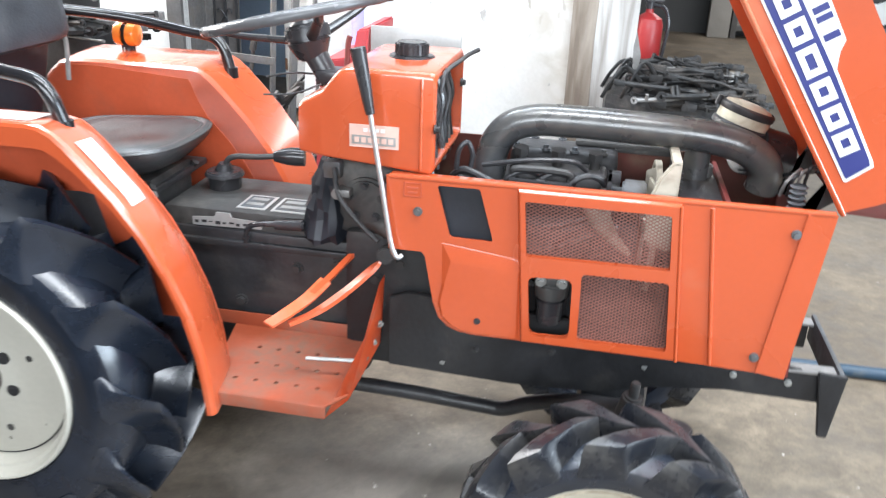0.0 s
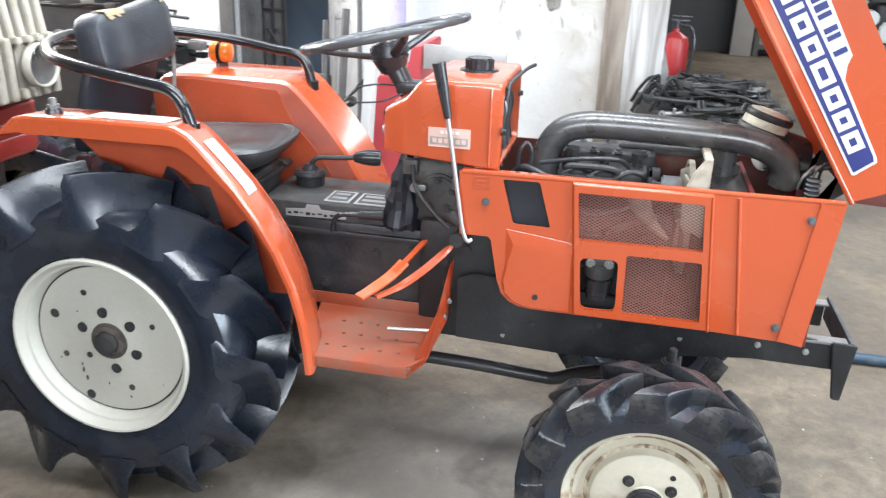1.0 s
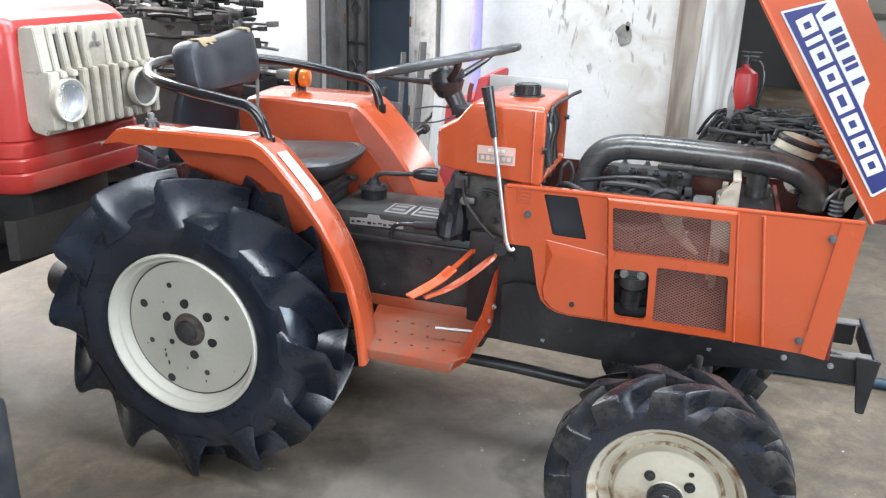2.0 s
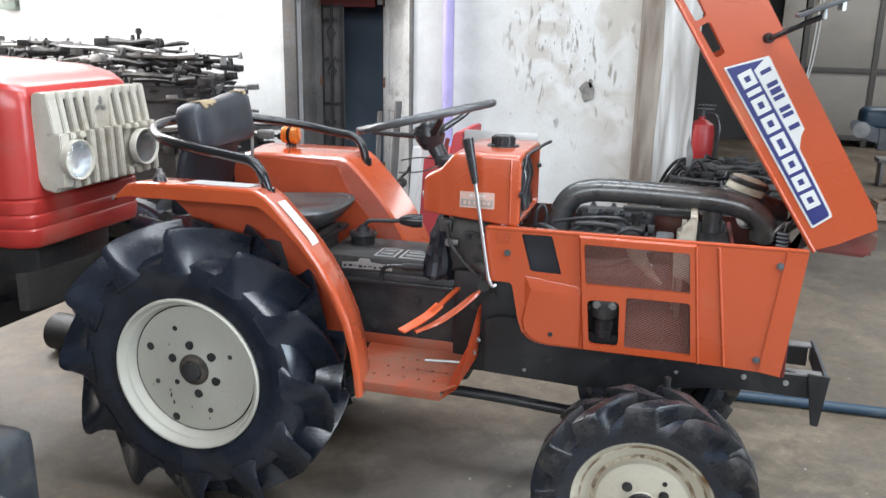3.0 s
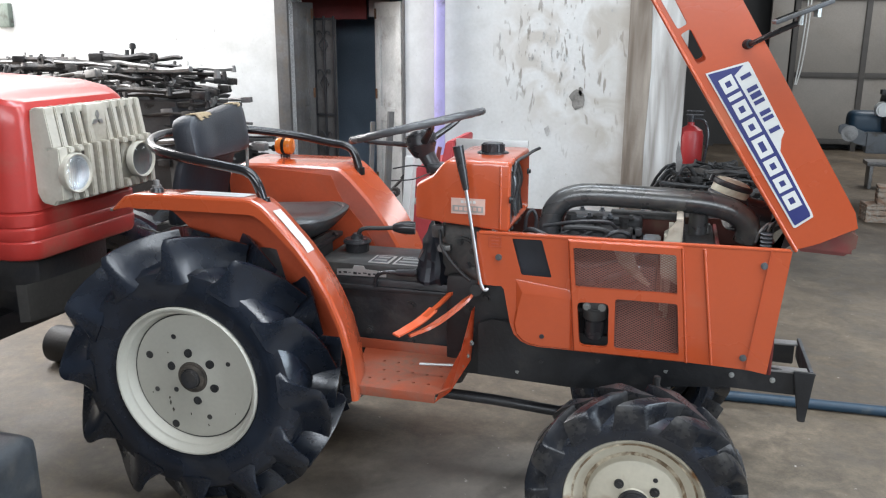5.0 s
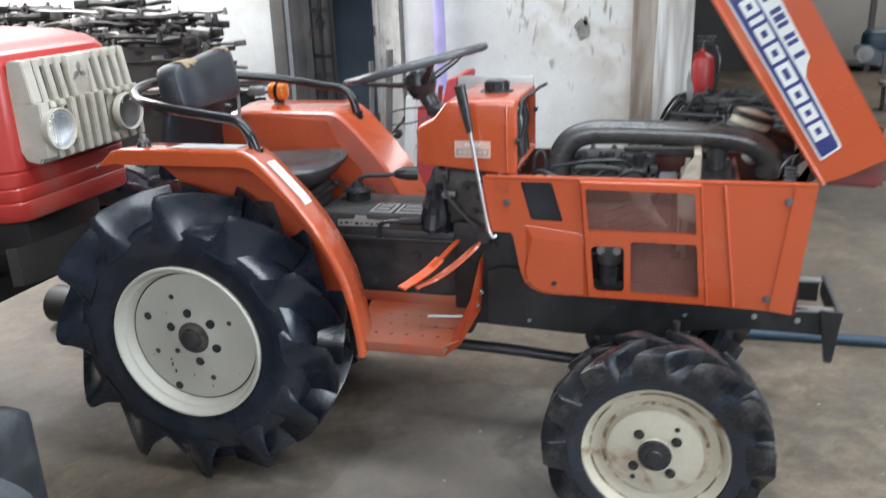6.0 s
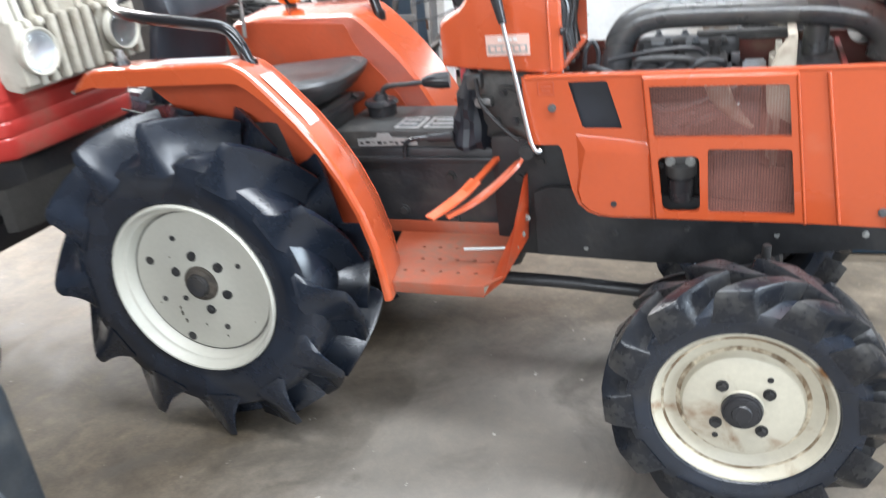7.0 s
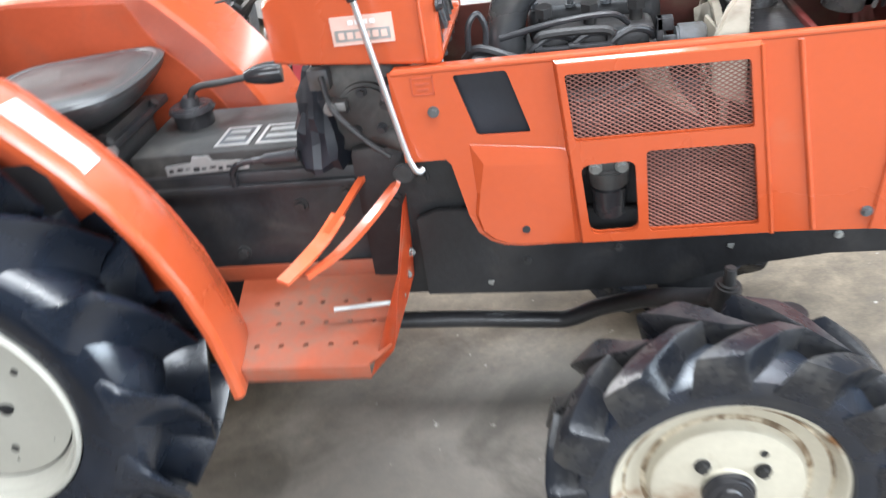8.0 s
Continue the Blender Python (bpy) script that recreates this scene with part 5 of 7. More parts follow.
def strips(bm, x0, x1, z0, z1, y, pitch, ang, w):
    """Wires of expanded metal, slanted by +-ang, cut to the opening."""
    cx, cz = (x0 + x1) / 2, (z0 + z1) / 2
    for sg in (-1, 1):
        d = Vector((math.cos(ang), sg * math.sin(ang)))
        nrm = Vector((-d.y, d.x))
        reach = abs((x1 - x0) / 2 * nrm.x) + abs((z1 - z0) / 2 * nrm.y)
        k = -int(reach / pitch)
        while k * pitch < reach:
            o = Vector((cx, cz)) + nrm * (k * pitch)
            lo, hi = -9.0, 9.0
            for q, a, b in ((0, x0, x1), (1, z0, z1)):
                ta, tb = (a - o[q]) / d[q], (b - o[q]) / d[q]
                lo, hi = max(lo, min(ta, tb)), min(hi, max(ta, tb))
            k += 1
            if hi - lo < 0.004:
                continue
            p, e, h = o + d * lo, o + d * hi, nrm * w / 2
            yy = y + sg * 0.0006
            vs = [bm.verts.new((v.x, yv, v.y)) for yv in (yy - 0.0008, yy + 0.0008) for v in (p - h, p + h, e + h, e - h)]
            for f in ((0, 1, 2, 3), (7, 6, 5, 4), (0, 4, 5, 1), (1, 5, 6, 2), (2, 6, 7, 3), (3, 7, 4, 0)):
                bm.faces.new([vs[i] for i in f])


def inset(pts, d):
    """The outline moved inwards by d; pts run clockwise in x, z."""
    out = []
    for k, p in enumerate(pts):
        a, b = Vector(pts[k - 1]), Vector(pts[(k + 1) % len(pts)])
        p = Vector(p)
        u, v = (p - a).normalized(), (b - p).normalized()
        nu, nv = Vector((u.y, -u.x)), Vector((v.y, -v.x))
        m = (nu + nv).normalized()
        q = p + m * (d / max(0.35, m.dot(nu)))
        out.append((q.x, q.y))
    return out


def raised(bm, outer, d, y0, y1, holes=()):
    """A pressed field: sloping edges from outer at y0 up to a smaller outline at y1."""
    q = 1 if y1 > y0 else -1
    levels = [(0.0, y0 - q * 0.001), (0.25, y0 + 0.12 * (y1 - y0)), (0.75, y0 + 0.88 * (y1 - y0)), (1.0, y1)]
    rows = [[bm.verts.new((x, y, z)) for x, z in inset(outer, d * f)] for f, y in levels]
    n = len(outer)
    for a, b in zip(rows, rows[1:]):
        for k in range(n):
            bm.faces.new((a[k], a[(k + 1) % n], b[(k + 1) % n], b[k]))
    sheet(bm, inset(outer, d), y1, y1 - q * 0.003, holes)


def pressed(bm, outer, inner, y0, y1):
    """A pressed field whose sloping edge runs from outer at y0 to inner at y1."""
    q = 1 if y1 > y0 else -1
    blend = lambda f: [(a + (c - a) * f, b + (d - b) * f) for (a, b), (c, d) in zip(outer, inner)]
    rows = [[bm.verts.new((x, y, z)) for x, z in blend(f)] for f, y in ((0.0, y0 - q * 0.001), (0.12, y0 + 0.06 * (y1 - y0)), (0.88, y0 + 0.94 * (y1 - y0)), (1.0, y1))]
    for a, b in zip(rows, rows[1:]):
        for k in range(len(a)):
            bm.faces.new((a[k], a[(k + 1) % len(a)], b[(k + 1) % len(a)], b[k]))
    bm.faces.new(rows[-1])


def side_panel(s):
    o = s * 0.222
    bm = B()
    sheet(bm, PANEL, o, o - s * 0.004, (W1, W2, W3, W4))
    # rolled top edge, raised mesh field, raised lower field and the wedge-shaped fold
    tube(bm, [(0.772, o - s * 0.004, 0.8055), (1.2, o - s * 0.004, 0.8085), (1.556, o - s * 0.004, 0.811)], 0.0055, 12, 2)
    box(bm, (0.772, min(o - s * 0.004, o - s * 0.03), 0.805), (1.513, max(o - s * 0.004, o - s * 0.03), 0.8085), 0.001)
    raised(bm, [(1.010, 0.8075), (1.303, 0.8085), (1.334, 0.494), (1.036, 0.495)], 0.007, o, o + s * 0.010, (W2, W3, W4))
    pressed(bm, [(0.874, 0.688), (1.012, 0.670), (1.030, 0.664), (1.034, 0.4985), (0.945, 0.4985), (0.917, 0.502), (0.896, 0.511), (0.879, 0.530), (0.872, 0.560), (0.878, 0.60)],
            [(0.898, 0.645), (1.010, 0.640), (1.024, 0.637), (1.028, 0.5025), (0.948, 0.5025), (0.921, 0.506), (0.901, 0.5145), (0.884, 0.532), (0.878, 0.560), (0.885, 0.60)], o, o + s * 0.0048)
    # rolled ridges beside the mesh field and along the fold
    tube(bm, [(1.3005, o + s * 0.0085, 0.803), (1.316, o + s * 0.0085, 0.65), (1.3315, o + s * 0.0085, 0.498)], 0.0032, 10, 3)
    tube(bm, [(1.354, o + s * 0.0005, 0.803), (1.374, o + s * 0.0005, 0.65), (1.394, o + s * 0.0005, 0.497)], 0.0042, 10, 3)
    pn = part("side_panel", bm, "orange", tr, "orange engine side panel with cut-outs", 7)
    # front flap beyond the fold line
    bm = B()
    sheet(bm, [(1.514, 0.810), (1.560, 0.811), (1.530, 0.484), (1.480, 0.491)], o, o - s * 0.004)
    sheet(bm, [(1.510, 0.810), (1.515, 0.810), (1.481, 0.491), (1.476, 0.491)], o - s * 0.001, o + s * 0.004, bevel=0.0015)
    part("front_flap", bm, "orange", pn)
    for (x0, x1, z0, z1) in ((1.024, 1.302, 0.674, 0.789), (1.138, 1.316, 0.511, 0.659)):
        bm = B()
        strips(bm, x0, x1, z0, z1, o - s * 0.008, 0.0058, radians(31), 0.0015)
        part("mesh_grille", bm, "mesh", pn, "fine expanded metal mesh")
    for x, z, m in ((1.499, 0.770, "cast"), (1.470, 0.523, "cast"), (0.828, 0.742, "cast")):
        bm = B()
        bolt(bm, (x, o, z), (0, s, 0), 0.006, 0.008)
        part("screw", bm, m, pn)
    bm = B()
    cyl(bm, (0.952, o + s * 0.0040, 0.530), (0.952, o + s * 0.0068, 0.530), 0.0065, n=14)
    part("rubber_plug", bm, "iron", pn)
    return pn


near = side_panel(-1)
# Far panel: engine bay shade is put into its orange.
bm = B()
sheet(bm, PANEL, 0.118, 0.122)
part("side_panel", bm, "orange_shade", tr, "orange far side panel darkened for shade")
# Dark sheet added behind the first cut-out to stand for shade inside.
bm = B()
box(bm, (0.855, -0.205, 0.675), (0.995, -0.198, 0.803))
part("cutout_shade", bm, "blue_black", near)
# printed warning sign beside the lever: plain dark lines
for x0, x1, z0, z1 in ((0.800, 0.834, 0.796, 0.7975), (0.800, 0.8015, 0.770, 0.7975), (0.8325, 0.834, 0.770, 0.7975), (0.800, 0.834, 0.770, 0.7715), (0.806, 0.828, 0.786, 0.789), (0.808, 0.826, 0.777, 0.780)):
    bm = B()
    box(bm, (x0, -0.2232, z0), (x1, -0.2222, z1))
    part("print_bar", bm, "decal_orange", near)

# ---- engine bay ----
bm = B()
box(bm, (0.90, -0.12, 0.45), (1.24, 0.12, 0.72), 0.015)
en = part("engine", bm, "engine_black", tr, "dusty dark diesel engine")
for k in range(5):
    bm = B()
    box(bm, (0.93 + k * 0.055, -0.135, 0.52), (0.955 + k * 0.055, -0.118, 0.70), 0.004)
    part("rib", bm, "engine_black", en)
bm = B()
box(bm, (0.92, -0.09, 0.715), (1.20, 0.10, 0.765), 0.02, seg=3)
part("cylinder_head", bm, "engine_black", en)
bm = B()
box(bm, (0.99, -0.10, 0.765), (1.17, -0.02, 0.805), 0.012, seg=3)
box(bm, (0.97, 0.0, 0.76), (1.19, 0.10, 0.82), 0.02, seg=3)
part("rocker_cover", bm, "engine_black", en)
for k in range(3):
    bm = B()
    tube(bm, [(0.985 + k * 0.06, -0.12, 0.755), (0.98 + k * 0.06, -0.128, 0.79), (1.01 + k * 0.06, -0.125, 0.81), (1.04 + k * 0.06, -0.11, 0.80), (1.05 + k * 0.06, -0.09, 0.77)], 0.006, 8)
    part("injector_pipe", bm, "iron", en)
bm = B()
tube(bm, [(0.93, -0.11, 0.81), (1.02, -0.12, 0.83), (1.10, -0.11, 0.832), (1.13, -0.09, 0.81)], 0.005, 8)
tube(bm, [(0.87, -0.10, 0.78), (0.90, -0.12, 0.80), (0.98, -0.13, 0.775), (1.06, -0.13, 0.78)], 0.007, 8)
part("fuel_pipe", bm, "iron", en)
for k in range(3):
    x = 1.0 + k * 0.072
    bm = B()
    cyl(bm, (x, -0.055, 0.80), (x, -0.062, 0.835), 0.011, 0.009, 12, 0.002)
    cyl(bm, (x, -0.06, 0.825), (x, -0.062, 0.84), 0.015, n=6)
    part("injector", bm, "iron_dusty", en)
for k in range(8):
    bm = B()
    bolt(bm, (0.985 + k * 0.029, 0.005 + 0.085 * (k % 2), 0.818), (0, 0, 1), 0.006, 0.012)
    part("bolt", bm, "cast", en)
for k in range(4):
    bm = B()
    z = 0.60 + 0.04 * k
    tube(bm, [(0.90, -0.14, z), (0.98, -0.16, z + 0.03), (1.06, -0.155, z - 0.01), (1.20, -0.14, z + 0.04)], 0.007, 8)
    part("hose_run", bm, "iron" if k % 2 else "hose", en)
bm = B()
tube(bm, [(0.99, -0.125, 0.80), (1.0, -0.13, 0.815), (1.09, -0.13, 0.815), (1.10, -0.125, 0.80), (1.09, -0.13, 0.785), (1.0, -0.13, 0.785), (0.99, -0.125, 0.80)], 0.007, 8)
part("manifold_loop", bm, "iron_dusty", en)
bm = B()
tube(bm, [(0.88, -0.12, 0.80), (0.885, -0.125, 0.84), (0.90, -0.12, 0.855), (0.91, -0.115, 0.83), (0.905, -0.11, 0.79)], 0.005, 8)
cyl(bm, (0.885, -0.11, 0.775), (0.925, -0.11, 0.78), 0.018, n=14, bevel=0.003)
part("thermostat_pipe", bm, "iron", en)
bm = B()
box(bm, (1.035, -0.14, 0.775), (1.055, -0.125, 0.80), 0.003)
box(bm, (0.985, -0.14, 0.785), (1.10, -0.13, 0.797), 0.003)
part("linkage", bm, "iron", en)
bm = B()
box(bm, (1.17, -0.12, 0.76), (1.18, -0.10, 0.82), 0.002)
box(bm, (1.17, -0.12, 0.80), (1.195, -0.10, 0.82), 0.002)
part("linkage", bm, "iron", en)
bm = B()
cyl(bm, (1.20, -0.10, 0.775), (1.245, -0.10, 0.775), 0.028, 0.028, 20, 0.004)
cyl(bm, (1.16, -0.10, 0.775), (1.20, -0.10, 0.775), 0.012, n=14)
part("alternator", bm, "cast", en)
# beige fan shroud, radiator and dull red bulkhead
bm = B()
sheet(bm, [(1.250, 0.70), (1.300, 0.68), (1.300, 0.858), (1.288, 0.862), (1.266, 0.83), (1.246, 0.78)], -0.15, -0.135, bevel=0.004)
sheet(bm, [(1.255, 0.50), (1.300, 0.50), (1.300, 0.862), (1.29, 0.862), (1.27, 0.83)], 0.135, 0.15, bevel=0.004)
box(bm, (1.282, -0.15, 0.850), (1.300, 0.15, 0.862), 0.004)
part("fan_shroud", bm, "beige", tr, "beige plastic fan shroud")
bm = B()
lathe(bm, [(0.0, 0.125), (0.006, 0.13), (0.006, 0.135), (-0.006, 0.135), (-0.006, 0.125)], (1.27, 0.0, 0.68), 36, axis="x", closed=True)
fan = part("fan", bm, "beige", tr)
for k in range(6):
    bm = B()
    box(bm, (-0.003, 0.02, -0.025), (0.003, 0.12, 0.025), 0.002, m=Matrix.Translation((1.265, 0, 0.68)) @ Matrix.Rotation(radians(60 * k), 4, "X") @ Matrix.Rotation(radians(25), 4, "Y"))
    part("fan_blade", bm, "beige", fan)
bm = B()
tube(bm, [(1.148, -0.17, 0.782), (1.154, -0.17, 0.765), (1.166, -0.172, 0.742), (1.19, -0.175, 0.712), (1.225, -0.175, 0.682)], lambda t: 0.010 + 0.012 * min(1, t / 0.1) if t < 0.45 else 0.022 - 0.032 * (t - 0.45), 14, 5)
part("fan_belt_guard", bm, "beige", tr, "beige belt guard behind the mesh")
bm = B()
box(bm, (1.304, -0.16, 0.48), (1.385, 0.16, 0.790), 0.008)
rd = part("radiator", bm, "iron", tr, "black radiator")
bm = B()
for k in range(46):
    box(bm, (1.3005, -0.15, 0.50 + k * 0.0075), (1.304, 0.15, 0.503 + k * 0.0075))
tagged(part("fin_pack", bm, "iron_dusty", rd), kind="stuff")
bm = B()
cyl(bm, (1.355, 0.02, 0.788), (1.355, 0.02, 0.815), 0.022, 0.022, 20, 0.003)
part("radiator_cap", bm, "zinc", rd)
bm = B()
box(bm, (1.385, -0.195, 0.50), (1.395, 0.195, 0.795), 0.003)
box(bm, (1.395, 0.15, 0.50), (1.545, 0.158, 0.79), 0.003)
box(bm, (1.535, -0.19, 0.47), (1.545, 0.19, 0.78), 0.003)
part("bulkhead", bm, "red_dark", tr, "dull red inner bulkhead")
bm = B()
box(bm, (1.405, -0.14, 0.49), (1.525, 0.10, 0.70), 0.008)
box(bm, (1.42, -0.12, 0.70), (1.44, -0.10, 0.715), 0.003)
part("battery", bm, "plastic", tr, "black battery")
bm = B()
box(bm, (1.02, 0.075, 0.806), (1.30, 0.090, 0.820), 0.003)
box(bm, (1.10, 0.05, 0.822), (1.29, 0.07, 0.832), 0.003)
part("far_bracket", bm, "cover", tr)
# fuel filter behind the round-cornered cut-out
bm = B()
box(bm, (1.055, -0.20, 0.605), (1.12, -0.155, 0.63), 0.006)
cyl(bm, (1.087, -0.18, 0.58), (1.087, -0.18, 0.612), 0.032, 0.034, 24, 0.004)
ft = part("fuel_filter", bm, "cover", tr, "cast fuel filter head over a bowl")
bm = B()
cyl(bm, (1.087, -0.18, 0.523), (1.087, -0.18, 0.58), 0.024, 0.029, 24, 0.005)
part("filter_bowl", bm, "plastic", ft)
bm = B()
for q in (-1, 1):
    bolt(bm, (1.087 + q * 0.02, -0.20, 0.618), (0, -1, 0), 0.007, 0.012)
part("union_bolt", bm, "zinc", ft)

# intake hose and air cleaner
HOSE = [(0.932, -0.03, 0.700), (0.934, -0.03, 0.782), (0.944, -0.03, 0.834), (0.972, -0.03, 0.870), (1.015, -0.03, 0.886), (1.07, -0.03, 0.890), (1.18, -0.03, 0.889), (1.33, -0.03, 0.884), (1.405, -0.03, 0.872), (1.452, -0.025, 0.847), (1.470, -0.02, 0.817), (1.466, -0.015, 0.782)]
bm = B()
tube(bm, HOSE, lambda t: 0.032 + (0.002 if t < 0.12 else 0.0), 20, 8)
hs = part("intake_hose", bm, "hose", tr, "thick dusty black rubber intake hose")
bm = B()
cyl(bm, (1.338, 0.005, 0.70), (1.342, 0.005, 0.862), 0.027, 0.025, 20, 0.004)
part("radiator_hose", bm, "hose", tr)
bm = B()
cyl(bm, (1.43, 0.02, 0.855), (1.505, 0.07, 0.825), 0.052, 0.052, 32, 0.006)
ac = part("air_cleaner", bm, "plastic", tr, "black air cleaner with cream end cap")
bm = B()
AX = Matrix.Translation((1.422, 0.03, 0.918)) @ Matrix.Rotation(radians(17), 4, "Y") @ Matrix.Rotation(radians(-3), 4, "X")
lathe(bm, [(0.022, 0.0005), (0.022, 0.030), (0.018, 0.044), (0.012, 0.050), (-0.03, 0.052)], (0, 0, 0), 32, axis="z")
bmesh.ops.transform(bm, matrix=AX, verts=bm.verts)
part("end_cap", bm, "cap", ac, "cream air cleaner cap")
bm = B()
lathe(bm, [(0.0, 0.0515), (0.004, 0.0545), (0.012, 0.0545), (0.016, 0.0505)], (0, 0, 0), 32, axis="z")
lathe(bm, [(-0.034, 0.0525), (-0.030, 0.056), (-0.022, 0.056), (-0.018, 0.0525)], (0, 0, 0), 32, axis="z")
cyl(bm, (-0.058, 0, 0.0), (-0.058, 0, 0.018), 0.006, n=8)
bmesh.ops.transform(bm, matrix=AX, verts=bm.verts)
part("clamp_band", bm, "iron", ac)
for k in range(4):
    bm = B()
    x = 1.485 + 0.012 * k
    tube(bm, [(x, -0.10, 0.80), (x + 0.006, -0.11, 0.83 + 0.01 * k), (x + 0.03, -0.09, 0.85), (x + 0.04 - 0.02 * k, -0.03, 0.82), (1.50, 0.02, 0.79)], 0.0032, 6)
    part("cable", bm, "iron" if k % 2 else "scrap_pale", tr)
bm = B()
for k in range(7):
    lathe(bm, [(k * 0.010 - 0.003, 0.012), (k * 0.010, 0.016), (k * 0.010 + 0.003, 0.012)], (1.505, -0.15, 0.775), 14, axis="z")
part("spring", bm, "cast", tr, "bright coil spring")

# ---- dashboard cowl ----
bm = B()


def section(x, w, z0, z1, r):
    """Rounded upright section of the cowl across the tractor."""
    row = []
    for cy, cz, a0 in ((-1, 1, 180), (1, 1, 90), (1, -1, 0), (-1, -1, -90)):
        rr = min(r if cz > 0 else 0.5 * r, 0.45 * (z1 - z0))
        for k in range(5):
            a = radians(a0 - 22.5 * k)
            row.append(bm.verts.new((x, -0.05 + cy * (w - rr) + rr * math.cos(a), (z1 if cz > 0 else z0) - cz * rr + rr * math.sin(a))))
    return row


TOPS = [(0.5875, 0.914), (0.589, 0.924), (0.598, 0.932), (0.631, 0.949), (0.637, 0.953), (0.655, 0.976), (0.667, 0.989), (0.680, 0.995), (0.70, 0.9965), (0.80, 0.9975), (0.840, 0.9975)]
secs = []
for x, z in TOPS:
    w = 0.152 - 0.010 * max(0, (0.62 - x) / 0.04)
    secs.append(section(x, w, 0.829 - 0.022 * (x - 0.59) / 0.255 + (0.004 if x < 0.589 else 0), z, 0.014))
for x, d in ((0.846, 0.002), (0.8495, 0.006), (0.851, 0.011), (0.8495, 0.0145), (0.844, 0.016), (0.810, 0.017)):
    secs.append(section(x, 0.152 - d, 0.807 + d, 0.9975 - d, 0.014))
for a, b in zip(secs, secs[1:]):
    for k in range(20):
        bm.faces.new((a[k], a[(k + 1) % 20], b[(k + 1) % 20], b[k]))
bm.faces.new(secs[0])
bm.faces.new(secs[-1])
cw = part("cowl", bm, "orange", tr, "orange dashboard cowl over the fuel tank", 22)
# upright bead near the back edge
bm = B()
tube(bm, [(0.826, -0.2018, 0.815), (0.826, -0.2025, 0.83), (0.825, -0.2025, 0.96), (0.825, -0.2005, 0.985)], 0.0032, 8, 3)
part("bead", bm, "orange", cw)
bm = B()
box(bm, (0.8105, -0.188, 0.822), (0.820, 0.088, 0.982), 0.001)
wp = part("firewall", bm, "iron", cw)
for k in range(8):
    bm = B()
    y = -0.165 + 0.030 * k + rng.uniform(-0.006, 0.006)
    tube(bm, [(0.822, y, 0.972), (0.838, y + rng.uniform(-0.012, 0.012), 0.92), (0.832, y + rng.uniform(-0.012, 0.012), 0.87), (0.842, y + rng.uniform(-0.012, 0.012), 0.80)], rng.uniform(0.004, 0.008), 8, 5)
    part("wiring", bm, "iron" if k % 3 else "hose", wp)
# dusty panel with rounded corners in the back of the cowl
bm = B()
sheet(bm, rounded([(-0.172, 0.845), (-0.172, 0.945), (-0.02, 0.955), (-0.02, 0.845)], 0.03), 0, 0.006)
for v in bm.verts:
    v.co = Vector((0.826 + v.co.y, v.co.x, v.co.z))
part("back_panel", bm, "iron_dusty", cw)
bm = B()
cyl(bm, (0.770, -0.045, 0.993), (0.770, -0.045, 1.001), 0.047, 0.044, 28, 0.002)
cyl(bm, (0.770, -0.045, 0.999), (0.770, -0.045, 1.026), 0.032, 0.031, 28, 0.003)
fc = part("fuel_cap", bm, "plastic", cw, "black plastic fuel cap")
bm = B()
for k in range(20):
    a = 2 * math.pi * k / 20
    p = Vector((0.770 + 0.0318 * math.cos(a), -0.045 + 0.0318 * math.sin(a), 1.003))
    cyl(bm, p, p + Vector((0, 0, 0.019)), 0.0018, n=6)
part("knurling", bm, "plastic", fc)
bm = B()
tube(bm, [(0.852, -0.165, 0.955), (0.856, -0.155, 0.984), (0.858, -0.12, 0.992), (0.862, -0.02, 0.990), (0.872, 0.03, 0.996), (0.888, 0.05, 1.003)], 0.0045, 8)
part("hood_catch", bm, "iron", cw)
for y, z in ((-0.199, 0.895), (0.07, 0.93)):
    bm = B()
    bolt(bm, (0.850, y, z), (1, 0, 0), 0.006, 0.010)
    part("rubber_stop", bm, "iron", cw)
bm = B()
box(bm, (0.690, -0.2040, 0.851), (0.784, -0.2022, 0.894))
lb = part("label", bm, "decal_pale", cw, "pale sticker with unreadable print")
bm = B()
box(bm, (0.695, -0.2050, 0.857), (0.779, -0.2041, 0.874))
part("print_field", bm, "zinc", lb)
for k in range(6):
    bm = B()
    box(bm, (0.700 + k * 0.0130, -0.2057, 0.8605), (0.709 + k * 0.0130, -0.2051, 0.8705))
    part("print_bar", bm, "decal_pale", lb)
for k in range(4):
    bm = B()
    box(bm, (0.717 + k * 0.011, -0.2049, 0.881), (0.725 + k * 0.011, -0.2041, 0.888))
    part("print_bar", bm, "white", lb)
bm = B()
cyl(bm, (0.590, -0.168, 0.872), (0.577, -0.170, 0.872), 0.014, 0.012, 16, 0.003)
part("starter_switch", bm, "zinc", cw)
bm = B()
box(bm, (0.580, -0.175, 0.893), (0.590, -0.150, 0.916), 0.003)
part("switch", bm, "plastic", cw)

# steering wheel on its column
SWC, SN = Vector((0.545, -0.04, 1.066)), Vector((-0.235, 0.03, 0.97)).normalized()
ex = Vector((1, 0, 0)) - SN * SN.x
ex.normalize()
ey = SN.cross(ex)
bm = B()
ring = [SWC + 0.192 * (math.cos(a) * ex + math.sin(a) * ey) for a in [2 * math.pi * k / 48 for k in range(48)]]
rings = []
for i, p in enumerate(ring):
    rad = (p - SWC).normalized()
    grip = 0.0100 + 0.0012 * (1 if i % 2 else 0)
    rings.append([bm.verts.new(p + grip * (math.cos(a) * rad + math.sin(a) * SN)) for a in [2 * math.pi * k / 10 for k in range(10)]])
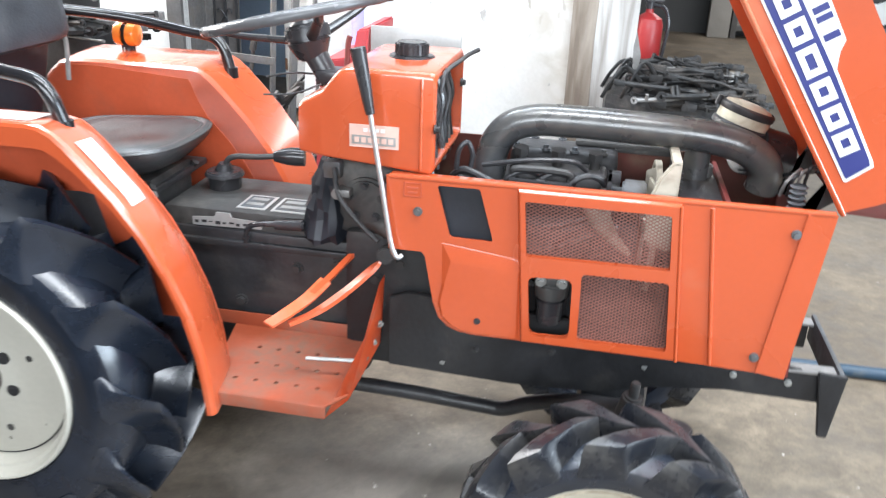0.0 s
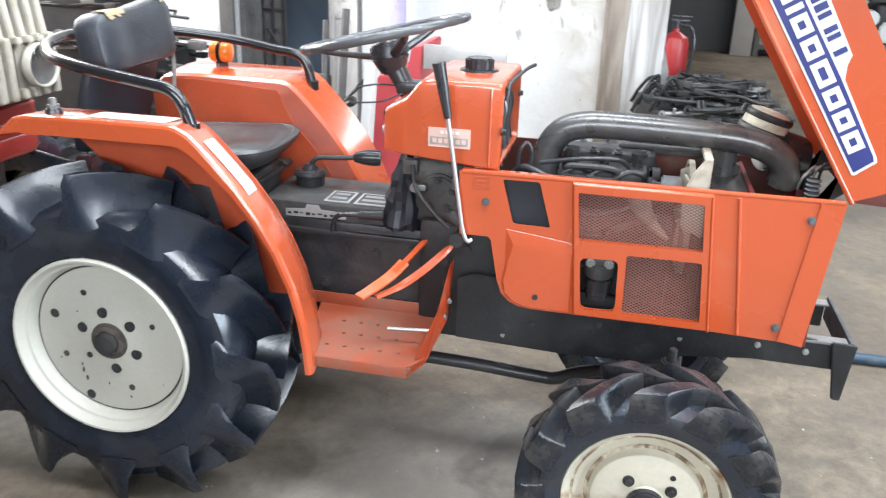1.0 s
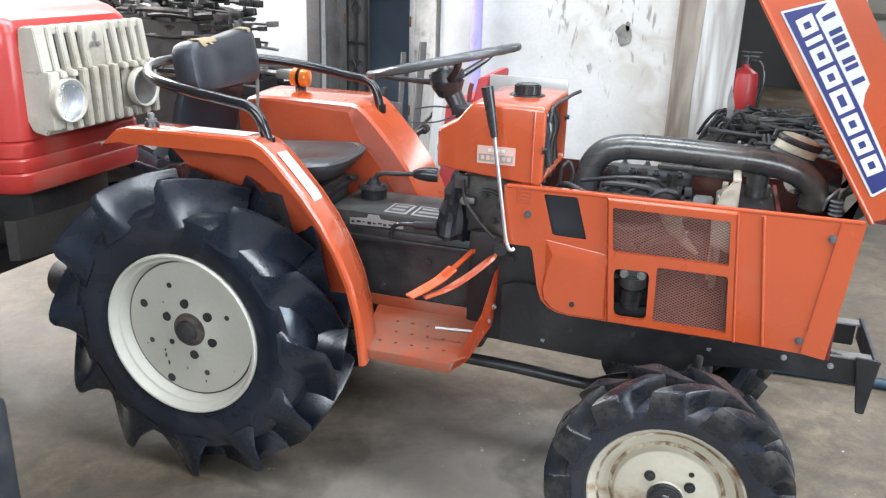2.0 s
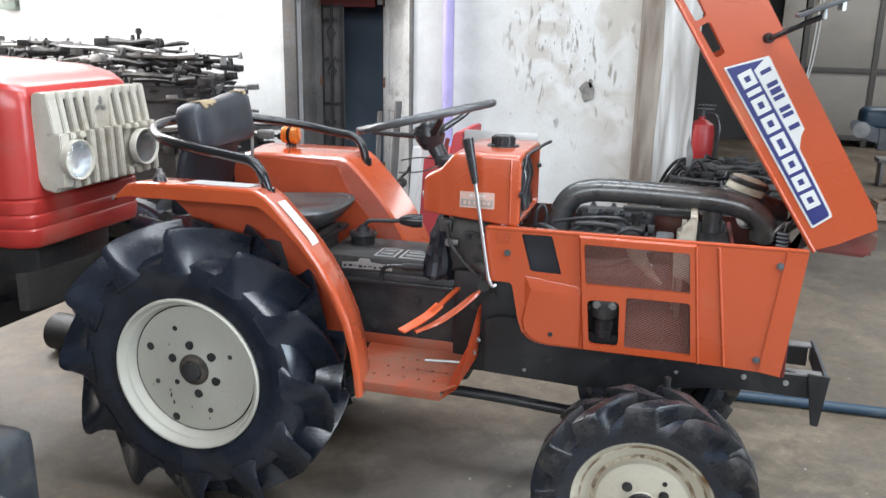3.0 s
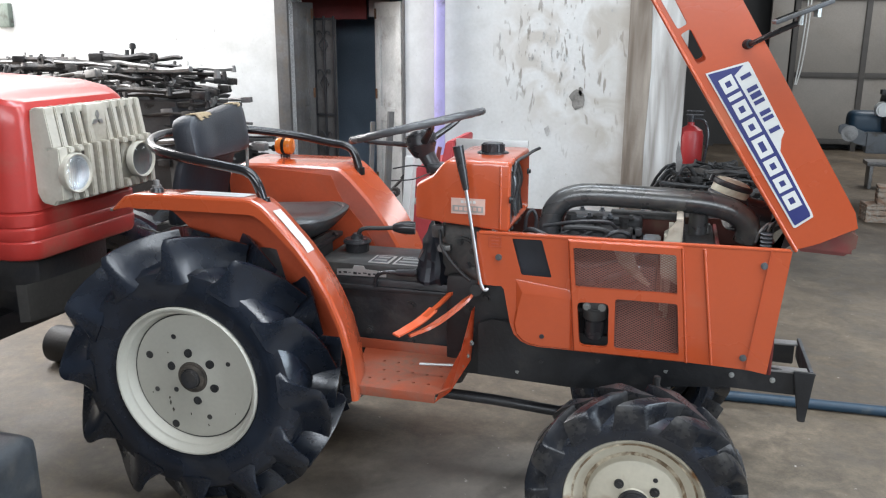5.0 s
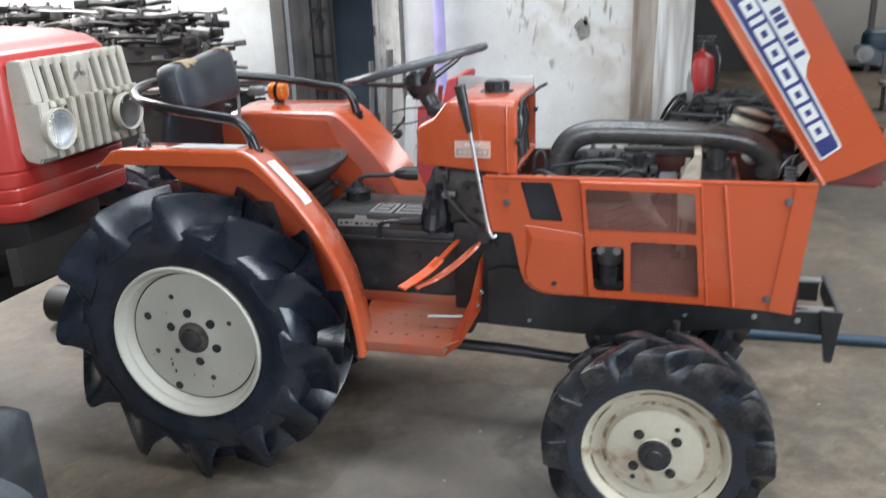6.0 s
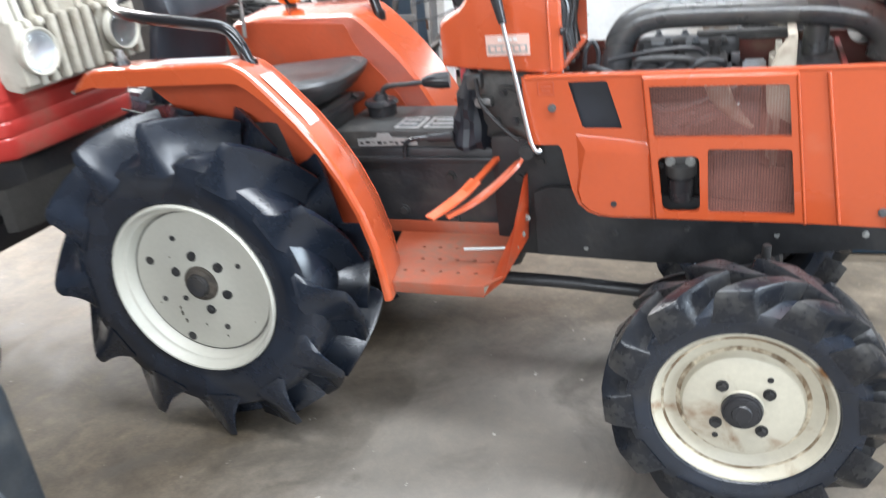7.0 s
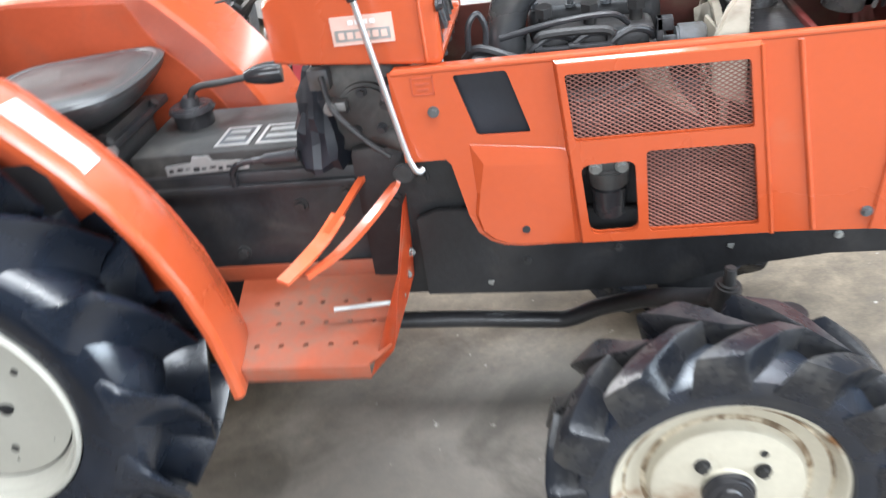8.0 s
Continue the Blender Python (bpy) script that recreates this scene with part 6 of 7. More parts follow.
for i in range(48):
    a, b = rings[i], rings[(i + 1) % 48]
    for k in range(10):
        bm.faces.new((a[k], a[(k + 1) % 10], b[(k + 1) % 10], b[k]))
sw = part("steering_wheel", bm, "rim", tr, "black three-spoke steering wheel")
hub = SWC - SN * 0.058
for a in (60, 180, 300):
    e = SWC + 0.188 * (math.cos(radians(a)) * ex + math.sin(radians(a)) * ey)
    bm = B()
    tube(bm, [hub, hub + (e - hub) * 0.45 - SN * 0.004, hub + (e - hub) * 0.8 - SN * 0.006, e], lambda t: 0.0125 - 0.005 * t, 10, 6, flat=0.7)
    part("spoke", bm, "plastic", sw)
bm = B()
cyl(bm, SWC - SN * 0.092, SWC - SN * 0.052, 0.028, 0.046, 24, 0.004)
cyl(bm, SWC - SN * 0.054, SWC - SN * 0.022, 0.047, 0.044, 24, 0.005)
cyl(bm, SWC - SN * 0.024, SWC - SN * 0.014, 0.036, 0.030, 24, 0.004)
part("wheel_hub", bm, "plastic", sw)
bm = B()
cyl(bm, SWC - SN * 0.06, (0.608, -0.05, 0.93), 0.026, 0.021, 20)
box(bm, (0.583, -0.085, 0.935), (0.633, -0.015, 0.962), 0.006)
part("steering_column", bm, "plastic", tr)
bm = B()
tube(bm, [(0.578, -0.08, 0.955), (0.548, -0.12, 0.962), (0.500, -0.13, 0.953)], 0.0022, 6)
tube(bm, [(0.598, -0.09, 0.938), (0.558, -0.13, 0.925), (0.497, -0.14, 0.920)], 0.0020, 6)
part("stalk", bm, "iron", tr)

# ---- raised bonnet ----
HP, HU, HV = Vector((1.562, 0.8116)), Vector((-0.526, 0.851)), Vector((0.851, 0.526))
hxz = lambda u, v: tuple(HP + HU * u + HV * v)
HOOD_T = 0.164


def hood_flank(s):
    o = across(s, 0.212)
    bm = B()
    out = [(0.0, 0.0), (0.765, -0.006), (0.775, 0.16), (0.76, HOOD_T + 0.004), (0.02, HOOD_T), (-0.018, HOOD_T - 0.012), (-0.012, 0.06)]
    slots = [[(0.513, 0.012), (0.596, 0.010), (0.596, 0.038), (0.513, 0.036)], [(0.610, 0.010), (0.706, 0.008), (0.706, 0.040), (0.610, 0.038)]]
    sheet(bm, [hxz(u, v) for u, v in out], o, o - s * 0.003, [rounded([hxz(u, v) for u, v in q], 0.008) for q in slots])
    return bm


bm = hood_flank(-1)
tube(bm, [(hxz(-0.006, 0.006)[0], -0.211, hxz(-0.006, 0.006)[1]), (hxz(0.4, -0.003)[0], -0.211, hxz(0.4, -0.003)[1]), (hxz(0.765, -0.006)[0], -0.211, hxz(0.765, -0.006)[1])], 0.0048, 10, 3)
hd = part("bonnet", bm, "orange", tr, "raised orange bonnet with a blue and white nameplate")
part("bonnet_far_side", hood_flank(1), "orange", hd)
bm = B()
line = [hxz(-0.018, HOOD_T - 0.012), hxz(0.02, HOOD_T), hxz(0.4, HOOD_T + 0.003), hxz(0.76, HOOD_T + 0.004), hxz(0.775, 0.155)]
sec = []
for k in range(7):
    a = math.pi / 2 * k / 6
    sec.append((-0.212 + 0.016 * (1 - math.cos(a)), 0.016 * (1 - math.sin(a))))
sec += [(-0.12, -0.006), (-0.05, -0.008), (0.02, -0.006)] + [(-0.10 - y, q) for y, q in sec[::-1]]
swept(bm, line[::-1], [(y, q) for y, q in sec], 0.003)
part("bonnet_top", bm, "orange", hd)
# dull red nose piece at the hinge
bm = B()
sheet(bm, [(1.572, 0.806), (1.692, 0.800), (1.706, 0.812), (1.709, 0.862), (1.66, 0.90), (1.56, 0.85)], -0.200, 0.100, bevel=0.010)
part("nose", bm, "red_dark", hd, "dull red lower nose")
for s in (-1, 1):
    bm = B()
    sheet(bm, [hxz(0.0, 0.02), hxz(0.05, 0.02), (1.53, 0.76), (1.50, 0.76)], across(s, 0.15) - 0.004, across(s, 0.15) + 0.004, bevel=0.002)
    part("hinge", bm, "iron", hd)
# nameplate: blue field, pale border and plain white bars
YF = -0.2125
A0, A1 = 0.078, 0.495


def plate(name, pts, y0, y1, material, owner, label=""):
    bm = B()
    sheet(bm, [hxz(u, v) for u, v in pts], y0, y1)
    return part(name, bm, material, owner, label)


npl = plate("nameplate", [(0.485, 0.018), (0.461, 0.114), (0.455, 0.1155), (0.272, 0.111), (0.259, 0.097), (0.235, 0.0825), (0.066, 0.0795), (0.055, 0.077), (0.049, 0.030), (0.052, 0.026)], YF - 0.0012, YF + 0.0002, "white", hd, "blue and white nameplate with plain bars")
plate("blue_field", [(0.480, 0.022), (0.459, 0.102), (0.447, 0.073), (0.240, 0.0775), (0.069, 0.0745), (0.060, 0.072), (0.055, 0.032), (0.058, 0.0305)], YF - 0.0020, YF - 0.0013, "blue", npl)
u = 0.455
for wd in (0.044, 0.018, 0.046, 0.046, 0.056, 0.046, 0.044, 0.046):
    a, b, v0, v1 = u, u - wd + 0.006, 0.0355, 0.0685
    bm = B()
    hole = [] if wd < 0.02 else [[hxz(p, q) for p, q in ((a - 0.012, v0 + 0.010), (a - 0.012, v1 - 0.010), (b + 0.012, v1 - 0.010), (b + 0.012, v0 + 0.010))]]
    sheet(bm, [hxz(p, q) for p, q in ((a, v0), (a, v1), (b, v1), (b, v0))], YF - 0.0028, YF - 0.0021, hole)
    part("white_bar", bm, "white", npl)
    u -= wd + 0.003
u = 0.438
for wd in (0.044, 0.014, 0.040, 0.042):
    for p, q in (((u, u - 0.010), (u - wd + 0.011, u - wd)) if wd > 0.02 else ((u, u - wd),)):
        plate("blue_bar", [(p, 0.082), (p, 0.107), (q, 0.107), (q, 0.082)], YF - 0.0020, YF - 0.0013, "blue", npl)
    u -= wd + 0.005

# rear-view mirror on a stalk
bm = B()
tube(bm, [(1.413, -0.21, 1.303), (1.425, -0.235, 1.308), (1.455, -0.27, 1.325), (1.51, -0.30, 1.352)], 0.0065, 10, 6)
cyl(bm, (1.411, -0.205, 1.303), (1.417, -0.222, 1.304), 0.014, 0.010, 16)
mr = part("mirror_arm", bm, "plastic", hd, "black mirror stalk")
MM = Matrix.Translation((1.515, -0.30, 1.375)) @ Matrix.Rotation(radians(-22), 4, "Y") @ Matrix.Rotation(radians(1), 4, "X")
bm = B()
box(bm, (-0.062, -0.04, -0.005), (0.062, 0.04, 0.005), 0.004, MM)
mh = part("mirror_head", bm, "cast", mr)
bm = B()
box(bm, (-0.057, -0.036, 0.0052), (0.057, 0.036, 0.0062), 0.0, MM)
part("mirror_glass", bm, "mirror", mh)
bm = B()
cyl(bm, (1.512, -0.30, 1.347), (1.512, -0.30, 1.371), 0.007, n=12)
cyl(bm, (1.545, -0.30, 1.364), (1.545, -0.30, 1.383), 0.009, n=6)
part("mirror_nut", bm, "zinc", mh)

# ---- the red tractor behind ----
rt = thing("red_tractor", (-1.2, -0.13, GZ), "red tractor with a cream grille parked behind", "tractor")
RY = -0.085


def red_shell(rows, material, name):
    """Bonnet rings: the plan outline pulled in by d at each height; front corners chamfered."""
    bm = B()
    plan = [(-2.6, 0.272), (-1.3, 0.272), (-0.9, 0.272), (-0.68, 0.272), (-0.615, 0.268), (-0.585, 0.258), (-0.558, 0.238), (-0.548, 0.222), (-0.545, 0.205)]
    plan = [(x, -y) for x, y in plan] + [(x, y) for x, y in plan[::-1]]
    rings = []
    for z, d, lift in rows:
        ring = []
        for x, y in plan:
            top = 1.128 + 0.035 * min(1, max(0, (-0.55 - x) / 0.10)) + 0.03 * min(1, max(0, (-0.65 - x) / 0.7))
            zz = z + lift * (top - z)
            ring.append(bm.verts.new((x - (d if x > -2 else 0), RY + y * (1 - d / 0.272), zz)))
        rings.append(ring)
    n = len(plan)
    for a, b in zip(rings, rings[1:]):
        for k in range(n):
            bm.faces.new((a[k], a[(k + 1) % n], b[(k + 1) % n], b[k]))
    bm.faces.new(rings[0])
    last = rings[-1]
    for k in range(n // 2 - 1):
        bm.faces.new((last[k], last[k + 1], last[n - 2 - k], last[n - 1 - k]))
    return part(name, bm, material, rt, "glossy red bonnet" if name == "bonnet" else "", 30)


rh = red_shell([(0.800, 0.0, 0), (0.804, 0.0, 0), (1.05, 0.002, 0), (1.05, 0.004, 0.45), (1.05, 0.010, 0.75), (1.05, 0.022, 0.92), (1.05, 0.045, 1.0)], "red", "bonnet")
lb_ = red_shell([(0.640, 0.022, 0), (0.648, 0.008, 0), (0.660, 0.003, 0), (0.700, 0.001, 0), (0.706, 0.004, 0), (0.712, 0.001, 0), (0.742, 0.0, 0), (0.748, 0.003, 0), (0.754, 0.0, 0), (0.788, 0.0, 0), (0.794, 0.004, 0), (0.799, 0.010, 0)], "red", "lower_band")
bm = B()
sheet(bm, [(-0.83, 1.06), (-0.68, 1.055), (-0.66, 1.03), (-0.69, 0.95), (-0.83, 0.94)], RY - 0.280, RY - 0.262, bevel=0.006)
part("side_recess", bm, "red", rt)
bm = B()
sheet(bm, [(-0.82, 1.04), (-0.73, 1.035), (-0.74, 0.965), (-0.82, 0.96)], RY - 0.284, RY - 0.278)
part("side_vent", bm, "cast", rt)
# grille: frame with upright slats in two tiers and two round lamps
bm = B()
sheet(bm, [(-0.555, 0.86), (-0.552, 1.05), (-0.545, 1.105), (-0.508, 1.105), (-0.492, 0.988), (-0.470, 0.980), (-0.470, 0.835), (-0.485, 0.815), (-0.535, 0.822)], RY - 0.202, RY + 0.202, bevel=0.005)
gf = part("grille", bm, "grille", rt, "aged cream plastic grille with slats")
# Dark sheet added to deepen the shade between the upper slats.
bm = B()
sheet(bm, [(-0.53, 0.99), (-0.53, 1.09), (-0.502, 1.09), (-0.4885, 0.99)], RY - 0.175, RY + 0.19)
part("gap_shade", bm, "blue_black", gf)
bm = B()
box(bm, (-0.52, RY - 0.203, 1.085), (-0.494, RY + 0.203, 1.106), 0.003)
part("top_bar", bm, "grille", gf)
# Brown sheet added for the shade between the lower slats.
bm = B()
box(bm, (-0.472, RY - 0.088, 0.832), (-0.4675, RY + 0.088, 0.984))
part("gap_shade", bm, "rust_gap_shade", gf)
# corner plate beside the upper slats
bm = B()
sheet(bm, [(-0.53, 0.985), (-0.53, 1.108), (-0.488, 1.107), (-0.470, 0.99)], RY - 0.2035, RY - 0.165, bevel=0.003)
part("corner_plate", bm, "grille", gf)
for k in range(10):
    y = RY - 0.165 + k * 0.0405
    if abs(y - RY) > 0.035:
        bm = B()
        sheet(bm, [(-0.52, 0.982), (-0.52, 1.109), (-0.488, 1.108), (-0.468, 0.985)], y + 0.005, y + 0.026, bevel=0.003)
        part("slat", bm, "grille", gf)
    # lower tier stands proud and clears the lamps
    near_lamp = min(abs(y + 0.016 - RY - 0.152), abs(y + 0.016 - RY + 0.152)) < 0.062
    for z0, z1 in (((0.826, 0.856), (0.970, 0.992)) if near_lamp else ((0.826, 0.992),)):
        bm = B()
        sheet(bm, [(-0.50, z0), (-0.50, z1), (-0.449, z1 - 0.002), (-0.445, z0 + 0.003)], y + 0.005, y + 0.026, bevel=0.003)
        part("slat", bm, "grille", gf)
bm = B()
sheet(bm, [(-0.49, 0.83), (-0.49, 0.992), (-0.450, 0.990), (-0.449, 0.835)], RY - 0.2035, RY - 0.165, bevel=0.003)
part("corner_plate", bm, "grille", gf)
# three-cornered badge as a plain shape
bm = B()
for a in (90, 210, 330):
    q = Vector((0.0135 * math.cos(radians(a)), 0.0135 * math.sin(radians(a))))
    w = Vector((-q.y, q.x)) * 0.55
    c = q * 1.0
    vs = [(c - q, ), (c + w, ), (c + q, ), (c - w, )]
    t = [bm.verts.new((-0.476 + dx, RY + v[0].x, 1.058 + v[0].y)) for dx in (0, 0.006) for v in vs]
    for f in ((0, 1, 2, 3), (7, 6, 5, 4), (0, 4, 5, 1), (1, 5, 6, 2), (2, 6, 7, 3), (3, 7, 4, 0)):
        bm.faces.new([t[i] for i in f])
part("badge", bm, "zinc", gf)
bm = B()
box(bm, (-0.50, RY - 0.040, 0.985), (-0.476, RY + 0.040, 1.106), 0.004)
part("badge_field", bm, "grille", gf)
for y in (RY - 0.152, RY + 0.152):
    bm = B()
    lathe(bm, [(-0.456, 0.0575), (-0.440, 0.0600), (-0.431, 0.0598), (-0.429, 0.0580), (-0.431, 0.0540), (-0.447, 0.0505)], (0, y, 0.912), 36, axis="x")
    hl = part("headlamp", bm, "grille", rt, "round headlamp in a cream bezel")
    bm = B()
    lathe(bm, [(-0.460, 0.0005), (-0.459, 0.018), (-0.453, 0.036), (-0.441, 0.0515)], (0, y, 0.912), 36, axis="x")
    part("reflector", bm, "reflector" if y < RY else "cover", hl)
    bm = B()
    lathe(bm, [(-0.437, 0.0525), (-0.430, 0.044), (-0.426, 0.023), (-0.425, 0.0005)], (0, y, 0.912), 36, axis="x")
    for k in range(9):
        q = -0.036 + 0.009 * k
        hgt = math.sqrt(0.043 ** 2 - q * q)
        rb_ = B()
        cyl(rb_, (-0.4325, y + q, 0.912 - hgt), (-0.4325, y + q, 0.912 + hgt), 0.0030, n=8)
        part("lens_rib", rb_, "glass", hl).visible_shadow = False
    ob = part("lens", bm, "glass", hl, "ribbed clear glass lens")
    ob.visible_shadow = False
# underside, front guard, axle and wheels of the red tractor
bm = B()
box(bm, (-2.6, RY - 0.16, 0.50), (-0.62, RY + 0.16, 0.66), 0.02)
box(bm, (-0.90, RY - 0.42, 0.33), (-0.80, RY + 0.42, 0.42), 0.03)
box(bm, (-0.90, RY - 0.10, 0.40), (-0.78, RY + 0.10, 0.52), 0.02)
part("chassis", bm, "iron", rt)
bm = B()
t = bmesh.new()
pts = [(-0.56, -0.40), (-0.535, -0.385), (-0.52, -0.33), (-0.51, -0.2), (-0.50, -0.03), (-0.50, 0.10)]
rows = [[t.verts.new((x, y, z)) for x, y in pts] for z in (0.475, 0.592)]
for k in range(len(pts) - 1):
    t.faces.new((rows[0][k], rows[0][k + 1], rows[1][k + 1], rows[1][k]))
bmesh.ops.solidify(t, geom=t.faces[:], thickness=0.012)
me = bpy.data.meshes.new("tmp")
t.to_mesh(me), t.free()
bm.from_mesh(me)
bpy.data.meshes.remove(me)
part("front_guard", bm, "gate_frame", rt, "black curved front guard")
for s in (-1, 1):
    c = (-0.84, RY + s * 0.52, 0.31)
    bm = B()
    lathe(bm, [(s * 0.06, 0.17), (s * 0.065, 0.19), (s * 0.05, 0.185), (s * 0.02, 0.16), (s * 0.02, 0.0005)], c, 40)
    w = part("front_wheel", bm, "cream", rt)
    bm = B()
    lathe(bm, [(-0.07, 0.18), (-0.085, 0.23), (-0.08, 0.285), (-0.06, 0.312), (-0.045, 0.322), (-0.04, 0.308), (-0.028, 0.308), (-0.02, 0.325), (0.02, 0.325), (0.028, 0.308), (0.04, 0.308), (0.045, 0.322), (0.06, 0.312), (0.08, 0.285), (0.085, 0.23), (0.07, 0.18)], c, 64)
    for v in bm.verts:
        v.co.z = max(v.co.z, GZ + 0.002)
    part("tyre", bm, "rubber", w, "smooth black ribbed front tyre")

# the red tractor stands slightly askew
pivot, turn = Vector((-0.47, RY, GZ)), Matrix.Rotation(radians(-3.2), 4, "Z")
rt.location = pivot + turn @ (rt.location - pivot) + Vector((-0.022, 0, 0))
rt.rotation_euler = (0, 0, radians(-3.2))

# wire hoops between the two tractors
bm = B()
tube(bm, [(-0.34, -0.15, 0.735), (-0.25, -0.15, 0.718), (-0.175, -0.15, 0.717), (-0.163, -0.15, 0.712), (-0.175, -0.15, 0.705), (-0.239, -0.15, 0.681), (-0.30, -0.10, 0.66)], 0.0035, 8, 5)
part("hitch_rod", bm, "steel", tr, "bright bent steel hitch rod")
bm = B()
tube(bm, [(-0.216, -0.15, 0.715), (-0.214, -0.15, 0.727), (-0.208, -0.15, 0.735), (-0.196, -0.15, 0.741)], 0.004, 8)
part("hitch_pin", bm, "steel", tr)
bm = B()
tube(bm, [(-0.150, -0.15, 0.700), (-0.145, -0.15, 0.712), (-0.133, -0.15, 0.724)], 0.004, 8)
part("hitch_pin", bm, "steel", tr)
bm = B()
tube(bm, [(-0.37, -0.15, 0.673), (-0.285, -0.15, 0.671)], 0.003, 8)
part("hitch_pin", bm, "steel", tr)
bm = B()
sheet(bm, [(-0.317, 0.749), (-0.284, 0.781), (-0.215, 0.80), (-0.22, 0.77), (-0.29, 0.742)], -0.12, -0.08, bevel=0.008)
part("top_link_bracket", bm, "cast", tr)
bm = B()
box(bm, (-0.30, -0.12, 0.40), (-0.15, 0.12, 0.74), 0.02)
for s in (-1, 1):
    tube(bm, [(-0.16, s * 0.1, 0.72), (-0.26, s * 0.14, 0.70), (-0.34, s * 0.17, 0.55), (-0.38, s * 0.18, 0.40)], 0.018, 10)
part("lift_arm", bm, "iron_dusty", tr)

# ---- clutter ----


def bar(rng, a, b, r, material, name, label, category, group):
    """A bent forged link: swelling shank, eyes, forks or stubs at its ends and lumps between."""
    bm = B()
    a, b = Vector(a), Vector(b)
    d = b - a
    n = d.normalized()
    side = n.cross(Vector((0, 0, 1))).normalized()
    up = side.cross(n)
    bend = [Vector((rng.uniform(-0.01, 0.01), rng.uniform(-0.012, 0.012), rng.uniform(-0.009, 0.009))) for _ in range(3)]
    waves = [rng.uniform(0.75, 1.35) for _ in range(9)]
    tube(bm, [a, a + d * 0.28 + bend[0], a + d * 0.55 + bend[1], a + d * 0.8 + bend[2], b], lambda t: r * (waves[min(8, int(t * 9))] * 0.6 + 0.4), 7, 4, flat=rng.uniform(0.45, 1.0))
    for e in (a, b):
        kind = rng.random()
        if kind < 0.35:
            lathe(bm, [(-r * 0.8, r * 0.6), (-r * 0.8, r * 1.35), (r * 0.8, r * 1.35), (r * 0.8, r * 0.6)], e, 10, "y", True)
        elif kind < 0.6:
            for q in (-1, 1):
                box(bm, (-r * 2.4, -r * 0.4, -r * 1.2), (r * 2.2, r * 0.4, r * 1.2), r * 0.35, m=Matrix.Translation(e + side * q * r) @ n.to_track_quat("X", "Z").to_matrix().to_4x4())
        elif kind < 0.85:
            cyl(bm, e - up * r * 1.6, e + up * r * 1.3, r * 1.2, r * 0.8, 8)
    for _ in range(rng.randint(0, 2)):
        p = a + d * rng.uniform(0.15, 0.85)
        q = rng.uniform(1.2, 1.6)
        if rng.random() < 0.5:
            cyl(bm, p - n * r * 1.5, p + n * r * 1.5, r * q, r * q * 0.8, 9)
        else:
            cyl(bm, p, p + (up + side * rng.uniform(-0.8, 0.8)) * r * 2.2, r * 0.8, r * 0.6, 7)
    return solid(name, bm, material, label, category, group)


rng = random.Random(11)
# big heap of shafts and linkage rods behind the red tractor
def heap(rng, count, z0, z1, front, back, left, right, length, radius, label, group, pale, loose=0.36):
    """Rods laid roughly along x; right(z) is where their ends stop."""
    laid = []
    for k in range(count):
        z = z0 + (z1 - z0) * (k + rng.random()) / count
        cy = rng.uniform(front, back)
        ln = rng.uniform(*length)
        an = rng.gauss(0, 0.17)
        reach = right(z) - rng.random() ** 2 * (right(z) - left) * 0.9
        x1 = max(reach, left + 0.2)
        dz = rng.uniform(-0.022, 0.022)
        mid = (x1 - ln / 2, cy)
        under = [h for x, y, h in laid if abs(x - mid[0]) < 0.13 and abs(y - mid[1]) < 0.08 and h < z + 0.02]
        low = max(under) if under else 0.0
        if z - low > 0.06 and (z < loose or -1.5 < mid[0] < -0.9 or cy < 2.15):
            z = low + 0.03
        laid.append((*mid, z))
        bar(rng, (x1 - ln * math.cos(an), cy - ln * math.sin(an) * 0.6, z + dz), (x1, cy + ln * math.sin(an) * 0.4, z - dz), rng.uniform(*radius), "scrap_pale" if rng.random() < pale else "scrap", "scrap_rod", label, "steel rod", group)


def heap_edge(z):
    return -0.95 if z < 0.5 else (-0.95 - (z - 0.5) * 1.4 if z < 0.8 else -1.37 - max(0, z - 0.95) * 0.9)


heap(rng, 250, 0.0, 1.13, 2.06, 2.66, -3.4, heap_edge, (0.32, 0.75), (0.011, 0.021), "oily dark steel linkage rod in a heap", "rods of the scrap heap", 0.3)
heap(rng, 26, 0.98, 1.16, 2.1, 2.6, -3.4, lambda z: -1.75, (0.2, 0.5), (0.010, 0.022), "oily dark steel linkage rod in a heap", "rods of the scrap heap", 0.3)
bm = B()
box(bm, (-3.4, 2.17, GZ), (-1.62, 2.75, 0.92), 0.05)
box(bm, (-1.70, 2.14, GZ), (-1.42, 2.72, 0.62), 0.05)
box(bm, (-1.50, 2.14, GZ), (-1.12, 2.70, 0.32), 0.05)
for v in bm.verts:
    v.co += Vector((rng.uniform(-0.04, 0.04), rng.uniform(-0.04, 0.04), 0))
tagged(solid("scrap_pile", bm, "engine_black", "dark oily pile of scrap machine parts", "scrap pile"), kind="stuff")
bm = B()
cyl(bm, (-2.06, 2.33, 0.98), (-2.055, 2.33, 1.15), 0.042, 0.030, 12, 0.008)
box(bm, (-2.105, 2.30, 1.05), (-2.005, 2.36, 1.12), 0.012)
box(bm, (-2.085, 2.30, 1.10), (-2.02, 2.36, 1.16), 0.01)
cyl(bm, (-2.05, 2.33, 1.15), (-2.043, 2.33, 1.215), 0.011, n=10)
cyl(bm, (-2.043, 2.33, 1.205), (-2.042, 2.33, 1.243), 0.022, 0.018, 10, 0.005)
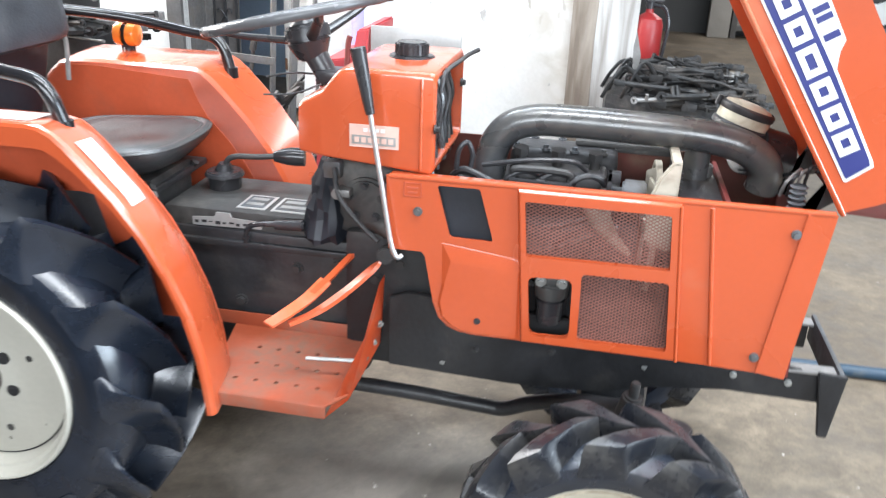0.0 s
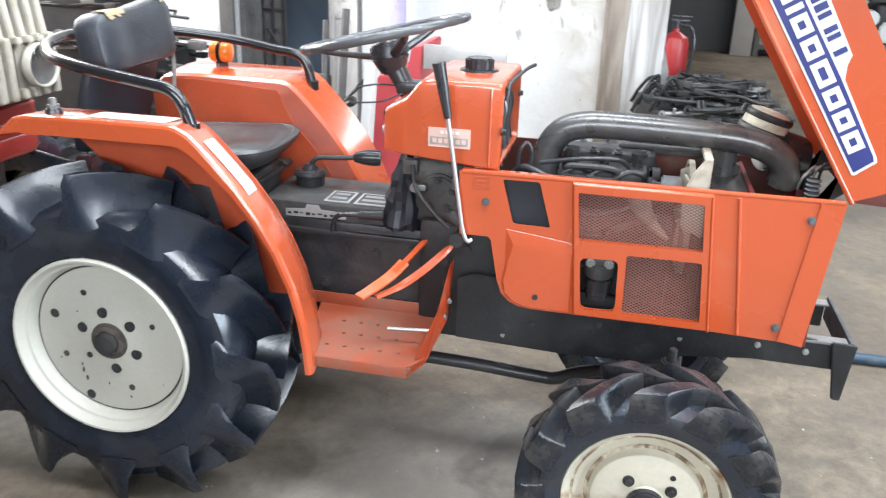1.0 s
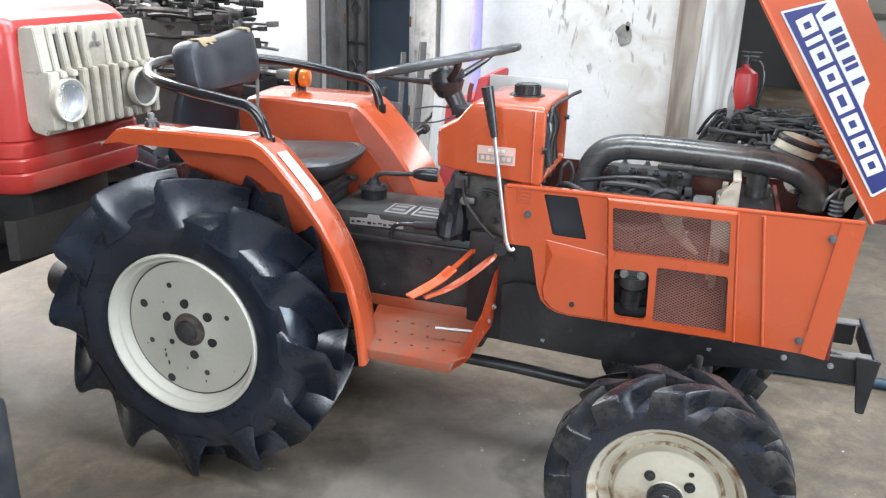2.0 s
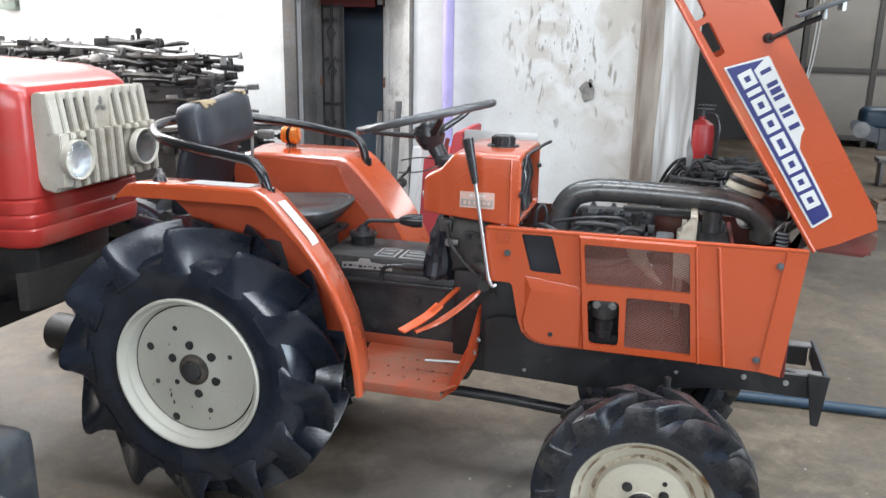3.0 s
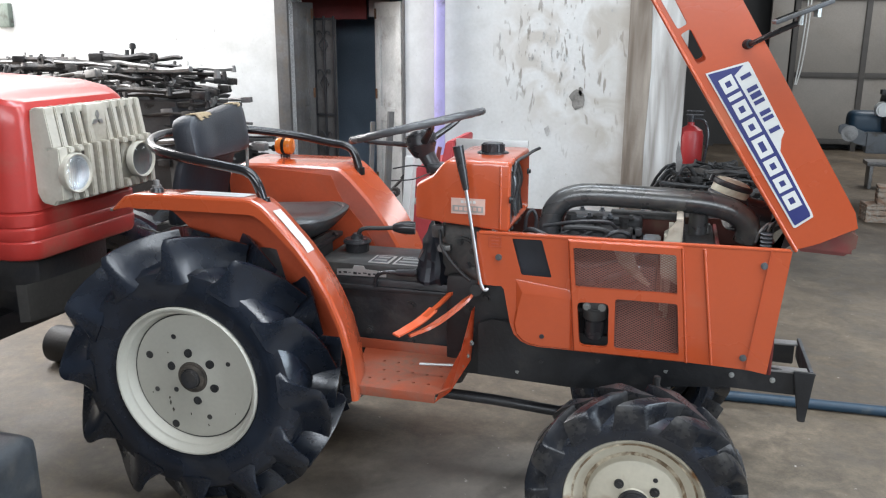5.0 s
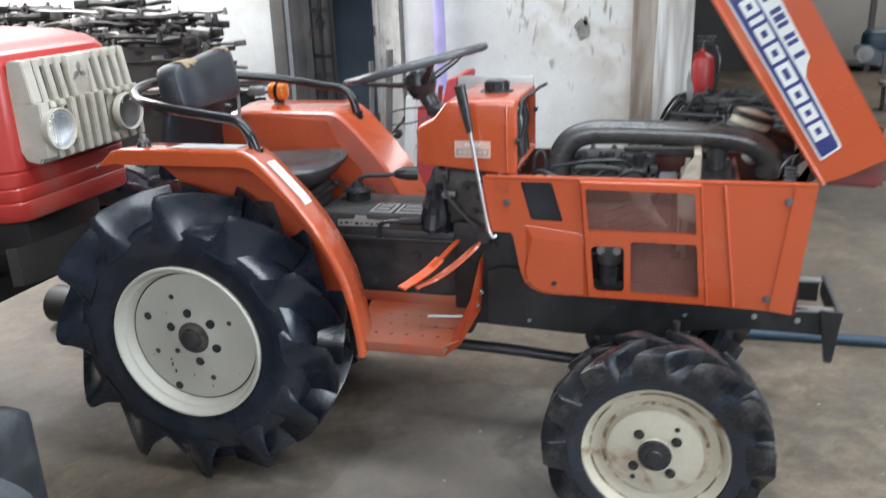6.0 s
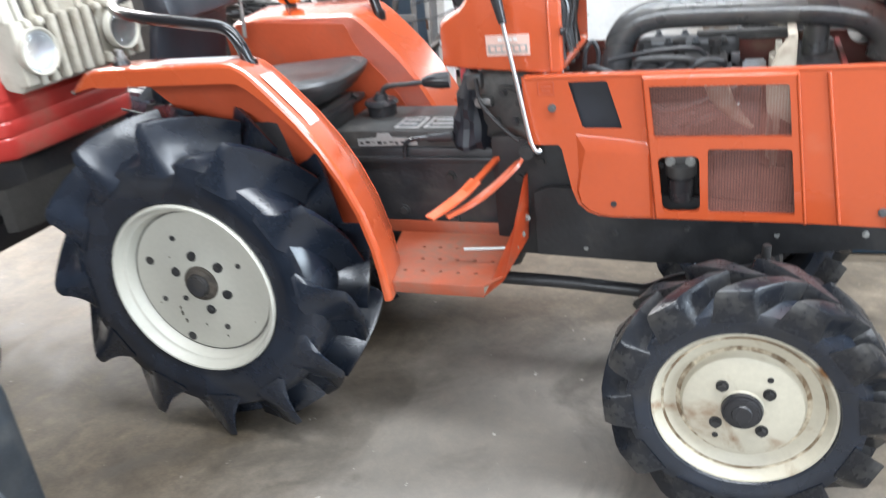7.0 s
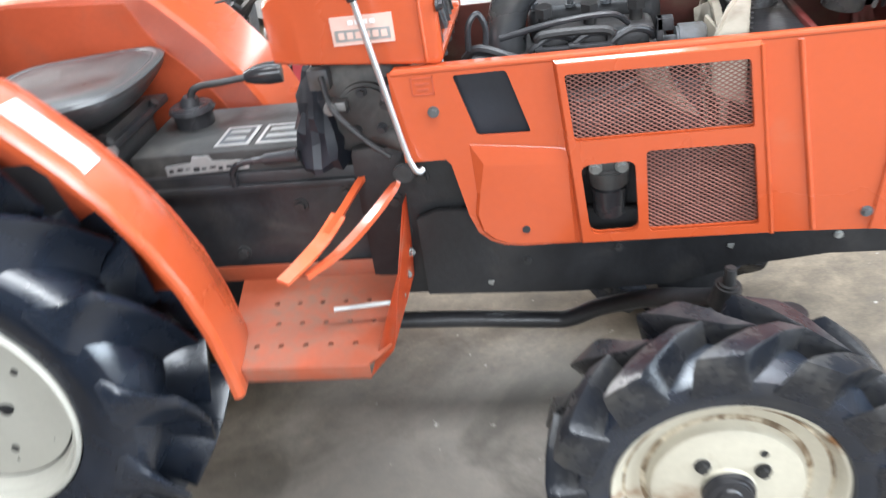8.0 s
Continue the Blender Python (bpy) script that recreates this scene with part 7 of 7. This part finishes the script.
cyl(bm, (-2.11, 2.31, 1.075), (-2.115, 2.30, 1.135), 0.016, 0.012, 10)
cyl(bm, (-2.13, 2.32, 1.02), (-2.10, 2.32, 1.09), 0.018, n=10)
cyl(bm, (-2.01, 2.31, 1.05), (-1.985, 2.30, 1.075), 0.022, n=10, bevel=0.004)
solid("valve_part", bm, "scrap", "dark cast valve part standing on the scrap heap", "machine part")
# castings and knuckles lying on the big heap
for k in range(46):
    bm = B()
    top = k < 30
    cx = rng.uniform(-3.3, -1.68) if top else rng.uniform(-1.62, -1.15)
    r = rng.uniform(0.03, 0.065)
    c = Vector((cx, rng.uniform(2.16, 2.6), 0.92 + r * rng.uniform(0.4, 1.6) if top else GZ + r * rng.uniform(0.6, 1.0)))
    for _ in range(16):
        bm.verts.new(c + Vector((rng.gauss(0, 1), rng.gauss(0, 0.7), rng.gauss(0, 0.6))).normalized() * r * rng.uniform(0.7, 1.35))
    bmesh.ops.convex_hull(bm, input=bm.verts[:])
    q = c + Vector((rng.uniform(-1, 1), 0, rng.uniform(0.1, 0.9))) * r
    cyl(bm, q, q + Vector((rng.uniform(-0.08, 0.08), rng.uniform(-0.03, 0.03), rng.uniform(0.0, 0.05))), r * 0.38, n=10)
    solid("casting", bm, "scrap_pale" if rng.random() < 0.25 else "scrap", "oily broken casting lying on the scrap heap", "machine part", "castings of the scrap heap")
# low heap behind the far mudguard and by the door
heap(rng, 44, 0.0, 0.52, 1.8, 2.4, -1.2, lambda z: 0.05 - z * 0.35, (0.2, 0.5), (0.010, 0.024), "dusty steel linkage rod in a low heap", "rods by the door", 0.3, 0.6)
# wooden stakes and bars standing in the low heap by the door
for a, b, r in (((-0.455, 2.2, GZ), (-0.425, 2.24, 0.815), 0.014), ((-0.375, 2.25, GZ), (-0.335, 2.3, 0.87), 0.019), ((-0.72, 2.1, 0.565), (-0.40, 2.16, 0.535), 0.018)):
    bm = B()
    d = Vector(b) - Vector(a)
    box(bm, (0, -r * 0.5, -r), (d.length, r * 0.5, r), 0.003, m=Matrix.Translation(a) @ d.to_track_quat("X", "Z").to_matrix().to_4x4())
    solid("wooden_stake", bm, "wood", "weathered grey wooden stake by the door", "stake", "stakes by the door")
for a, b, r in (((-0.38, 2.1, 0.34), (-0.19, 2.12, 0.53), 0.012), ((-0.62, 2.1, GZ + 0.01), (-0.28, 2.14, 0.43), 0.016), ((-0.66, 2.2, GZ), (-0.52, 2.2, 0.60), 0.011), ((-0.45, 2.05, 0.30), (-0.24, 2.08, 0.44), 0.020)):
    bar(rng, a, b, r, "scrap", "leaning_bar", "dark steel bar leaning in the low scrap heap", "bar", "bars by the door")
# heap of tines in front of the recess
bm = B()
box(bm, (1.16, 2.5, GZ), (1.82, 2.98, 0.44), 0.04)
tagged(solid("scrap_pile", bm, "scrap", "dark oily pile of cultivator tines", "scrap pile"), kind="stuff")
heap(rng, 70, 0.40, 0.555, 2.4, 2.95, 1.42, lambda z: 1.95 - (z - 0.4) * 0.9, (0.2, 0.42), (0.008, 0.018), "dark steel cultivator tine in a heap", "tines by the extinguisher", 0.06)
for k in range(12):
    x, y = rng.uniform(1.14, 1.36), rng.uniform(2.45, 2.8)
    bm = B()
    tube(bm, [(x, y, 0.42), (x + 0.04, y, 0.50), (x + 0.10, y + 0.02, 0.53 + rng.uniform(-0.03, 0.07)), (x + 0.18, y + 0.03, 0.50)], 0.011, 8, 4, flat=0.6)
    solid("curved_tine", bm, "scrap", "curved dark steel tine on a heap", "steel tine", "curved tines")
bm = B()
sheet(bm, [(1.285, 0.50), (1.305, 0.50), (1.315, 0.62), (1.285, 0.73), (1.275, 0.66)], 2.55, 2.556, bevel=0.001)
solid("plough_share", bm, "scrap_pale", "pale steel plough share standing in the tines", "plough share")

# fire extinguisher on a crate
bm = B()
box(bm, (1.27, 3.0, GZ), (1.56, 3.3, 0.445), 0.01)
solid("crate", bm, "wood_dark", "dark wooden crate under the extinguisher", "crate")
ex_ = thing("fire_extinguisher", (1.40, 3.12, 0.49), "red fire extinguisher standing on a crate", "fire extinguisher")
bm = B()
lathe(bm, [(0.49, 0.0005), (0.492, 0.076), (0.50, 0.080), (0.74, 0.080), (0.775, 0.070), (0.795, 0.040), (0.805, 0.022), (0.83, 0.020)], (1.40, 3.12, 0), 32, axis="z")
part("cylinder", bm, "ext_red", ex_)
bm = B()
cyl(bm, (1.40, 3.12, 0.825), (1.40, 3.12, 0.865), 0.022, n=16)
box(bm, (1.37, 3.105, 0.86), (1.47, 3.135, 0.875), 0.004)
box(bm, (1.37, 3.105, 0.885), (1.48, 3.135, 0.897), 0.004)
part("valve", bm, "plastic", ex_)
bm = B()
tube(bm, [(1.42, 3.12, 0.845), (1.48, 3.11, 0.83), (1.505, 3.10, 0.75), (1.495, 3.10, 0.62), (1.485, 3.10, 0.55)], 0.010, 8)
part("hose", bm, "plastic", ex_)

ex_.location += Vector((-0.045, 0, -0.045))

# blue hose on the floor
bm = B()
tube(bm, [(1.3, 0.77, GZ + 0.02), (1.7, 0.79, GZ + 0.02), (2.3, 0.80, GZ + 0.02), (3.2, 0.83, GZ + 0.02), (4.6, 0.95, GZ + 0.02)], 0.02, 12, 8)
solid("water_hose", bm, "blue_hose", "blue hose lying across the floor", "hose")
# black roller on the floor behind the rear wheel
bm = B()
cyl(bm, (-1.21, 0.43, GZ + 0.078), (-0.82, 0.39, GZ + 0.078), 0.078, 0.078, 28, 0.008)
solid("roller", bm, "engine_black", "short black roller lying on the floor", "roller")
# red machine, its pale edge and grey sheet behind the cowl
rm = thing("red_machine", (0.3, 1.3, GZ), "red sheet metal machine standing behind the tractor", "machine")
bm = B()
sheet(bm, [(0.11, GZ), (0.30, GZ), (0.330, 0.80), (0.335, 0.862), (0.295, 0.856), (0.275, 0.76), (0.16, 0.74)], 1.19, 1.55, bevel=0.006)
part("housing", bm, "pink", rm, "faded red housing")
bm = B()
sheet(bm, [(0.075, GZ), (0.105, GZ), (0.131, 0.516), (0.157, 0.790), (0.117, 0.790), (0.097, 0.513)], 1.165, 1.185, bevel=0.003)
part("pale_edge", bm, "white", rm)
bm = B()
tube(bm, [(0.262, 1.17, 0.70), (0.268, 1.17, 0.80), (0.275, 1.17, 0.835)], 0.010, 10)
part("pipe", bm, "red_dark", rm)
bm = B()
box(bm, (0.34, 1.20, 0.78), (0.66, 1.21, 0.872), 0.003)
part("grey_sheet", bm, "silver", rm, "grey metal sheet")

# broken hollow bricks and a pale engine by the gate
for k, (x, y, z, a) in enumerate(((2.66, 4.30, GZ, 6), (2.73, 4.33, GZ + 0.131, -5))):
    bk_ = thing("hollow_brick", (x, y, z), "broken hollow clay brick with dusty mortar", "brick", "bricks by the gate")
    mx = Matrix.Translation((x, y, z)) @ Matrix.Rotation(radians(a), 4, "Z") @ Matrix.Scale(1.4, 4)
    bm = B()
    for q in (0.0, 0.031, 0.062, 0.083):
        box(bm, (0, 0, q), (0.24, 0.12, q + 0.010), 0.001, mx)
    for q in (0.0, 0.037, 0.074, 0.110):
        box(bm, (0, q, 0.005), (0.24, q + 0.010, 0.090), 0.001, mx)
    part("brick_body", bm, "brick", bk_)
eg = thing("stripped_machine", (3.0, 5.0, GZ), "stripped machine on a grey beam with yellow and white parts", "machine")
bm = B()
box(bm, (2.73, 4.95, 0.385), (3.6, 5.06, 0.55), 0.012)
sheet(bm, [(2.52, 0.60), (2.56, 0.615), (2.78, 0.53), (2.78, 0.42), (2.60, 0.48), (2.52, 0.545)], 4.965, 4.995, bevel=0.006)
box(bm, (3.05, 4.97, GZ), (3.15, 5.05, 0.39), 0.01)
box(bm, (3.45, 4.97, GZ), (3.55, 5.05, 0.39), 0.01)
part("beam", bm, "cast", eg)
bm = B()
cyl(bm, (2.60, 4.945, 0.54), (2.60, 4.97, 0.54), 0.065, 0.06, 24, 0.006)
cyl(bm, (2.60, 4.915, 0.54), (2.60, 4.95, 0.54), 0.034, 0.026, 20, 0.008)
part("pivot", bm, "scrap_pale", eg)
bm = B()
box(bm, (2.62, 5.10, 0.50), (2.90, 5.34, 0.70), 0.07, seg=4)
part("tank", bm, "blue_hose", eg, "dark blue tank")
bm = B()
box(bm, (2.85, 5.0, 0.54), (3.4, 5.30, 0.85), 0.06, seg=3)
for k in range(6):
    cyl(bm, (2.9 + 0.07 * k, 4.97, 0.60 + 0.05 * (k % 3)), (2.9 + 0.07 * k, 5.02, 0.60 + 0.05 * (k % 3)), 0.028, n=12, bevel=0.006)
part("body", bm, "scrap", eg)
bm = B()
cyl(bm, (2.83, 4.96, 0.73), (2.83, 5.06, 0.73), 0.055, 0.06, 20, 0.012)
part("filter_cap", bm, "white", eg)
bm = B()
sheet(bm, [(2.90, 0.57), (2.89, 0.66), (2.93, 0.72), (2.99, 0.70), (3.08, 0.74), (3.12, 0.58), (3.02, 0.55)], 4.955, 4.99, bevel=0.012)
part("cover", bm, "white", eg)
bm = B()
box(bm, (2.80, 4.97, 0.845), (3.25, 5.05, 0.885), 0.01)
cyl(bm, (2.98, 5.02, 0.88), (2.98, 5.02, 1.02), 0.03, n=14)
part("bracket", bm, "iron_dusty", eg)
bm = B()
lathe(bm, [(-0.09, 0.0005), (-0.075, 0.06), (-0.04, 0.10), (0.0, 0.11), (0.05, 0.095), (0.085, 0.05), (0.095, 0.0005)], (2.96, 5.02, 1.095), 24, axis="z")
part("round_housing", bm, "pink_white", eg)
bm = B()
for k, (x, z, w) in enumerate(((2.93, 1.22, 0.075), (2.92, 1.30, 0.065), (2.94, 1.385, 0.075))):
    box(bm, (x - w, 4.98, z - 0.045), (x + w + 0.1, 5.10, z + 0.05), 0.03, seg=3, m=Matrix.Translation((x, 5, z)) @ Matrix.Rotation(radians(18 * (-1) ** k), 4, "Y") @ Matrix.Translation((-x, -5, -z)))
part("yellow_cowl", bm, "yellow", eg)
bm = B()
box(bm, (2.92, 5.75, 0.17), (3.25, 5.95, 0.21), 0.01)
for x in (2.95, 3.18):
    box(bm, (x, 5.77, GZ), (x + 0.03, 5.93, 0.17), 0.006)
solid("low_bench", bm, "scrap_pale", "low pale metal bench by the engine", "bench")

# grey casting of another machine standing beside the tractors
cb = thing("cast_housing", (-0.1, -1.15, GZ), "grey cast iron machine housing with a slotted arm", "machine")
bm = B()
SX = -0.088
slot = rounded([(0.048 + SX, 0.470), (0.062 + SX, 0.470), (0.078 + SX, 0.555), (0.062 + SX, 0.555)], 0.007)
sheet(bm, [(x + SX, z) for x, z in ((-0.30, GZ), (0.19, GZ), (0.19, 0.36), (0.165, 0.395), (0.140, 0.408), (0.085, 0.425), (0.088, 0.49), (0.112, 0.545), (0.112, 0.562), (0.10, 0.572), (0.060, 0.564), (0.035, 0.58), (0.02, 0.63), (-0.12, 0.63), (-0.30, 0.58))], -1.20, -1.15, [slot])
part("slotted_arm", bm, "cast_dark", cb)
bm = B()
box(bm, (-0.34, -1.15, GZ), (-0.06, -0.95, 0.46), 0.04, seg=3)
part("body", bm, "cast_dark", cb)
